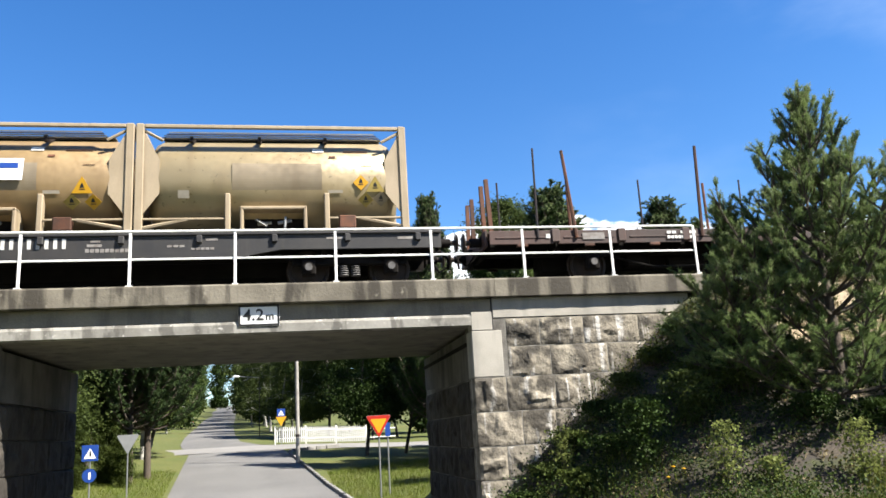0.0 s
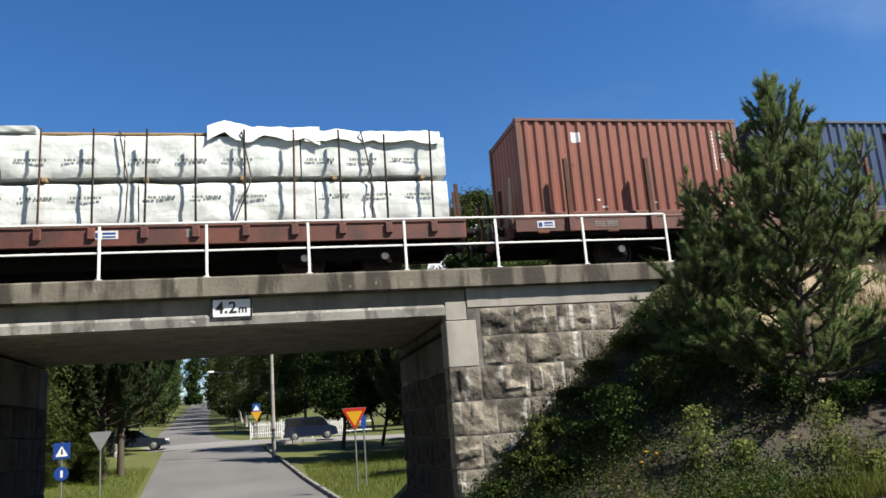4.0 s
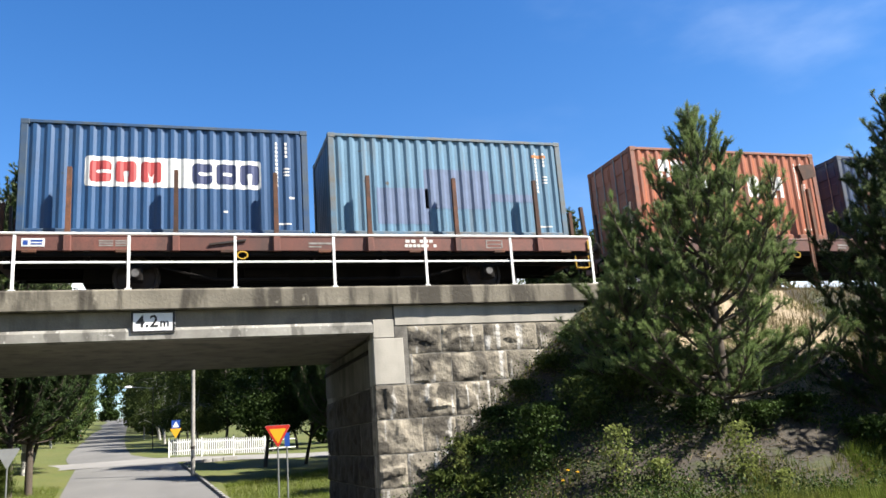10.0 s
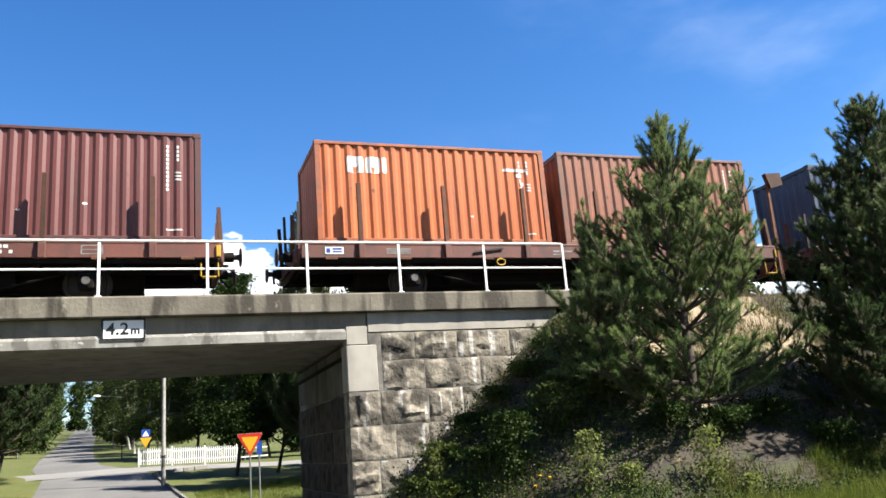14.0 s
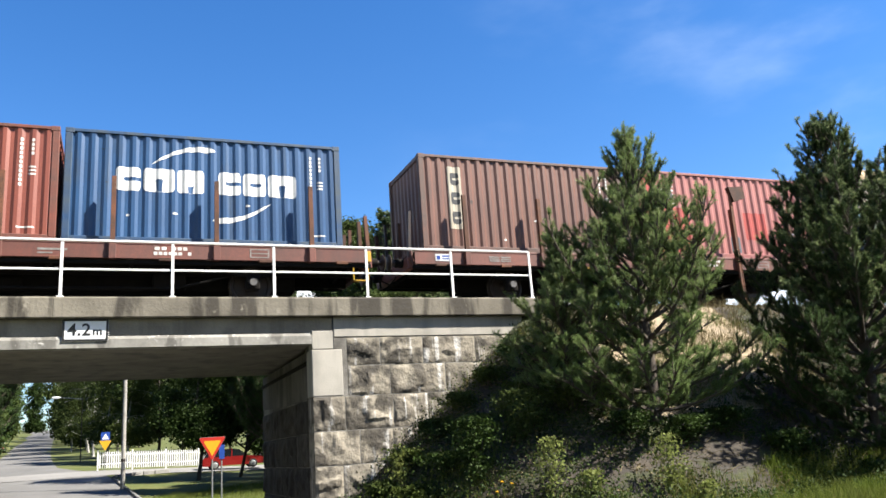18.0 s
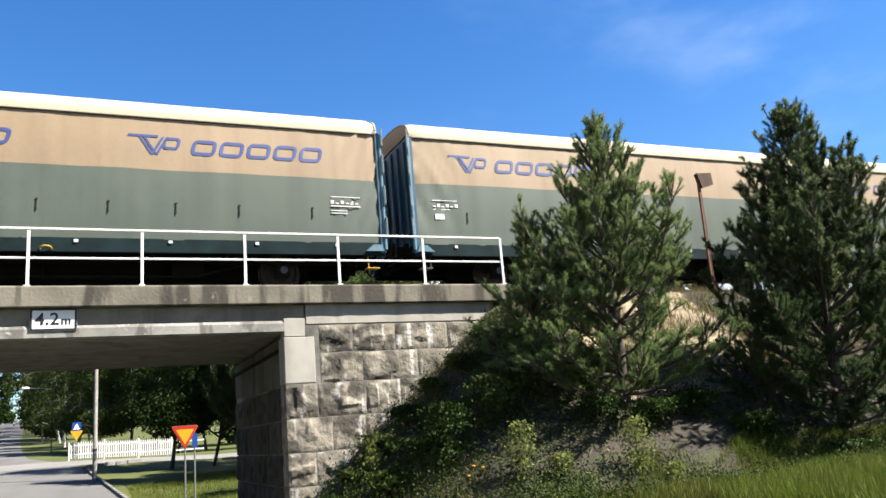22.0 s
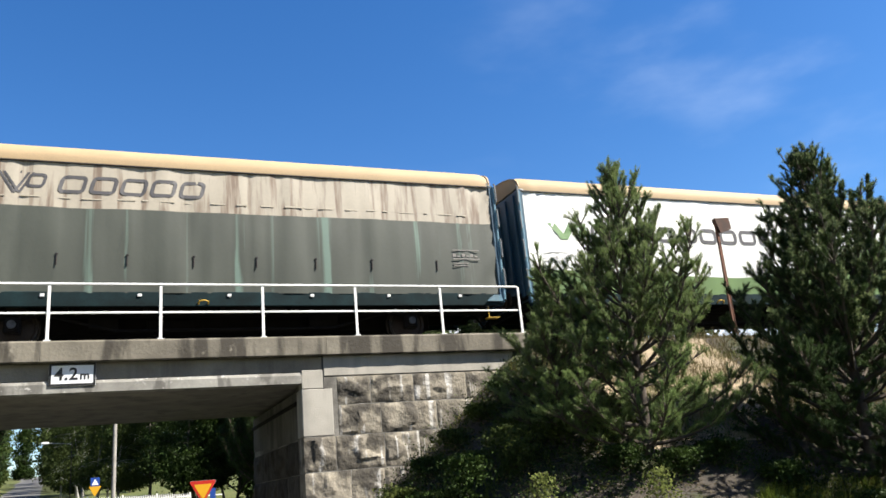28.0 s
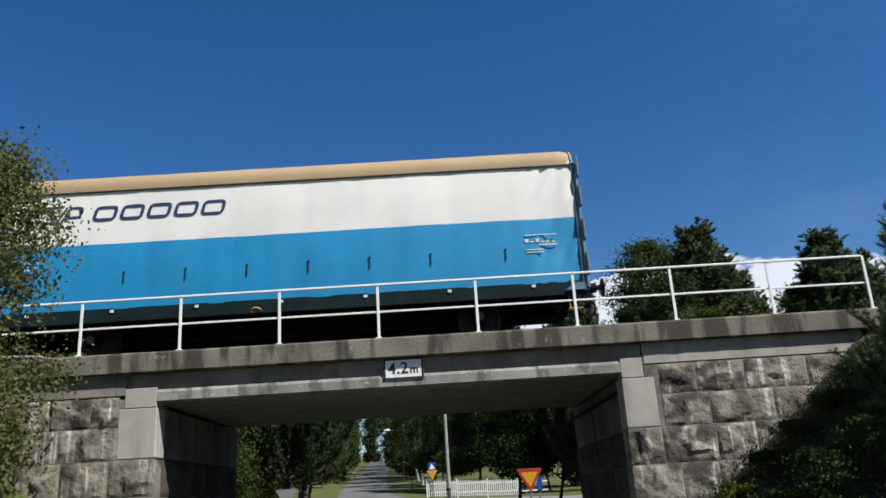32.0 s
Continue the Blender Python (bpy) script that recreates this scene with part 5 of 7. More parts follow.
def tank(label, sheet, marks):
    t = thing("tank_container", label, "tank container", "tank containers on the train")
    X, Y, H = 3.03, 1.22, 2.59
    R, zc = 1.19, 1.325
    part("shell", Mesh().lathe([(-2.9, 0.0), (-2.89, 0.4), (-2.84, 0.75), (-2.76, 0.98), (-2.66, 1.12), (-2.52, R), (2.52, R), (2.66, 1.12), (2.76, 0.98), (2.84, 0.75), (2.89, 0.4), (2.9, 0.0)], 48, "x", (0, 0, zc)), sheet, t, "tan insulated tank shell", smooth=30)
    vs, fs, n = [], [], 26
    for i in range(n + 1):
        a = radians(180 - 14 + 78 * i / n)
        for x in (-0.95, 1.05):
            vs.append((x, (R + 0.012) * math.cos(a), zc + 0.05 + (R + 0.012) * math.sin(a)))
    fs = [(2 * i, 2 * i + 1, 2 * i + 3, 2 * i + 2) for i in range(n)]
    part("cladding_band", Mesh().add(vs, fs), TANKB, t, "darker cladding sheet")
    for x in (-1.05, 1.15):
        part("clamp", Mesh().box(x - 0.06, x + 0.06, -1.22, -1.02, 0.08, 0.95, 0.02), BEIGE, t)
    for sx in (-1, 1):
        for sy in (-1, 1):
            part("corner_post", Mesh().box(sx * (X - 0.09) - 0.09, sx * (X - 0.09) + 0.09, sy * (Y - 0.08) - 0.08, sy * (Y - 0.08) + 0.08, 0, H, 0.02), BEIGE, t)
            part("gusset", Mesh().prism([(sx * (X - 0.16), 0.45), (sx * (X - 0.52), 0.95), (sx * (X - 0.52), 1.75), (sx * (X - 0.16), 2.4)], sy * 1.17 - 0.012, sy * 1.17 + 0.012), BEIGE, t)
            part("brace", Mesh().tube((sx * (X - 0.15), sy * (Y - 0.07), 0.16), (sx * 1.9, sy * (Y - 0.07), 0.36), 0.045, n=6), BEIGE, t)
            part("brace", Mesh().tube((sx * (X - 0.15), sy * (Y - 0.07), 2.45), (sx * 2.45, sy * (Y - 0.07), 2.2), 0.035, n=6), BEIGE, t)
        for z in (0.08, H - 0.07):
            part("end_beam", Mesh().box(sx * (X - 0.07) - 0.06, sx * (X - 0.07) + 0.06, -Y + 0.16, Y - 0.16, z - 0.07, z + 0.07, 0.015), BEIGE, t)
    for sy in (-1, 1):
        part("top_rail", Mesh().box(-X + 0.18, X - 0.18, sy * (Y - 0.05) - 0.045, sy * (Y - 0.05) + 0.045, H - 0.10, H - 0.012, 0.015), BEIGE, t)
        for u, v in ((-X + 0.18, -1.05), (1.15, X - 0.18)):
            part("low_rail", Mesh().box(u, v, sy * (Y - 0.06) - 0.03, sy * (Y - 0.06) + 0.03, 0.34, 0.39, 0.012), BEIGE, t)
    part("walkway", Mesh().box(-2.55, 2.5, -0.55, -0.25, H - 0.11, H - 0.085, 0.005), M["galv"], t, "dark top walkway grating")
    for i in range(5):
        part("walkway_bar", Mesh().box(-2.55 + 0.05 * i, 2.5 - 0.05 * i, -1.08 + 0.02 * i, -1.04 + 0.02 * i, H - 0.335 + 0.05 * i, H - 0.318 + 0.05 * i), (M["darkstake"], M["galv"], BEIGE)[i % 3], t, "thin bar of the top walkway")
    for x in (-1.85, -0.35, 1.15):
        part("walkway_bracket", Mesh().prism([(-1.08, H - 0.36), (-1.0, H - 0.40), (-0.3, H - 0.1), (-0.36, H - 0.07), (-1.08, H - 0.26)], x - 0.035, x + 0.035, "x"), M["darkstake"], t)
    # valve cabinet under the middle
    b = part("valve_cabinet", Mesh().box(-0.78, -0.70, -1.24, -0.7, 0.02, 0.62, 0.02).box(0.62, 0.70, -1.24, -0.7, 0.02, 0.62, 0.02).box(-0.78, 0.70, -1.24, -0.7, 0.56, 0.64, 0.02).box(-0.78, 0.70, -1.24, -0.7, 0.0, 0.06, 0.02), BEIGE, t, "open cream valve cabinet")
    part("cabinet_back", Mesh().box(-0.7, 0.62, -0.80, -0.78, 0.05, 0.56), M["under"], b)
    part("valve", Mesh().tube((-0.4, -1.05, 0.26), (-0.1, -0.95, 0.32), 0.035, n=8).tube((0.05, -1.05, 0.28), (0.35, -1.0, 0.36), 0.04, n=8).tube((0.2, -1.1, 0.16), (0.22, -1.1, 0.42), 0.03, n=8).tube((-0.45, -1.1, 0.36), (-0.2, -1.1, 0.2), 0.02, n=6), M["galv"], b, "shiny valve fittings")
    part("document_box", Mesh().box(1.42, 1.80, -1.22, -1.02, 0.12, 0.42, 0.02), M["rust"], t, "reddish-brown box")
    # hazard diamonds lie on the curve of the shell
    def on_shell(x, z, size, material, name, flat=False):
        a = math.asin(max(-1, min(1, (z - zc) / R)))
        ob = part(name, Mesh().prism([(-size, 0), (0, -size), (size, 0), (0, size)] if not flat else [(-size, -flat), (size, -flat), (size, flat), (-size, flat)], -0.008, 0.0) if flat != "up" else Mesh().prism([(-size, -0.6 * size), (size, -0.6 * size), (0, 1.1 * size)], -0.008, 0.0), material, t)
        ob.matrix_basis = pose(x, -(R + 0.012) * math.cos(a), zc + (R + 0.012) * math.sin(a), math.degrees(-a), 0, 0)
        return ob
    for x, z, shape, m in marks:
        d = on_shell(x, z, 0.18 if shape != "up" else 0.22, m, "hazard_diamond" if shape != "up" else "hazard_triangle", shape)
        part("symbol", Mesh().prism([(-0.045, -0.01), (0.045, -0.01), (0.03, 0.05), (0.0, 0.10), (-0.03, 0.05)], -0.012, -0.008), M["black"], d)
        part("symbol", Mesh().box(-0.06, 0.06, -0.012, -0.008, -0.055, -0.035), M["black"], d)
    on_shell(2.1, 1.62, 0.13, M["rust"], "print", 0.006)
    on_shell(0.98, 2.05, 0.13, LOGO["white"], "flag_plate", 0.07)
    on_shell(1.85, 2.02, 0.28, M["rust"], "print", 0.025)
    on_shell(1.3, 1.85, 0.07, M["rust"], "print", 0.03)
    on_shell(1.35, 1.0, 0.17, LOGO["cream"], "print_plate", 0.035)
    on_shell(-2.0, 0.95, 0.12, LOGO["cream"], "print_plate", 0.09)
    return t


def tank_wagon():
    half, s = 7.0, -3.7
    w = thing("container_wagon", "black four-axle container wagon with white numbers", "railway wagon")
    underframe(w, half - 0.1, M["under"], False)
    running_gear(w, 0, (-5.85, -4.0, 4.0, 5.85), half)
    for x in (-4.92, 4.92):
        part("bogie_frame", Mesh().box(x - 1.3, x + 1.3, -1.17, -1.04, 0.50, 0.74, 0.04).box(x - 1.3, x + 1.3, 1.04, 1.17, 0.50, 0.74, 0.04).box(x - 0.2, x + 0.2, -1.1, 1.1, 0.4, 0.8, 0.03), M["under"], w)
        for k in (-0.13, 0.13):
            for j in range(5):
                part("coil_spring", Mesh().lathe([(0.26 + 0.05 * j, 0.10), (0.27 + 0.05 * j, 0.115), (0.29 + 0.05 * j, 0.10)], 12, "z", (x + k, -1.12, 0)), M["hub"], w)
    for y in (-1.36, 1.36):
        part("side_beam", Mesh().prism([(-half, 1.22), (half, 1.22), (half, 0.84), (3.4, 0.84), (2.4, 0.66), (-2.4, 0.66), (-3.4, 0.84), (-half, 0.84)], y - 0.04, y + 0.04).box(-half, half, y - 0.09, y + 0.09, 1.18, 1.245, 0.01), M["wagonblack"], w)
        for i in range(9):
            part("lug", Mesh().box(-6.4 + 1.6 * i, -6.27 + 1.6 * i, y - 0.11, y + 0.06, 1.0, 1.18, 0.02), M["wagonblack"], w)
    part("floor", Mesh().box(-half, half, -1.3, 1.3, 1.10, 1.2, 0.01), M["wagonblack"], w)
    y = -1.403
    bars(w, number_rows(-2.3, 0.92, 8, 0.075, 0.095, 0.22), y, M["mark"], "wagon_number")
    bars(w, [(-0.62, 0.95, 0.3, 0.06), (-0.55, 1.05, 0.2, 0.04)] + number_rows(-0.65, 0.83, 9, 0.08, 0.02, 0.08) + number_rows(1.0, 0.92, 3, 0.1, 0.03, 0.05) + number_rows(1.5, 0.86, 5, 0.08, 0.02, 0.05) + [(1.8, 1.06, 0.25, 0.05), (4.4, 1.06, 0.5, 0.05), (6.0, 1.04, 0.35, 0.06)], y, M["markdim"], "small_print")
    on_train(w, s, 0)
    AGED = mat("aged_yellow_print", (0.52, 0.37, 0.06), (0.45, 0.33, 0.08), 4, 0.6, bump=0, fine=0.15)
    t = tank("tan tank container in a beige steel frame", TANKM, ((1.94, 1.20, False, M["yellow"]), (2.27, 1.12, "up", AGED), (2.05, 0.82, False, AGED), (2.40, 0.84, False, TANKB)))
    on_train(t, -0.41, 1.25)
    u = tank("brown-tan tank container with a white name panel", TANKN, ((1.98, 1.10, "up", M["yellow"]), (1.76, 0.80, False, AGED), (2.20, 0.80, False, M["yellow"])))
    on_train(u, -6.50, 1.25)
    p = part("name_panel", Mesh().box(-0.72, 0.72, -0.004, 0.004, -0.26, 0.26), LOGO["white"], u, "white panel with blue bars")
    p.matrix_basis = pose(0.06, -1.212, 1.50, -8.5)
    bars(p, [(-0.62, 0.02, 1.24, 0.13), (-0.62, -0.16, 0.9, 0.09)], -0.006, M["blue"], "panel_print")


tank_wagon()


# -- curtain-sided wagons
ENDBLUE = mat("wagon_end_blue", (0.030, 0.105, 0.17), (0.022, 0.075, 0.125), 1.5, 0.5, bump=0.1, streak=(0.06, 0.07, 0.07), sstr=0.5)
ENDLIGHT = mat("post_blue", (0.13, 0.28, 0.36), (0.10, 0.22, 0.30), 3, 0.5, bump=0.1, streak=(0.18, 0.16, 0.13), sstr=0.5)
SILL = mat("sill_green_black", (0.014, 0.034, 0.038), (0.010, 0.020, 0.022), 2, 0.75, bump=0.1, spec=0.08)
ROOF = {k: mat("roof_canvas_" + k, c, tuple(v * 0.9 for v in c), 1.0, 0.75, bump=0.1, fine=0.08, streak=tuple(v * 0.75 for v in c), sstr=0.4, sscale=(1.5, 4, 4)) for k, c in {"pale": (0.70, 0.62, 0.44), "sand": (0.56, 0.40, 0.22)}.items()}


def canvas(name, c, d, sstr=0.5, sscale=(2.6, 2.6, 0.16), slim=(0.48, 0.74)):
    return mat("curtain_" + name, c, tuple(v * 0.88 for v in c), 0.7, 0.62, bump=0.06, bscale=14, fine=0.05 if min(c) < 0.6 else 0.025, streak=d, sstr=sstr, slim=slim, sscale=sscale)


LIVERY = {
    "old": dict(up=canvas("old_up", (0.54, 0.48, 0.38), (0.20, 0.13, 0.085), 0.9, (6.0, 6.0, 0.55), (0.50, 0.66)), low=canvas("old_low", (0.082, 0.092, 0.072), (0.22, 0.33, 0.27), 0.8, (2.6, 2.6, 0.04), (0.57, 0.64)), roof="sand", name="vrgrey"),
    "beige": dict(up=canvas("beige_up", (0.44, 0.315, 0.19), (0.33, 0.22, 0.125), 0.6), low=canvas("beige_low", (0.120, 0.150, 0.115), (0.085, 0.105, 0.085), 0.55), roof="pale", name="vrblue"),
    "white_green": dict(up=canvas("white_a", (0.74, 0.74, 0.71), (0.66, 0.65, 0.61), 0.3), low=canvas("green", (0.165, 0.285, 0.085), (0.14, 0.245, 0.075), 0.3), roof="sand", name="vrgrey"),
    "brown": dict(up=canvas("brown_up", (0.37, 0.27, 0.17), (0.19, 0.115, 0.065), 0.9, (4.0, 4.0, 0.35), (0.48, 0.68)), low=canvas("brown_low", (0.095, 0.130, 0.108), (0.055, 0.075, 0.062), 0.75, (2.8, 2.8, 0.12), (0.5, 0.68)), roof="sand", name="vrgrey"),
    "white_blue": dict(up=canvas("white_b", (0.76, 0.74, 0.69), (0.68, 0.65, 0.58), 0.3), low=canvas("bright_blue", (0.014, 0.37, 0.76), (0.012, 0.335, 0.69), 0.3), roof="sand", name="navy"),
}
STRAP = Mesh().box(-0.012, 0.012, -0.02, 0, -0.13, 0.13, 0.005).box(-0.02, 0.03, -0.025, 0, 0.10, 0.13, 0.004).data("curtain_strap", M["darkstake"])
LAMP = Mesh().box(-0.042, 0.042, -0.02, 0, -0.032, 0.032, 0.006).data("marker_plate", LOGO["white"])
LATCH = Mesh().tube((0, 0, -0.22), (0, 0, 0.22), 0.022, n=6).tube((0, 0, -0.22), (0, 0.06, -0.26), 0.02, n=6).tube((0, 0, 0.22), (0, 0.06, 0.26), 0.02, n=6).data("latch", M["galv"])


def curtain_wagon(kind, i, label):
    half, z0, split, top, Y = 6.70, 1.07, 2.62, 4.04 if kind in ("old", "brown") else (4.0 if kind == "white_green" else 3.94), 1.55
    if kind == "white_green":
        split = 1.55
    if kind == "white_blue":
        split = 2.55
    if kind == "old":
        split = 2.90
    lv = LIVERY[kind]
    w = thing("curtain_wagon", label, "railway wagon", "curtain-sided wagons of the train")
    underframe(w, half - 0.1, M["under"])
    running_gear(w, 0, (-4.3, 4.3), half)
    part("floor", Mesh().box(-half, half, -1.5, 1.5, 0.98, 1.07, 0.01), M["under"], w)
    for sy in (-1, 1):
        part("sill", Mesh().box(-half, half, sy * 1.52 - 0.035, sy * 1.52 + 0.035, 0.76, 1.085, 0.015), SILL, w)
    seam = lambda x: split + (0.02 * noise.noise((x * 0.8, i, 0)) if kind != "white_green" else 1.32 * max(0.0, (x - 0.2) / 6.4) ** 1.5 + 0.16 * (max(0.0, 0.2 - x) / 6) ** 1.3)
    slack = {"old": 0.03, "brown": 0.03}.get(kind, 0.012)

    def skin(x, z):
        """How far the canvas stands out from the middle of the wagon."""
        u = (z - z0) / (top - z0)
        bulge = 0.05 * math.sin(math.pi * min(1, max(0, u))) * min(1, 1.4 * (1 - (x / half) ** 4))
        fold = slack * noise.noise((x * 1.8, z * 0.5, i)) + 0.6 * slack * noise.noise((x * 6.0, z * 0.35, i + 3))
        end = max(0, abs(x) - half + 1.5)
        fold += (0.075 if kind == "white_blue" else 0.05) * end * noise.noise((abs(x) * 7 - z * 3.5, z * 0.8, i))
        return Y + bulge + fold

    for sy in (-1, 1):
        for nm, m in (("lower_curtain", lv["low"]), ("upper_curtain", lv["up"])):
            nx, nz = 110, 9
            vs, fs = [], []
            for a in range(nx + 1):
                x = -half + 0.1 + (2 * half - 0.2) * a / nx
                lo, hi = (z0 - 0.02, seam(x)) if nm == "lower_curtain" else (seam(x), top)
                for b in range(nz + 1):
                    z = lo + (hi - lo) * b / nz
                    vs.append((x, sy * skin(x, z), z))
            for a in range(nx):
                for b in range(nz):
                    q = a * (nz + 1) + b
                    fs.append((q, q + 1, q + nz + 2, q + nz + 1))
            part(nm, Mesh().add(vs, fs), m, w, smooth=80)
    if kind in ("old", "brown"):   # torn pale edge tape along the seam
        mb, x = Mesh(), -half + 0.3
        rs = random.Random(i)
        while x < half - 0.5:
            ln = rs.uniform(0.08, 0.5)
            mb.box(x, x + ln, -skin(x + ln / 2, seam(x) + 0.2) - 0.012, -skin(x + ln / 2, seam(x) + 0.2) + 0.004, seam(x) + 0.20, seam(x) + 0.21 + rs.uniform(0.008, 0.03))
            x += ln + rs.uniform(0.03, 0.35)
        part("seam_tape", mb, LOGO["cream"], w, "torn pale tape along the seam", kind="stuff")
    # arched roof
    arc = [(-Y - 0.03, top - 0.10), (-Y - 0.035, top + 0.02)] + [(-(Y + 0.02) * math.cos(radians(a)), top + 0.03 + 0.52 * math.sin(radians(a)) ** 0.85) for a in range(8, 173, 9)] + [(Y + 0.035, top + 0.02), (Y + 0.03, top - 0.10)]
    vs, fs, n = [], [], len(arc)
    xs = np.linspace(-half + 0.02, half - 0.02, 60)
    for x in xs:
        e = 0.05 * max(0, (abs(x) - half + 0.25) / 0.25) ** 2
        for y, z in arc:
            vs.append((x, y * (1 - e), z - e * (0.9 if z > top else 0.2) + 0.006 * noise.noise((x * 2, y * 3, i))))
    for a in range(len(xs) - 1):
        for b in range(n - 1):
            fs.append((a * n + b, a * n + b + 1, (a + 1) * n + b + 1, (a + 1) * n + b))
    part("roof", Mesh().add(vs, fs), ROOF[lv["roof"]], w, "arched canvas roof", smooth=50)
    part("eaves_rail", Mesh().box(-half + 0.05, half - 0.05, -Y - 0.045, -Y - 0.005, top - 0.13, top - 0.10, 0.005).box(-half + 0.05, half - 0.05, Y + 0.005, Y + 0.045, top - 0.13, top - 0.10, 0.005), M["darkstake"], w)
    # end walls with ribs, arched gable, corner posts with latches
    for sx in (-1, 1):
        e = part("end_wall", Mesh().box(sx * (half - 0.08) - 0.03, sx * (half - 0.08) + 0.03, -Y + 0.1, Y - 0.1, 0.95, top - 0.02, 0.01), ENDBLUE, w)
        for k in range(6):
            y = -1.2 + 0.48 * k
            part("end_rib", Mesh().box(sx * (half - 0.04) - 0.04, sx * (half - 0.04) + 0.04, y - 0.045, y + 0.045, 1.0, top - 0.12, 0.015), ENDBLUE, e)
        part("gable", Mesh().prism([(y * 0.985, z - 0.012) for y, z in arc[1:-1]], sx * (half - 0.06) - 0.02, sx * (half - 0.06) + 0.02, "x"), ROOF["sand"], w)
        for sy in (-1, 1):
            cp = part("corner_post", Mesh().box(sx * (half - 0.05) - 0.07, sx * (half - 0.05) + 0.07, sy * (Y - 0.02) - 0.06, sy * (Y - 0.02) + 0.06, 0.82, top - 0.06, 0.02), ENDBLUE, w)
            part("roller_tube", Mesh().tube((sx * (half + 0.005), sy * (Y + 0.03), 0.9), (sx * (half + 0.005), sy * (Y + 0.03), top - 0.12), 0.045, n=10), ENDLIGHT, w, "pale blue roller tube")
            for z in (1.45, 2.25, 3.05, 3.75):
                l = part("latch", LATCH, None, cp)
                l.matrix_basis = pose(sx * (half + 0.05), sy * (Y + 0.10), z)
            part("foot_bracket", Mesh().prism([(sx * (half - 0.5), 0.86), (sx * (half - 0.05), 0.86), (sx * (half - 0.1), 1.02), (sx * (half - 0.3), 1.02)], sy * 1.6 - 0.02, sy * 1.6 + 0.02), ENDLIGHT, w)
        part("foot_step", Mesh().box(sx * (half - 0.3) - 0.16, sx * (half - 0.3) + 0.16, -1.5, -1.3, 0.46, 0.485, 0.006).tube((sx * (half - 0.42), -1.48, 0.47), (sx * (half - 0.42), -1.46, 0.85), 0.012, n=6), M["yellowpaint"] if sx > 0 else M["hub"], w)
    for x in (-5.22, -3.52, -2.16, -0.80, 0.56, 1.92, 3.28, 4.95):
        s = part("curtain_strap", STRAP, None, w)
        s.matrix_basis = pose(x, -skin(x, 1.76) - 0.002, 1.76)
    for k in range(7):
        s = part("marker_plate", LAMP, None, w)
        s.matrix_basis = pose(-5.6 + 1.85 * k, -1.56, 1.0)
    ring = part("hand_wheel", RING, None, w, "yellow brake ring")
    ring.matrix_basis = pose(-0.6, -1.57, 0.83, 55)
    # leaning rounded outlines stand for the operator's name
    z = {"white_green": 2.55, "old": 3.22, "brown": 3.22, "white_blue": 3.10}.get(kind, 3.00)
    off = {"old": 0.75, "brown": 0.80}.get(kind, 0.0)
    lay = lambda q: [(a, -skin(a, b) - 0.010, b) for a, b in q]
    lean = 0.0 if kind == "white_green" else 0.24
    mb = Mesh()

    def outline(x0, wd, zz, hh, t, r=0.12):
        """A ring with rounded corners."""
        rings = []
        for q in (0.0, t):
            rr = max(0.02, r - q)
            ring = []
            for cx, cz, a0 in ((wd - q - rr, hh - q - rr, 0), (q + rr, hh - q - rr, 90), (q + rr, q + rr, 180), (wd - q - rr, q + rr, 270)):
                for k in range(5):
                    a = radians(a0 + 22.5 * k)
                    px, pz = cx + rr * math.cos(a), cz + rr * math.sin(a)
                    ring.append((x0 + px + lean * pz, zz + pz))
            rings.append(ring)
        n = len(rings[0])
        mb.add(lay(rings[0] + rings[1]), [(k, (k + 1) % n, n + (k + 1) % n, n + k) for k in range(n)])

    def slant(x0, wd, zz, hh, sk):
        n = 6
        rows = [(x0 + wd * e + sk * hh * k / n, zz + hh * k / n) for k in range(n + 1) for e in (0, 1)]
        mb.add(lay(rows), [(2 * k, 2 * k + 1, 2 * k + 3, 2 * k + 2) for k in range(n)])

    if kind == "white_green":
        for k in range(10):
            outline(-4.62 + 0.735 * k, 0.64, z, 0.46, 0.105, 0.16)
        part("name_block", mb, LOGO["vrgrey"], w, kind="stuff")
        mb = Mesh()
        slant(-5.58, 0.22, z, 0.46, -0.75)
        slant(-5.58, 0.22, z, 0.46, 0.62)
        slant(-5.30, 0.52, z + 0.34, 0.12, 0.1)
        slant(-5.10, 0.20, z, 0.34, 0.45)
        part("emblem", mb, LOGO["green"], w)
    else:
        paint = LOGO["vrblue" if i == 0 else lv["name"]]
        big = 1.12 if kind in ("old", "brown") else 1.0
        for x1 in ((0.0, 6.55) if i == 1 else (0.0,)):
            for k in range(5):
                outline(-4.33 + off + x1 + 0.61 * k, 0.53, z, 0.37 * big, 0.078)
            for d in (0.0, 0.09):
                slant(-5.15 + off + x1 + d, 0.055, z - 0.03, 0.42 * big, -0.62)
                slant(-5.15 + off + x1 + d, 0.055, z - 0.03, 0.42 * big, 0.55)
            outline(-4.93 + off + x1, 0.36, z + 0.10, 0.29 * big, 0.06, 0.10)
            slant(-5.62 + off + x1, 0.62, z + 0.37 * big, 0.055, 0.24)
        part("name_block", mb, paint, w, kind="stuff")
    rows = [(-6.15 + 0.12 * k, 2.02, 0.08, 0.03 + 0.05 * (k % 2)) for k in range(6)] + [(-6.15, 1.95, 0.72, 0.025), (-6.15, 2.18, 0.72, 0.02), (-6.1, 1.7, 0.25, 0.14)]
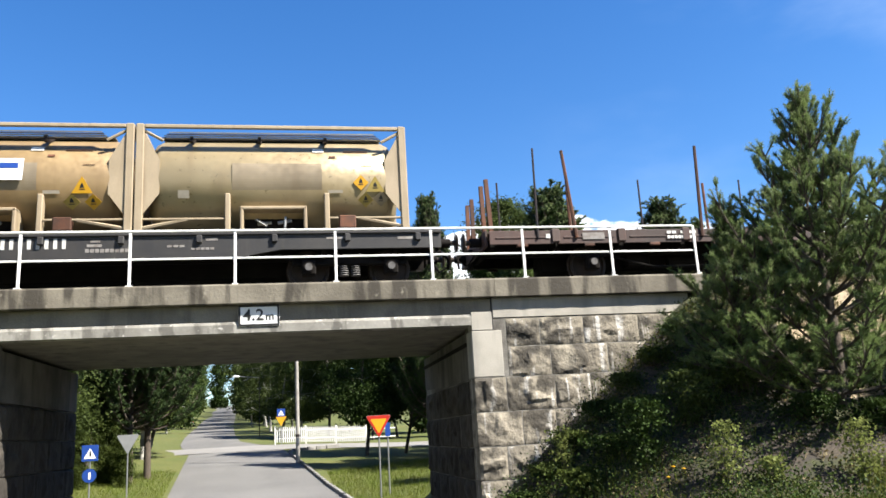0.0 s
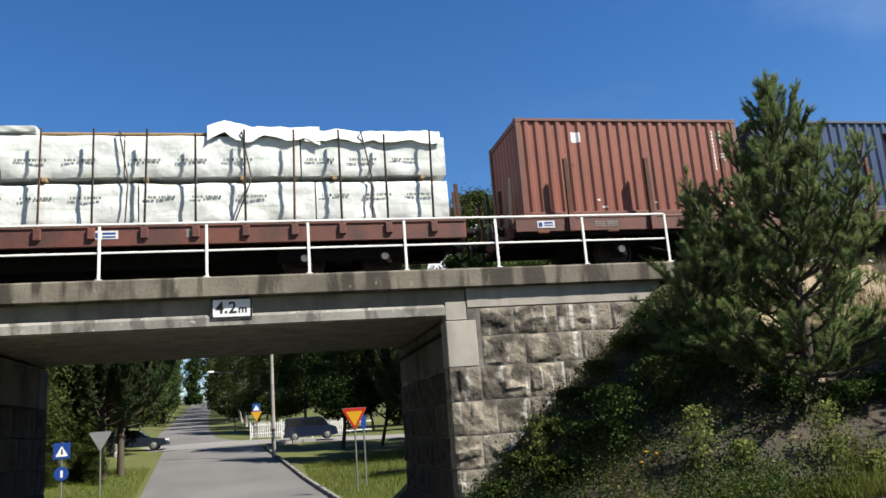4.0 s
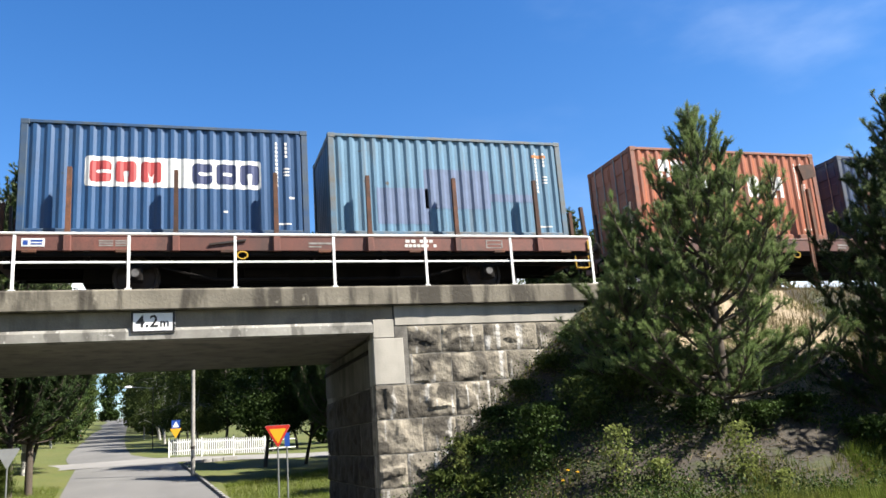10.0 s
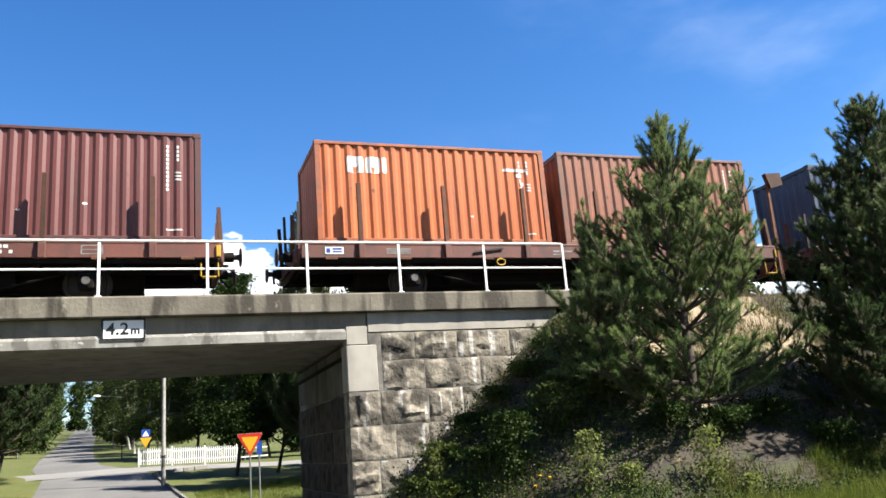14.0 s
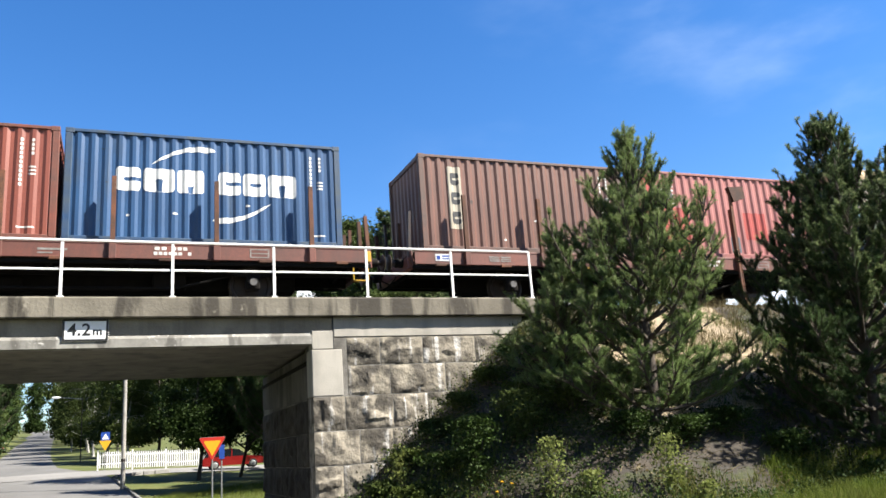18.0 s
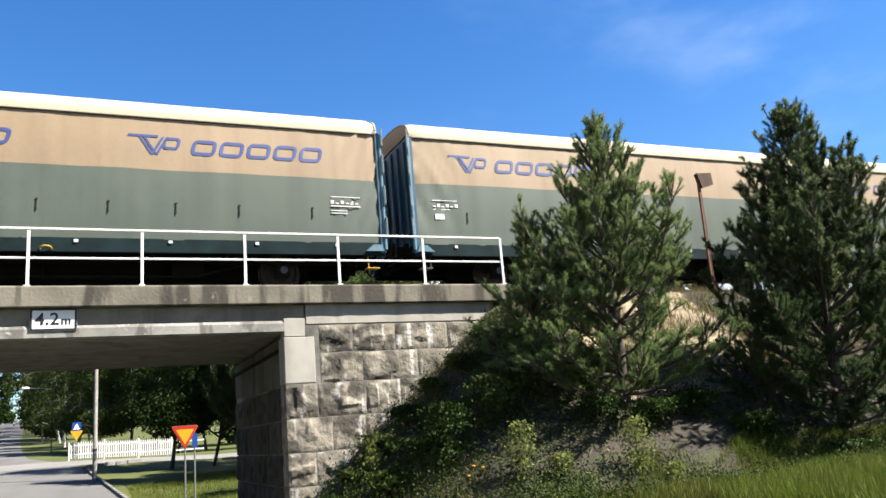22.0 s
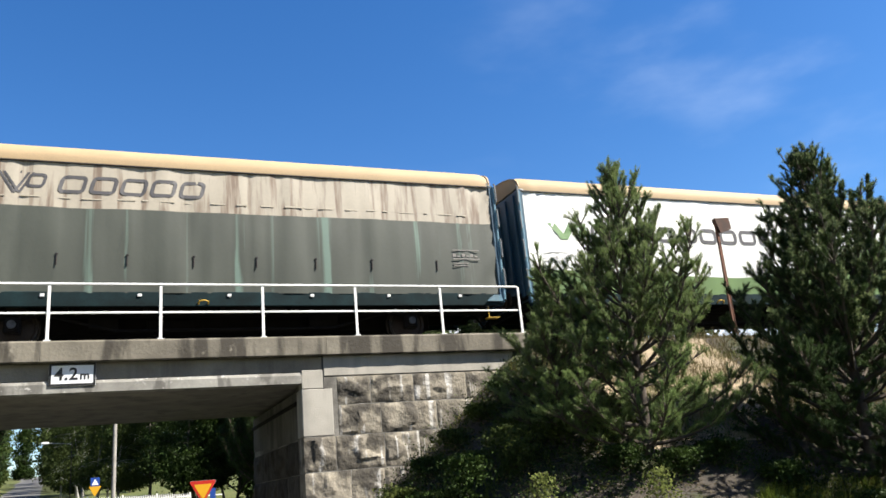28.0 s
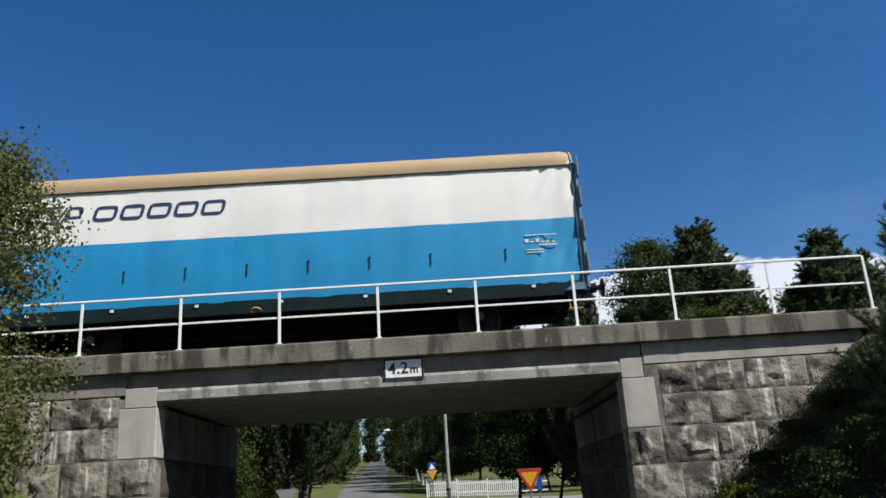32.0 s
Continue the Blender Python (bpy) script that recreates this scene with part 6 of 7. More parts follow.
    rows += [(5.4 + 0.12 * k, 2.0, 0.08, 0.03 + 0.05 * ((k + 1) % 2)) for k in range(6)] + [(5.4, 1.93, 0.72, 0.025), (5.4, 2.16, 0.72, 0.02), (5.4, 1.82, 0.4, 0.02), (5.4, 1.76, 0.4, 0.02)]
    mb = Mesh()
    for x, z, wd, *hh in rows:
        yy = -skin(x + wd / 2, z)
        mb.box(x, x + wd, yy - 0.012, yy - 0.004, z, z + (hh[0] if hh else 0.045))
    part("small_print", mb, M["mark"] if kind != "old" else M["markdim"], w, kind="stuff")
    return on_train(w, 0, 0)


CURTAIN0, PITCH = 193.68, 14.17
for _i, (_k, _l) in enumerate([("old", "dirty curtain-sided wagon, streaked cream over dark green"), *[("beige", "curtain-sided wagon, beige over grey-green canvas")] * 4,
                               ("old", "grimy curtain-sided wagon with torn cream upper canvas"), ("old", "dirty curtain-sided wagon with dark striped lower canvas"),
                               ("white_green", "clean white curtain-sided wagon with a green sweep"), ("brown", "brown and dark green dirty curtain-sided wagon"),
                               ("white_blue", "last curtain-sided wagon, white over bright blue canvas")]):
    _o = curtain_wagon(_k, _i, _l)
    MOVING[-1] = (_o, CURTAIN0 + PITCH * _i, 0)
    _o.matrix_basis = pose(CURTAIN0 + PITCH * _i, TRACK, RAIL)

# ---- signs, poles, fence beyond the bridge
def at_ground(x, y):
    return land(x, y)


def signpost(name, label, x, y, top, group="", r=0.03):
    t = thing(name, label, "road sign", group, (x, y, at_ground(x, y)))
    part("post", Mesh().tube((0, 0.04, -0.2), (0, 0.04, top), r, n=10), M["galv"], t, smooth=40)
    return t


def triangle(s, up=False):
    h = s * 0.866
    pts = [(-s / 2, h / 2), (s / 2, h / 2), (0, -h / 2)]
    if up:
        pts = [(-s / 2, -h / 2), (s / 2, -h / 2), (0, h / 2)]
    out = []
    for i, q in enumerate(pts):
        p, n = pts[i - 1], pts[(i + 1) % 3]
        for o in (p, n):
            out.append((q[0] + (o[0] - q[0]) * 0.06, q[1] + (o[1] - q[1]) * 0.06))
    return out


def plate(parent, name, poly, z, material, y0=-0.012, y1=0.0, label=""):
    ob = part(name, Mesh().prism(poly, y0, y1), material, parent, label)
    ob.matrix_basis = pose(0, 0, z)
    return ob


def signs():
    g = at_ground(2.9, 29)
    t = signpost("yield_sign", "red and yellow give-way triangle on a steel post", 2.95, 29, 3.08 - g)
    z = 3.17 - g - 0.39
    plate(t, "back_plate", triangle(0.92), z, M["signback"], 0.0, 0.012)
    plate(t, "red_border", triangle(0.90), z, M["red"], -0.006, 0.0)
    plate(t, "yellow_field", triangle(0.60), z + 0.015, M["yellow"], -0.010, -0.006)
    t = signpost("crossing_sign", "blue sign post beside the give-way sign", 3.42, 30.4, 2.1)
    plate(t, "plate", [(-0.09, -0.25), (0.10, -0.25), (0.10, 0.25), (-0.09, 0.25)], 2.68 - at_ground(3.42, 30.4), M["blue"])
    # pedestrian crossing and cycle signs on the far side of the opening
    t = signpost("crossing_sign", "blue square pedestrian crossing sign over a round blue sign", -7.75, 33.5, 2.78 - at_ground(-7.75, 33.5))
    gz = at_ground(-7.75, 33.5)
    plate(t, "square_plate", [(-0.3, -0.3), (0.3, -0.3), (0.3, 0.3), (-0.3, 0.3)], 2.46 - gz, M["blue"])
    plate(t, "white_triangle", triangle(0.46, True), 2.45 - gz, M["signwhite"], -0.018, -0.013)
    plate(t, "symbol", [(-0.02, -0.12), (0.05, -0.12), (0.03, 0.08), (-0.02, 0.08)], 2.45 - gz, M["black"], -0.022, -0.019)
    plate(t, "round_plate", [(0.26 * math.cos(2 * math.pi * k / 20), 0.26 * math.sin(2 * math.pi * k / 20)) for k in range(20)], 1.62 - gz, M["blue"])
    plate(t, "symbol", [(-0.03, -0.14), (0.05, -0.14), (0.05, 0.12), (-0.03, 0.12)], 1.62 - gz, M["signwhite"], -0.018, -0.013)
    gz = at_ground(-6.67, 35)
    t = signpost("yield_sign", "grey back of a give-way triangle on a post", -6.67, 35, 3.09 - gz)
    plate(t, "back_plate", triangle(0.9), 2.71 - gz, M["signback"], -0.012, 0.0)
    gz = at_ground(-7.64, 45)
    t = signpost("street_sign", "small grey rectangular sign seen from behind", -7.64, 45, 3.02 - gz)
    plate(t, "plate", [(-0.32, -0.2), (0.32, -0.2), (0.32, 0.2), (-0.32, 0.2)], 2.84 - gz, M["signback"])
    gz = at_ground(-1.05, 68)
    t = signpost("crossing_sign", "blue crossing sign over a yellow triangle beyond the street", -1.05, 68, 2.9)
    plate(t, "plate", [(-0.32, -0.32), (0.32, -0.32), (0.32, 0.32), (-0.32, 0.32)], 2.55, M["blue"])
    plate(t, "white_triangle", triangle(0.5, True), 2.55, M["signwhite"], -0.018, -0.013)
    plate(t, "yellow_triangle", triangle(0.9), 1.85, M["yellow"])
    # poles
    p = thing("utility_pole", "tall weathered grey wooden pole by the kerb", "pole", at=(0.18, 48.5, at_ground(0.18, 48.5)))
    part("pole", Mesh().tube((0, 0, -0.3), (0.02, 0, 9.5), 0.125, 0.095, n=14), mat("grey_wood", (0.46, 0.44, 0.40), (0.34, 0.325, 0.295), 3, 0.9, bump=0.4, bscale=40, streak=(0.22, 0.21, 0.19), sscale=(8, 8, 0.4)), p, smooth=50)
    part("collar", Mesh().tube((0, 0, 1.5), (0, 0, 1.65), 0.130, n=14), M["darkstake"], p)
    part("cable_box", Mesh().box(-0.09, 0.09, -0.22, -0.11, 1.1, 1.45, 0.015), M["galv"], p)
    l = thing("street_lamp", "street lamp with a pale head on an arm", "street lamp", at=(-3.5, 86, at_ground(-3.5, 86)))
    part("pole", Mesh().tube((0, 0, -0.2), (0, 0, 6.2), 0.05, 0.035, n=10), M["darkstake"], l, smooth=40)
    part("arm", Mesh().tube((0, 0, 6.0), (-2.1, 0, 6.2), 0.03, n=8), M["galv"], l)
    part("lamp_head", Mesh().lathe([(-0.1, 0.03), (0.0, 0.11), (0.35, 0.13), (0.6, 0.06)], 12, "x", (-2.6, 0, 6.2)), M["signwhite"], l, smooth=50)
    # white picket fence
    f = thing("picket_fence", "white wooden picket fence round a garden", "fence", kind="structure")
    pk = Mesh().prism([(-0.042, 0), (0.042, 0), (0.042, 1.18), (0, 1.28), (-0.042, 1.18)], -0.012, 0.012).data("picket", M["white"])
    x = -1.55
    k = 0
    while x < 5.9:
        gz = at_ground(x, 68.2) + 0.15
        ob = part("picket", pk, None, f)
        ob.matrix_basis = pose(x, 68.2, gz)
        if k % 15 == 0:
            part("post", Mesh().box(x - 0.06, x + 0.06, 68.22, 68.34, gz - 0.3, gz + 1.36, 0.01), M["white"], f)
        if k % 15 == 0:
            g2 = at_ground(x + 2.4, 68.2) + 0.12
            for dz in (0.25, 0.92):
                part("rail", Mesh().box(x, x + 2.475, 68.215, 68.25, gz + dz, gz + dz + 0.09, 0.006), M["white"], f)
        x += 0.165
        k += 1
    # old rusty track-side post with a small box
    r = thing("trackside_post", "leaning rusty steel post with a small rusty box", "post", at=(15.55, 16.35, 5.2))
    part("post", Mesh().box(-0.035, 0.035, -0.03, 0.03, -0.3, 3.6, 0.008).tube((0.09, 0, -0.3), (0.05, 0, 3.2), 0.02, n=6), M["rust"], r)
    part("sign_box", Mesh().prism([(0.05, 3.15), (0.46, 3.28), (0.42, 3.62), (-0.08, 3.56)], -0.09, 0.05), M["rust"], r, "rusty sheet-metal box")
    r.matrix_basis = pose(15.5, 16.35, 5.2, 0, 1.2, 0)


signs()


# ---- cars on the side street and one parked up the road
GLASS = mat("car_glass", (0.015, 0.02, 0.024), (0.012, 0.016, 0.02), 3, 0.12, bump=0, fine=0.05, spec=0.7)
TYRE = mat("tyre_rubber", (0.02, 0.02, 0.02), None, 5, 0.85)


def car(label, paint, profile, length, height, width=1.72, at=(0, 0, 0)):
    """profile: side outline as (along, up) in 0..1 fractions."""
    c = thing("car", label, "car", at=at)
    m = mat("car_paint_" + str(len(bpy.data.materials)), paint, tuple(v * 0.9 for v in paint), 2, 0.3, bump=0, fine=0.04, coat=0.6)
    body = [(u * length - length / 2, v * height) for u, v in profile["body"]]
    cabin = [(u * length - length / 2, v * height) for u, v in profile["cabin"]]
    part("body", Mesh().prism(body, -width / 2, width / 2), m, c)
    cx = sum(q[0] for q in cabin) / len(cabin)
    part("roof", Mesh().prism([(cx + (a - cx) * 0.8, b + 0.012) for a, b in cabin if b > height * 0.85] + [(cx + (a - cx) * 0.8, b - 0.05) for a, b in cabin[::-1] if b > height * 0.85], -width / 2 + 0.1, width / 2 - 0.1), m, c)
    part("cabin_glass", Mesh().prism(cabin, -width / 2 + (0.07 if height < 1.6 else -0.006), width / 2 - (0.07 if height < 1.6 else -0.006)), GLASS, c, "dark windows")
    for u in profile["pillars"]:
        x = u * length - length / 2
        part("pillar", Mesh().box(x - 0.04, x + 0.04, -width / 2 + (0.055 if height < 1.6 else -0.012), width / 2 - (0.055 if height < 1.6 else -0.012), height * 0.55, height * 0.97), m, c)
    for u in (0.19, 0.80):
        for y in (-width / 2 + 0.08, width / 2 - 0.08):
            wh = part("wheel", Mesh().lathe([(-0.09, 0.0), (-0.1, 0.25), (-0.09, 0.31), (0.09, 0.31), (0.1, 0.25), (0.09, 0)], 20, "y"), TYRE, c, smooth=40)
            wh.matrix_basis = pose(u * length - length / 2, y, 0.31)
            part("rim", Mesh().lathe([(-0.105, 0.0), (-0.11, 0.19), (-0.1, 0.205), (0.1, 0.205), (0.11, 0.19), (0.105, 0.0)], 16, "y"), M["galv"], wh, smooth=40)
    part("headlight", Mesh().box(length / 2 - 0.12, length / 2 + 0.005, -width / 2 + 0.05, -width / 2 + 0.35, height * 0.42, height * 0.5, 0.02).box(length / 2 - 0.12, length / 2 + 0.005, width / 2 - 0.35, width / 2 - 0.05, height * 0.42, height * 0.5, 0.02), M["signwhite"], c)
    part("tail_light", Mesh().box(-length / 2 - 0.005, -length / 2 + 0.1, -width / 2 + 0.02, -width / 2 + 0.2, height * 0.4, height * 0.55, 0.02).box(-length / 2 - 0.005, -length / 2 + 0.1, width / 2 - 0.2, width / 2 - 0.02, height * 0.4, height * 0.55, 0.02), M["red"], c)
    part("bumper", Mesh().box(length / 2 - 0.06, length / 2 + 0.05, -width / 2 + 0.03, width / 2 - 0.03, 0.28, 0.48, 0.03).box(-length / 2 - 0.05, -length / 2 + 0.06, -width / 2 + 0.03, width / 2 - 0.03, 0.28, 0.48, 0.03), M["darkstake"], c)
    return c


VAN = dict(body=[(0, 0.16), (0.01, 0.55), (0.02, 0.96), (0.06, 1.0), (0.66, 1.0), (0.74, 0.94), (0.84, 0.62), (0.98, 0.50), (1.0, 0.22), (0.97, 0.15)], cabin=[(0.04, 0.60), (0.05, 0.92), (0.72, 0.92), (0.82, 0.62)], pillars=(0.09, 0.33, 0.57))
ESTATE = dict(body=[(0, 0.2), (0.0, 0.55), (0.03, 0.62), (0.7, 0.62), (0.97, 0.52), (1.0, 0.3), (0.97, 0.18), (0.03, 0.18)], cabin=[(0.02, 0.60), (0.07, 0.95), (0.12, 1.0), (0.50, 1.0), (0.58, 0.95), (0.72, 0.61)], pillars=(0.1, 0.27, 0.46))
CARS = [(car("dark blue van driving along the side street", (0.012, 0.022, 0.06), VAN, 3.95, 1.68), 3.2, -4.85, 9.8), (car("dark blue-grey estate car on the side street", (0.02, 0.03, 0.05), ESTATE, 4.5, 1.45), 5.5, 3.2, 8.5),
        (car("red estate car driving along the side street", (0.28, 0.012, 0.012), ESTATE, 4.5, 1.42), 16.5, -6.1, 9.3), (car("silver estate car driving along the side street", (0.42, 0.44, 0.46), ESTATE, 4.5, 1.45), 20.0, -1.3, 8.2)]
car("small white car parked beside the road", (0.72, 0.73, 0.74), ESTATE, 4.2, 1.45, at=(-16.2, 132, land(-16.2, 132) + 0.02)).matrix_basis = pose(-16.2, 132, land(-16.2, 132) - 0.1, 0, 0, 97)


# ---- plants
def leaf_mat(name, a, b, trans=0.3, rough=0.6, scale=1.2):
    return mat(name, a, b, scale, rough, bump=0, bscale=9, fine=0.3, spec=0.08, trans=trans)


NEEDLE = leaf_mat("pine_needles", (0.29, 0.39, 0.135), (0.15, 0.225, 0.075), 0.40)
NEEDLE2 = leaf_mat("dark_pine_needles", (0.105, 0.165, 0.056), (0.040, 0.070, 0.026), 0.30)
SHOOT = leaf_mat("pale_new_shoots", (0.40, 0.47, 0.22), (0.29, 0.36, 0.16), 0.45)
LEAF = leaf_mat("birch_leaves", (0.112, 0.150, 0.040), (0.058, 0.086, 0.023), 0.42)
LEAFD = leaf_mat("dark_leaves", (0.056, 0.096, 0.020), (0.022, 0.044, 0.010), 0.24)
OLIVE = leaf_mat("olive_leaves", (0.100, 0.132, 0.026), (0.046, 0.068, 0.014), 0.28)
LEAFY = leaf_mat("sapling_leaves", (0.30, 0.34, 0.10), (0.20, 0.25, 0.065), 0.45)
BLADE = leaf_mat("grass_blades", (0.14, 0.20, 0.024), (0.185, 0.205, 0.045))
DRY = leaf_mat("dry_grass", (0.27, 0.22, 0.11), (0.20, 0.17, 0.08))
BARK = mat("pine_bark", (0.12, 0.092, 0.068), (0.085, 0.066, 0.05), 6, 0.95, bump=0.8, bscale=30)
BIRCH = mat("birch_bark", (0.52, 0.50, 0.46), (0.40, 0.385, 0.35), 4, 0.8, bump=0.2, spot=(0.06, 0.055, 0.05), spotlim=(0.60, 0.64), spotscale=5)
GREYBARK = mat("grey_bark", (0.11, 0.095, 0.08), (0.075, 0.065, 0.055), 6, 0.95, bump=0.7)


def blades(pos, direction, length, width, rng):
    """One thin triangle per row of pos, along direction; arrays to vertices and faces."""
    n = len(pos)
    side = np.cross(direction, rng.normal(size=(n, 3)))
    side /= np.linalg.norm(side, axis=1, keepdims=True) + 1e-9
    v = np.empty((n, 3, 3))
    v[:, 0] = pos - side * width[:, None] / 2
    v[:, 1] = pos + side * width[:, None] / 2
    v[:, 2] = pos + direction * length[:, None]
    return v.reshape(-1, 3)


def leaves(pos, size, rng, up=0.3, corners=4):
    """One four-cornered leaf per row of pos."""
    n = len(pos)
    a = rng.normal(size=(n, 3)) + (0, 0, -up)
    a /= np.linalg.norm(a, axis=1, keepdims=True)
    b = np.cross(a, rng.normal(size=(n, 3)))
    b /= np.linalg.norm(b, axis=1, keepdims=True) + 1e-9
    s = size[:, None]
    if corners == 3:
        return np.stack([pos, pos + a * s + b * s * 0.38, pos + a * s - b * s * 0.38], 1).reshape(-1, 3)
    v = np.empty((n, 4, 3))
    v[:, 0], v[:, 1], v[:, 2], v[:, 3] = pos, pos + a * s * 0.5 + b * s * 0.33, pos + a * s, pos + a * s * 0.5 - b * s * 0.33
    return v.reshape(-1, 3)


def cloud_mesh(name, verts, corners, material):
    me = bpy.data.meshes.new(name)
    n = len(verts) // corners
    me.vertices.add(len(verts))
    me.vertices.foreach_set("co", np.asarray(verts, np.float32).ravel())
    me.loops.add(n * corners)
    me.loops.foreach_set("vertex_index", np.arange(n * corners, dtype=np.int32))
    me.polygons.add(n)
    me.polygons.foreach_set("loop_start", np.arange(0, n * corners, corners, dtype=np.int32))
    me.materials.append(material)
    me.update(calc_edges=True)
    return me


def pine(x, y, h, radius, seed, label, needles, low=0.08, lean=0.0, per=26, wide=0.0068, tip=1.05):
    """A young pine: whorls of upturned limbs, side twigs, bottle-brush shoots of needles."""
    rng, rnd = np.random.default_rng(seed), random.Random(seed)
    t = thing("pine_tree", label, "tree", "pines on the bank" if y < 20 else "tall pines beyond the railway", (x, y, land(x, y) - 0.1))
    trunk, limbs = Mesh(), Mesh()
    pts = [Vector((lean * f * h + 0.05 * noise.noise((f * 3, seed, 0)), 0.05 * noise.noise((f * 3, seed, 5)), f * h)) for f in np.linspace(0, 1, 15)]
    r0 = 0.02 * h if h < 9 else 0.011 * h
    for k in range(14):
        trunk.tube(pts[k], pts[k + 1], r0 * (1 - k / 14.5), r0 * (1 - (k + 1) / 14.5), n=8, caps=False)
    shoots = []

    def twig(p, d, ln, depth):
        q = p + d * ln
        limbs.tube(p, q, 0.010 if depth else 0.016, 0.006, n=4, caps=False)
        m = max(2, int(ln / 0.075))
        for i in range(m):
            f = (i + 0.6) / m
            if depth or f > 0.3:
                shoots.append((p + (q - p) * f, d, 0.0))
        shoots.append((q, d, 1.0))
        if depth < 1:
            for i in range(int(ln / 0.13)):
                f = rnd.uniform(0.25, 1.0)
                e = (d + Vector((rnd.gauss(0, 0.6), rnd.gauss(0, 0.6), rnd.gauss(0.42, 0.3)))).normalized()
                twig(p + (q - p) * f, e, ln * rnd.uniform(0.25, 0.5) * (1.25 - f), depth + 1)

    z = low * h
    while z < h * 0.985:
        f = z / h
        n = rnd.choice((6, 7, 7, 8))
        reach = radius * min(1.0, (f + 0.12) / 0.25) ** 0.5 * min(1.0, (1.03 - f) / 0.78) ** tip * rnd.uniform(0.72, 1.12)
        reach = max(reach, 0.36)
        a0 = rnd.uniform(0, 6.28)
        k = min(13, int(f * 14))
        base = pts[k].lerp(pts[k + 1], f * 14 - k)
        for i in range(n):
            a = a0 + 6.283 * i / n + rnd.uniform(-0.3, 0.3)
            up = 0.02 + 2.1 * f ** 1.6 + rnd.uniform(-0.12, 0.15)
            d = Vector((math.cos(a), math.sin(a), up)).normalized()
            ln = reach * rnd.uniform(0.6, 1.15)
            p = base.copy()
            segs = max(2, int(ln / 0.26))
            for s in range(segs):
                q = p + d * (ln / segs)
                r = 0.020 * (ln / 1.6 + 0.3) * (1 - s / segs)
                limbs.tube(p, q, r + 0.005, r * 0.8 + 0.004, n=5, caps=False)
                if s >= segs * 0.2 or ln < 0.7:
                    for j in range(4 if f < 0.5 else 3 if f < 0.75 else 2):
                        e = (d * 1.0 + Vector((rnd.gauss(0, 0.75), rnd.gauss(0, 0.75), rnd.gauss(0.28, 0.22) + 0.5 * f))).normalized()
                        twig(p.lerp(q, rnd.random()), e, rnd.uniform(0.22, 0.52) * (0.5 + 0.45 * min(1, ln)), 0)
                p = q
                d = (d + Vector((0, 0, 0.10 + 0.12 * f))).normalized()
            twig(p, d, 0.24, 0)
        z += rnd.uniform(0.26, 0.36) * (1.05 - 0.25 * f)
    twig(pts[-1], Vector((0, 0, 1)), 0.35, 0)
    part("trunk", trunk, BARK, t, smooth=60)
    part("branch", limbs, BARK, t, kind="stuff")
    P = np.array([s[0][:] for s in shoots])
    D = np.array([s[1][:] for s in shoots])
    tip = np.array([s[2] for s in shoots])
    pos = np.repeat(P, per, 0) + np.repeat(D, per, 0) * rng.uniform(-0.06, 0.07, (len(P) * per, 1))
    dr = np.repeat(D, per, 0) * 0.55 + rng.normal(size=(len(pos), 3)) * 0.52
    dr /= np.linalg.norm(dr, axis=1, keepdims=True)
    ln = rng.uniform(0.045, 0.095, len(pos)) * (1.0 if h < 9 else 1.3)
    new_growth = np.repeat((tip > 0) & (P[:, 2] > h * 0.4) & (rng.random(len(P)) < 0.6), per)
    for nm, sel, m in (("foliage", ~new_growth, needles), ("new_growth", new_growth, SHOOT)):
        part(nm, cloud_mesh(nm, blades(pos[sel], dr[sel], ln[sel], np.full(sel.sum(), wide), rng), 3, m), None, t, kind="stuff")
    return t


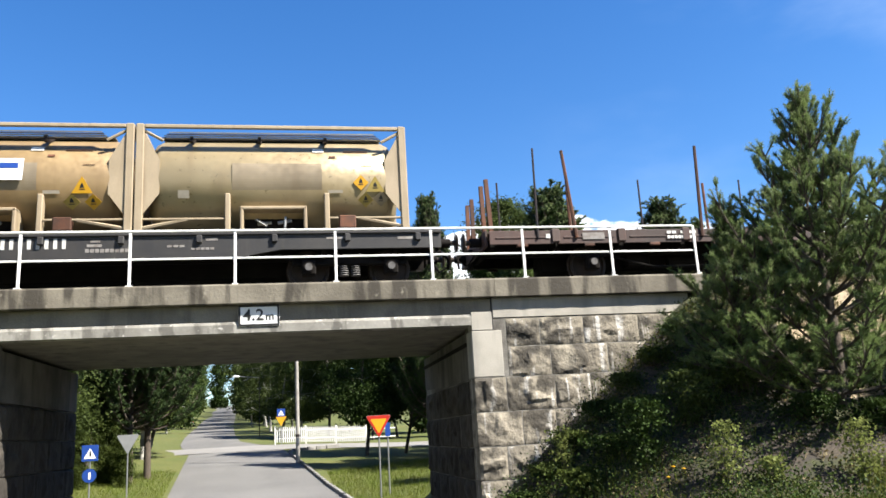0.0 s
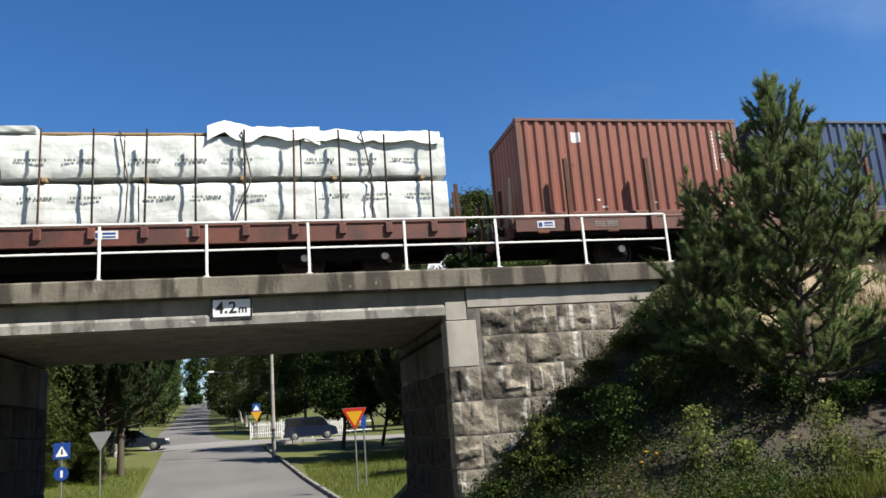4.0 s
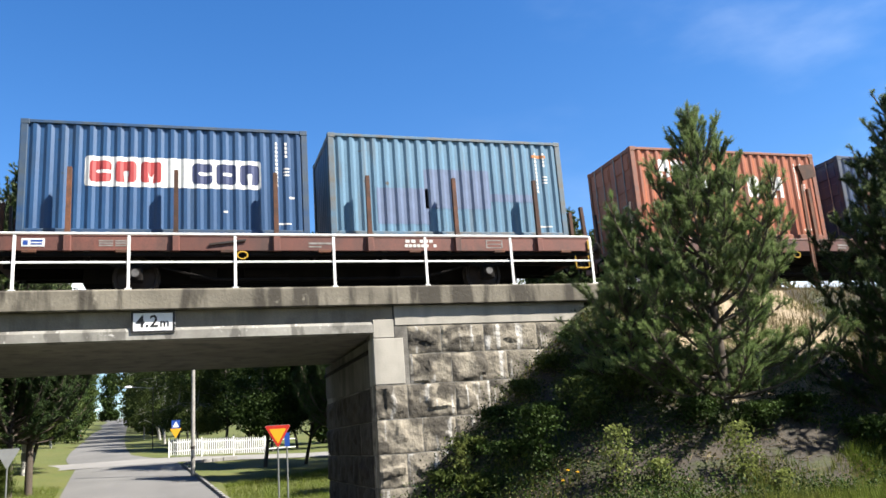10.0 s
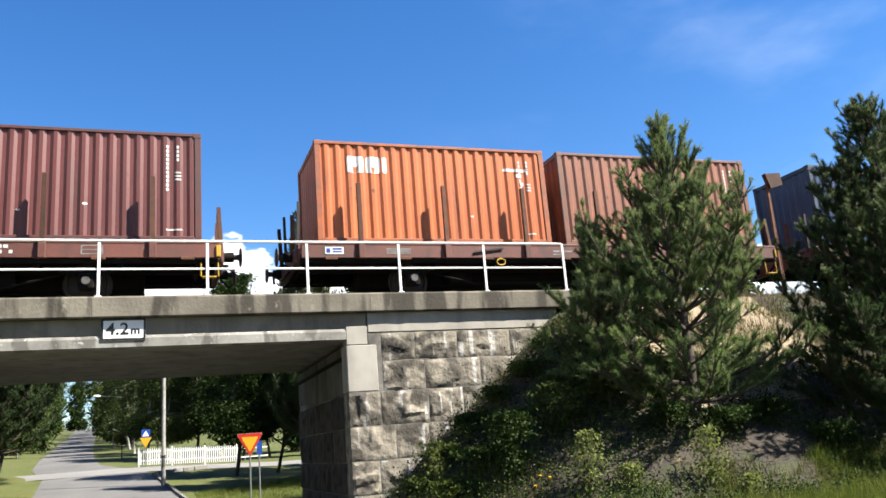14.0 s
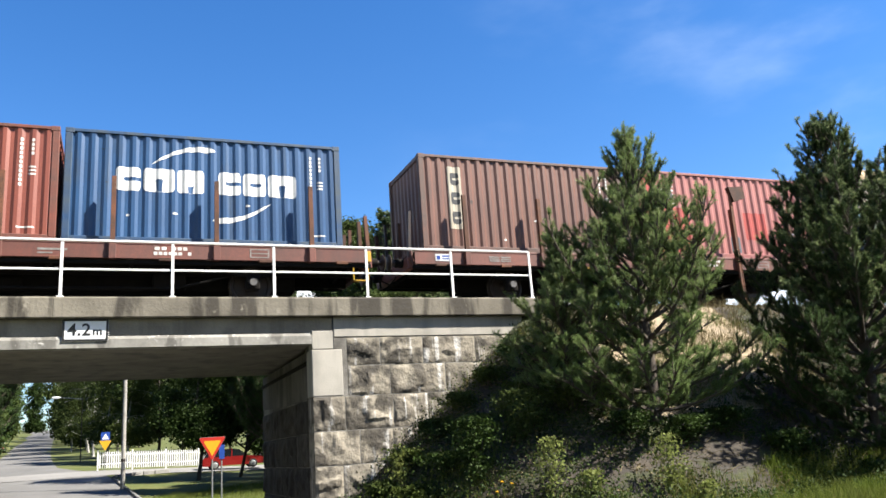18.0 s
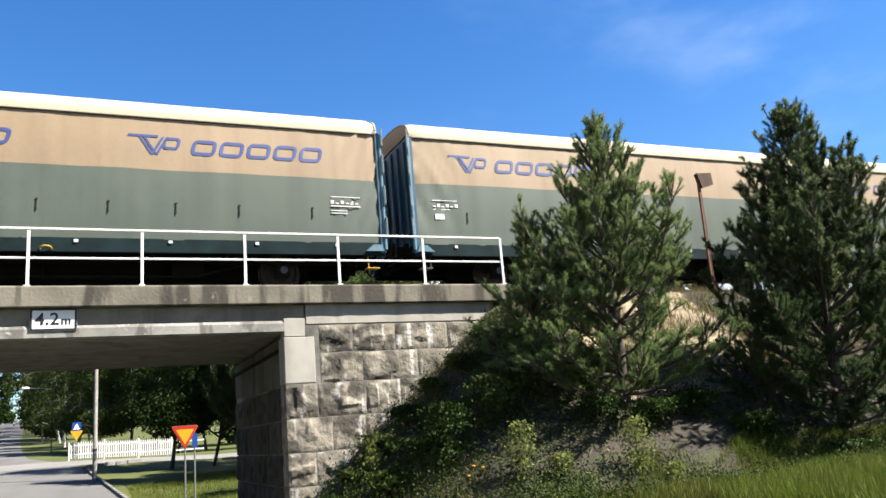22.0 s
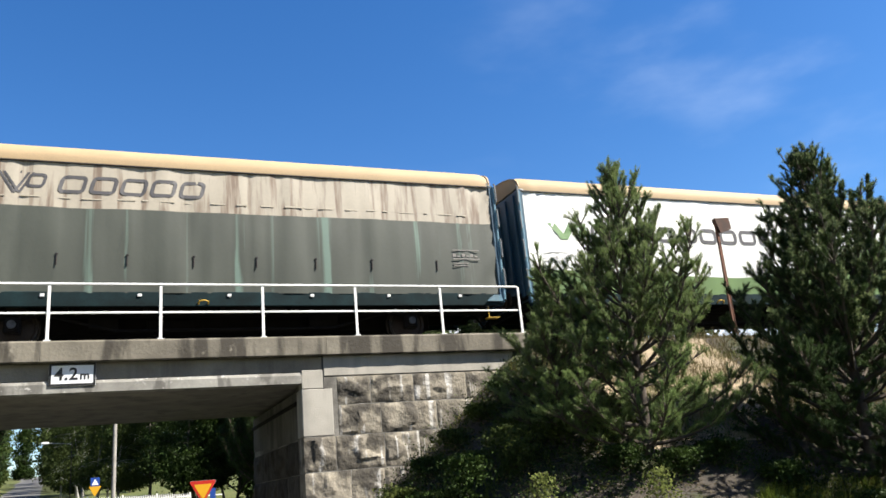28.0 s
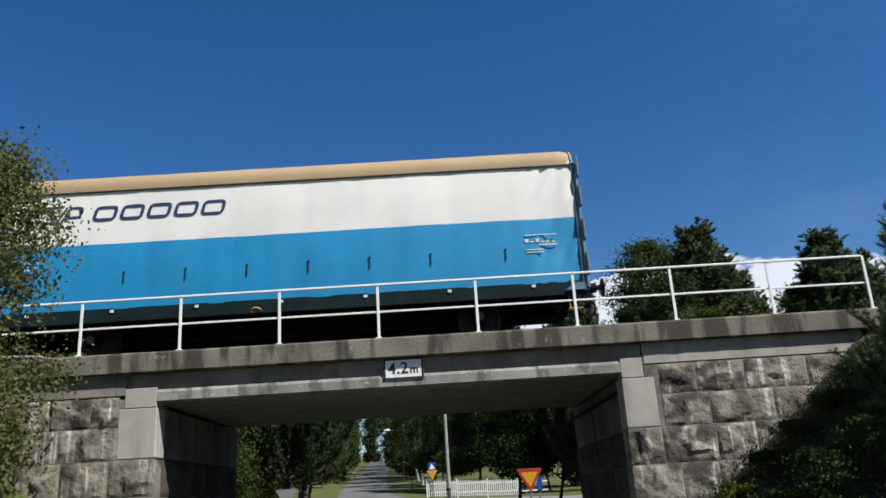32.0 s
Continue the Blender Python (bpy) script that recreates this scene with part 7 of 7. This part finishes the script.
def broadleaf(name, x, y, h, radius, seed, label, leaf, bark, base=0.25, n_leaf=9000, size=0.13, group="", category="tree", z=None, droop=0.0, flat=1.0, clear=0.15):
    rng, rnd = np.random.default_rng(seed), random.Random(seed)
    t = thing(name, label, category, group, (x, y, (land(x, y) if z is None else z) - 0.1))
    wood = Mesh()
    tops = []

    def grow(p, d, ln, r, depth):
        segs = 3
        for s in range(segs):
            d = (d + Vector((rnd.gauss(0, 0.12), rnd.gauss(0, 0.12), 0.04 - droop * depth * 0.12))).normalized()
            q = p + d * ln / segs
            wood.tube(p, q, r * (1 - 0.25 * s / segs), r * (1 - 0.25 * (s + 1) / segs), n=7 if depth < 2 else 4, caps=False)
            p = q
            if depth >= 1:
                tops.append((p.copy(), ln))
        if depth < (2 if size > 0.4 else 3):
            for _ in range(3 if depth else 5):
                a = rnd.uniform(0, 6.28)
                e = (d * 0.55 + Vector((math.cos(a), math.sin(a), rnd.uniform(-0.15, 0.45))) * 0.8).normalized()
                grow(p - d * rnd.uniform(0, ln * 0.5), e, ln * rnd.uniform(0.5, 0.72), r * 0.5, depth + 1)

    lead = h * base
    grow(Vector((0, 0, 0)), Vector((0, 0, 1)), lead, 0.014 * h ** 0.9, 0)
    p, d, r = Vector((0, 0, lead)), Vector((0, 0, 1)), 0.011 * h ** 0.9
    while p.z < h * 0.93:
        q = p + (d + Vector((rnd.gauss(0, 0.08), rnd.gauss(0, 0.08), 0))).normalized() * h * 0.1
        wood.tube(p, q, r, r * 0.8, n=7, caps=False)
        f = q.z / h
        spread = radius * math.sin(math.pi * min(1, max(0.05, (f - base * 0.6) / (1.04 - base * 0.6)))) ** 0.6
        for _ in range(4):
            a = rnd.uniform(0, 6.28)
            grow(q, Vector((math.cos(a), math.sin(a), rnd.uniform(0.0, 0.5))).normalized(), spread * rnd.uniform(0.4, 0.65), r * 0.4, 2)
        p, r = q, r * 0.8
    part("trunk", wood, bark, t, smooth=60)
    c = np.array([q[0][:] for q in tops])
    keep = (c[:, 2] > h * base * 0.55)
    c = c[keep] if keep.any() else c
    pick = rng.integers(0, len(c), n_leaf)
    spread = 0.045 * h * flat
    pos = c[pick] + rng.normal(size=(n_leaf, 3)) * spread * rng.uniform(0.3, 1.3, (n_leaf, 1))
    if droop:
        pos[:, 2] -= np.abs(rng.normal(size=n_leaf)) * droop
    rr = np.hypot(pos[:, 0], pos[:, 1])
    pos = pos[(pos[:, 2] < h * 1.03) & (rr < radius * 1.12) & (pos[:, 2] > clear + 0.3 * rng.random(n_leaf))]
    part("crown", cloud_mesh("crown", leaves(pos, rng.uniform(0.6, 1.25, len(pos)) * size, rng, 0.3, 3 if h > 9 else 4), 3 if h > 9 else 4, leaf), None, t, kind="stuff")
    return t


def plants():
    pine(9.2, 12.3, 5.6, 2.45, 11, "young bushy pine with pale new shoots on the bank", NEEDLE, 0.05, 0.02, per=30, tip=0.95)
    pine(7.8, 12.9, 3.05, 1.35, 31, "small pine beside the taller young pine", NEEDLE, 0.12)
    pine(13.5, 11.2, 6.65, 3.05, 23, "dense dark green pine on the sandy bank", NEEDLE2, 0.03, per=46, tip=0.85)
    # shrubs in front of the abutment wall and along the foot of the bank
    SHRUBS = [(x, y, max(0.45, lerp([(3.9, 0.9), (4.75, 1.55), (5.7, 2.15), (6.7, 3.0), (7.4, 3.3), (8.4, 3.5)], x * (14.6 / y)) - land(x, y)), r) for x, y, r in
              ((7.6, 14.6, 0.7), (6.9, 14.6, 0.6), (6.3, 14.6, 0.6), (5.7, 14.6, 0.6), (5.1, 14.5, 0.6), (4.5, 14.4, 0.5), (4.0, 14.2, 0.45), (7.1, 13.6, 0.7), (6.2, 13.6, 0.7), (5.4, 13.5, 0.7), (4.7, 13.3, 0.6), (6.6, 12.8, 0.7), (5.7, 12.7, 0.6), (7.6, 12.9, 0.7), (8.5, 14.3, 0.7))] + [(8.4, 11.9, 0.6, 0.6), (9.4, 11.7, 0.6, 0.7), (10.4, 11.9, 0.55, 0.6), (11.3, 11.2, 0.6, 0.6), (12.6, 10.3, 0.5, 0.6)]
    for i, (x, y, h, r) in enumerate(SHRUBS):
        broadleaf("shrub", x, y, h, r, 40 + i, "dense dark green shrub beside the stone wall" if i % 2 else "leafy shrub on the railway bank", (LEAFD, OLIVE, LEAF)[i % 3] if i < 15 else LEAFD, GREYBARK, 0.12, 4600, 0.06, "shrubs on the bank", "shrub", flat=1.9)
    for i, (x, y, h) in enumerate([(6.45, 11.5, 1.05), (8.25, 10.8, 1.0), (7.0, 11.2, 0.5), (8.75, 10.5, 0.45), (4.75, 14.2, 0.9), (13.6, 10.4, 0.6)]):
        broadleaf("sapling", x, y, h, 0.32, 70 + i, "young sapling with light green leaves", LEAFY, GREYBARK, 0.1, 1000, 0.062, "saplings at the foot of the bank", "sapling", flat=1.9)
    broadleaf("birch_tree", -7.75, 13.3, 6.9, 2.15, 90, "slender birch with hanging leafy twigs", leaf_mat("sunlit_birch_leaves", (0.22, 0.23, 0.085), (0.15, 0.165, 0.055), 0.45), BIRCH, 0.24, 34000, 0.09, "", droop=0.3, flat=0.9)
    # trees beyond the railway: a few built finely for the roadside, coarser ones for the woods behind
    kinds = [broadleaf("broadleaf_tree", -10.4, 35.5, 13.0, 3.6, 101, "tall leafy tree behind the railway bank", LEAF, GREYBARK, 0.20, 60000, 0.135, "roadside trees", flat=0.75, clear=0.9),
             broadleaf("birch_tree", -1.2, 84, 13.0, 3.2, 102, "tall birch with pale trunk by the road", LEAF, BIRCH, 0.24, 30000, 0.15, "roadside birches", droop=0.8, flat=0.6, clear=1.8),
             broadleaf("broadleaf_tree", 4.5, 52.5, 12.5, 4.2, 103, "broad dark green tree on the lawn", LEAFD, GREYBARK, 0.2, 50000, 0.14, "roadside trees", flat=0.62, clear=1.9),
             broadleaf("broadleaf_tree", 7.2, 54, 11.0, 3.0, 104, "light green tree beside the lawn", LEAF, GREYBARK, 0.26, 34000, 0.135, "roadside trees", flat=0.6, clear=2.6),
             broadleaf("tall_bush", -11.2, 43, 6.0, 1.7, 105, "tall leafy bush beside the lawn", OLIVE, GREYBARK, 0.06, 24000, 0.13, "tall bushes", "bush", clear=0.1),
             broadleaf("broadleaf_tree", -20, 60, 13.5, 4.4, 106, "leafy tree in the woods beyond the railway", LEAFD, GREYBARK, 0.12, 5200, 0.5, "woodland trees"),
             broadleaf("broadleaf_tree", 24, 60, 14.0, 4.4, 107, "leafy tree in the woods beyond the railway", LEAF, GREYBARK, 0.12, 5200, 0.5, "woodland trees"),
             broadleaf("spruce_tree", 30, 66, 13.0, 3.6, 108, "dark tree at the edge of the woods", LEAFD, GREYBARK, 0.12, 5200, 0.46, "woodland trees")]
    rows = [(4, -12.4, 46, 80), (4, -11.9, 40, 200), (0, -12.2, 52, 70), (3, -10.4, 62, 10), (0, -11.5, 68, 120), (1, -9.9, 57, 45), (1, -13.0, 60, 145), (2, -14.5, 50, 30), (0, -15.5, 62, 240),
            (2, 9.8, 50, 40, 0.85), (2, 9.6, 77, 220), (2, 7.0, 74, 77), (2, 3.4, 80, 130), (3, 12.5, 74, 20), (1, 0.6, 78, 20), (1, -0.2, 92, 210), (2, 6.0, 90, 10),
            (1, -2.9, 98, 60), (1, -4.8, 112, 150), (5, -18.0, 84, 30), (5, -20.0, 100, 100), (6, -18.8, 116, 190), (6, -19.8, 132, 10), (7, -21.2, 150, 60), (6, -6.5, 126, 280), (6, -9.4, 150, 40), (6, -11.2, 168, 120), (7, -13.4, 188, 10), (1, -5.6, 118, 70),
            (6, -8.0, 142, 130), (6, -9.5, 158, 200), (5, -11.0, 176, 20), (6, -12.5, 196, 80), (7, -23.0, 172, 170), (6, -25.0, 194, 250), (5, -27, 215, 0), (6, -14, 220, 50), (7, 2.5, 120, 100), (5, 4, 140, 10), (5, -28, 80, 40), (7, -30, 60, 140),
            (0, 14.5, 48, 90), (6, 18.5, 54, 160), (0, 22.5, 48, 310), (6, 28, 54, 15), (5, -20, 46, 200), (7, -19, 40, 250), (5, -24, 48, 33), (5, -34, 48, 100), (6, 36, 50, 200), (7, 46, 54, 20), (5, 58, 50, 80), (7, -17, 74, 5), (7, 13, 82, 60), (5, 8, 100, 0)]
    rnd2 = random.Random(77)
    for i in range(26):   # woods closing the view at the end of the road and to both sides
        rows.append((rnd2.choice((5, 6, 7)), -44 + 2.6 * i + rnd2.uniform(-1, 1) + (6.5 if i > 8 else -0.5), 232 + rnd2.uniform(0, 30), rnd2.uniform(0, 360)))
    for i in range(34):
        sx = -1 if i % 2 else 1
        rows.append((rnd2.choice((5, 6, 7)), sx * (24 + 3.2 * (i // 2)) + rnd2.uniform(-1, 1), rnd2.uniform(72, 110), rnd2.uniform(0, 360)))
    for i in range(16):   # unseen trees added behind the camera, to close the place and lessen sky fill
        rows.append((rnd2.choice((5, 6, 7)), -48 + 6.2 * i, rnd2.uniform(-44, -26), rnd2.uniform(0, 360)))
    rows = [(k, x + (lerp([(95, 0), (124, 2.0), (210, 2.4)], y) if -30 < x < 0 and y > 95 else 0), y, a, *m) for k, x, y, a, *m in rows]
    rows += [(1, -5.9, 118, 33), (6, -5.6, 132, 210), (1, -15.3, 104, 75), (5, -16.0, 122, 15), (6, -18.4, 140, 95), (6, -8.3, 150, 300), (5, -19.8, 166, 250), (6, -11.2, 176, 10), (6, -22.0, 190, 0), (5, -12.4, 205, 60),
             # first four are added out of sight behind the abutment, to shade the lawn
             (2, 11.2, 36.5, 40, 0.85), (2, 11.0, 43.5, 140, 0.85), (3, 9.9, 29.8, 250, 0.72), (2, 12.0, 54.5, 200, 0.9), (4, -10.9, 37.2, 100, 0.5), (4, -9.6, 39.5, 10, 0.42), (4, -12.6, 36.0, 60, 0.6), (4, -9.0, 44.5, 200, 0.4), (4, -7.8, 40.3, 120, 0.40), (4, -8.8, 41.2, 20, 0.5), (1, -14.2, 45.5, 10, 1.32), (0, -11.8, 47.5, 200, 1.2)]
    rows = [q for q in rows if not (q[2] > 200 and -20.6 < q[1] + 0.08 * (q[2] - 240) < -18.4)]   # the sky shows at the end of the road
    for k, x, y, a, *size in rows:
        q = copy_thing(kinds[k], pose(x, y, land(x, y) - 0.1, 0, 0, a))
        s = size[0] if size else 0.9 + 0.3 * random.Random(x * 31 + y).random()
        q.scale = (s, s, s)
    tall = pine(-7.9, 42.0, 15.6, 4.6, 61, "tall pine beyond the railway", NEEDLE2, 0.17, per=8, wide=0.03, tip=0.6)
    for x, y, a, s, fat in ((13.8, 40.0, 70, 0.885, 1.9), (16.4, 42.5, 200, 0.775, 1.9), (20.9, 41.0, 310, 0.85, 1.8), (23.6, 43.0, 20, 0.82, 1.8), (-13.2, 39.0, 150, 0.85, 1.75), (-7.4, 44.0, 40, 0.96, 1.15), (7.4, 42.0, 110, 0.91, 1.0)):
        copy_thing(tall, pose(x, y, land(x, y) - 0.1, 0, 0, a)).scale = (s * fat, s * fat, s)
    # grass and weeds
    rng = np.random.default_rng(9)

    def sward(name, n, x0, x1, y0, y1, hmin, hmax, material, label, test=lambda x, y: True):
        xs, ys = rng.uniform(x0, x1, n), rng.uniform(y0, y1, n)
        ok = np.array([test(a, b) for a, b in zip(xs, ys)])
        xs, ys = xs[ok], ys[ok]
        pos = np.array([(a, b, land(a, b) - 0.03) for a, b in zip(xs, ys)])
        d = rng.normal(size=(len(pos), 3)) * 0.28 + (0, 0, 1)
        d /= np.linalg.norm(d, axis=1, keepdims=True)
        ob = new(name, cloud_mesh(name, blades(pos, d, rng.uniform(hmin, hmax, len(pos)), np.full(len(pos), 0.014), rng), 3, material))
        tagged(ob, label, "grass", kind="stuff")

    patch = lambda x, y: noise.noise((x * 0.6, y * 0.6, 2)) > -0.05
    sward("grass", 150000, 3.4, 24, 6.0, 11.2, 0.10, 0.36, BLADE, "long green grass at the foot of the bank", lambda x, y: (patch(x, y) or x > 10.5 + noise.noise((x, y, 6)) or (x > 7.6 and y < 8.4)) and (x > 10.5 or (x > 7.6 and y < 8.4) or noise.noise((x, y, 8)) > 0.1))
    sward("dry_grass", 30000, 8.5, 24, 12.8, 16.6, 0.08, 0.42, DRY, "dry yellow grass on the bank top", lambda x, y: noise.noise((x * 0.9, y * 0.9, 5)) > -0.12)
    sward("weeds", 40000, 3.4, 20, 9, 15.4, 0.08, 0.32, BLADE, "sparse weeds on the bank", lambda x, y: noise.noise((x * 0.8, y * 0.8, 11)) > 0.12)
    sward("lawn_grass", 46000, 1.6, 12, 26, 42, 0.06, 0.30, BLADE, "uneven lawn grass beside the road", lambda x, y: x > lerp(CENTRE, y) + 3.6)
    sward("lawn_grass", 36000, -14, -4, 26, 48, 0.06, 0.34, BLADE, "uneven lawn grass beside the road", lambda x, y: x < lerp(CENTRE, y) - 3.5)
    # low herbs and fallen twigs covering most of the bank
    for layer, (m, n, cut, tall, lo, hi, up) in enumerate(((LEAFD, 90000, -0.30, 0.14, 0.03, 0.06, -0.6), (OLIVE, 70000, -0.10, 0.17, 0.025, 0.055, -0.9), (DRY, 26000, 0.0, 0.03, 0.03, 0.08, 0.0))):
        xs, ys = rng.uniform(3.4, 20, n), rng.uniform(8.6, 15.4, n)
        dens = np.array([noise.noise((a * 0.55, b * 0.55, 21 + 6 * layer)) + 0.35 * noise.noise((a * 2, b * 2, 4)) for a, b in zip(xs, ys)])
        bare = ((xs > 9.8) & (xs < 14.2) & (ys > 13.2)) | ((xs > 6.8) & (xs < 12.2) & (ys < 11.4) & (dens < 0.0))
        ok = (dens > np.where(xs > 9.5, cut + 0.22, cut)) & ~bare
        pos = np.array([(a, b, land(a, b) + 0.02 + abs(rng.normal()) * tall * (1.5 if a < 7 else 0.8)) for a, b in zip(xs[ok], ys[ok])])
        tagged(new("undergrowth", cloud_mesh("undergrowth", leaves(pos, rng.uniform(lo, hi, len(pos)), rng, up), 4, m)), ("dark low herbs covering the bank", "olive weeds among the shrubs on the bank", "dry fallen leaves on the bank")[layer], "undergrowth", kind="stuff")
    k = 5000
    xs, ys = rng.uniform(4, 20, k), rng.uniform(9, 15.2, k)
    pos = np.array([(a, b, land(a, b) + 0.04) for a, b in zip(xs, ys)])
    d = rng.normal(size=(k, 3)) * (1, 1, 0.25)
    d /= np.linalg.norm(d, axis=1, keepdims=True)
    tagged(new("twig_litter", cloud_mesh("twig_litter", blades(pos, d, rng.uniform(0.1, 0.45, k), np.full(k, 0.014), rng), 3, DRY)), "dry twigs and straw littering the bank", "litter", kind="stuff")
    # a few yellow flowers
    for x, y in ((5.7, 12.0), (5.95, 11.95), (12.6, 10.6), (5.85, 12.1)):
        f = thing("flower", "small yellow wildflower on a thin stem", "flower", "yellow flowers", (x, y, land(x, y)))
        part("stem", Mesh().tube((0, 0, 0), (0.02, 0, 0.24), 0.005, n=5), BLADE, f)
        part("bloom", Mesh().lathe([(0.23, 0.0), (0.235, 0.03), (0.25, 0.033), (0.26, 0.012), (0.26, 0.0)], 10, "z"), M["yellow"], f)


plants()


# ---- everything that moves
def run_at(t):
    return lerp(RUN, t) - 0.055


def motions():
    stops = list(range(0, 33))
    for ob, s, z in MOVING:
        walk(ob, [(t, pose(s - run_at(t), TRACK, RAIL + z)) for t in stops])
        # wheels roll while their wagon is near
        sets = [c for c in ob.children if c.name.split(".")[0] == "wheelset"]
        if not sets:
            continue
        near = [t / 20 for t in range(0, 641) if -11 < s - run_at(t / 20) < 22]
        if not near:
            continue
        for c in sets:
            p = c.matrix_basis.translation.copy()
            rows = [(t, pose(*p, 0, -math.degrees(run_at(t) / 0.46), 0)) for t in near]
            if rows[0][0] > 0:
                rows.insert(0, (0, rows[0][1]))
            if rows[-1][0] < 32:
                rows.append((32, rows[-1][1]))
            walk(c, rows)
    for ob, t0, x0, v in CARS:
        walk(ob, [(t, pose(x0 + v * (t - t0), 62.6, lerp(PROFILE, 62.6) + 0.09 - fall(x0 + v * (t - t0), 62.6))) for t in range(33)])


motions()
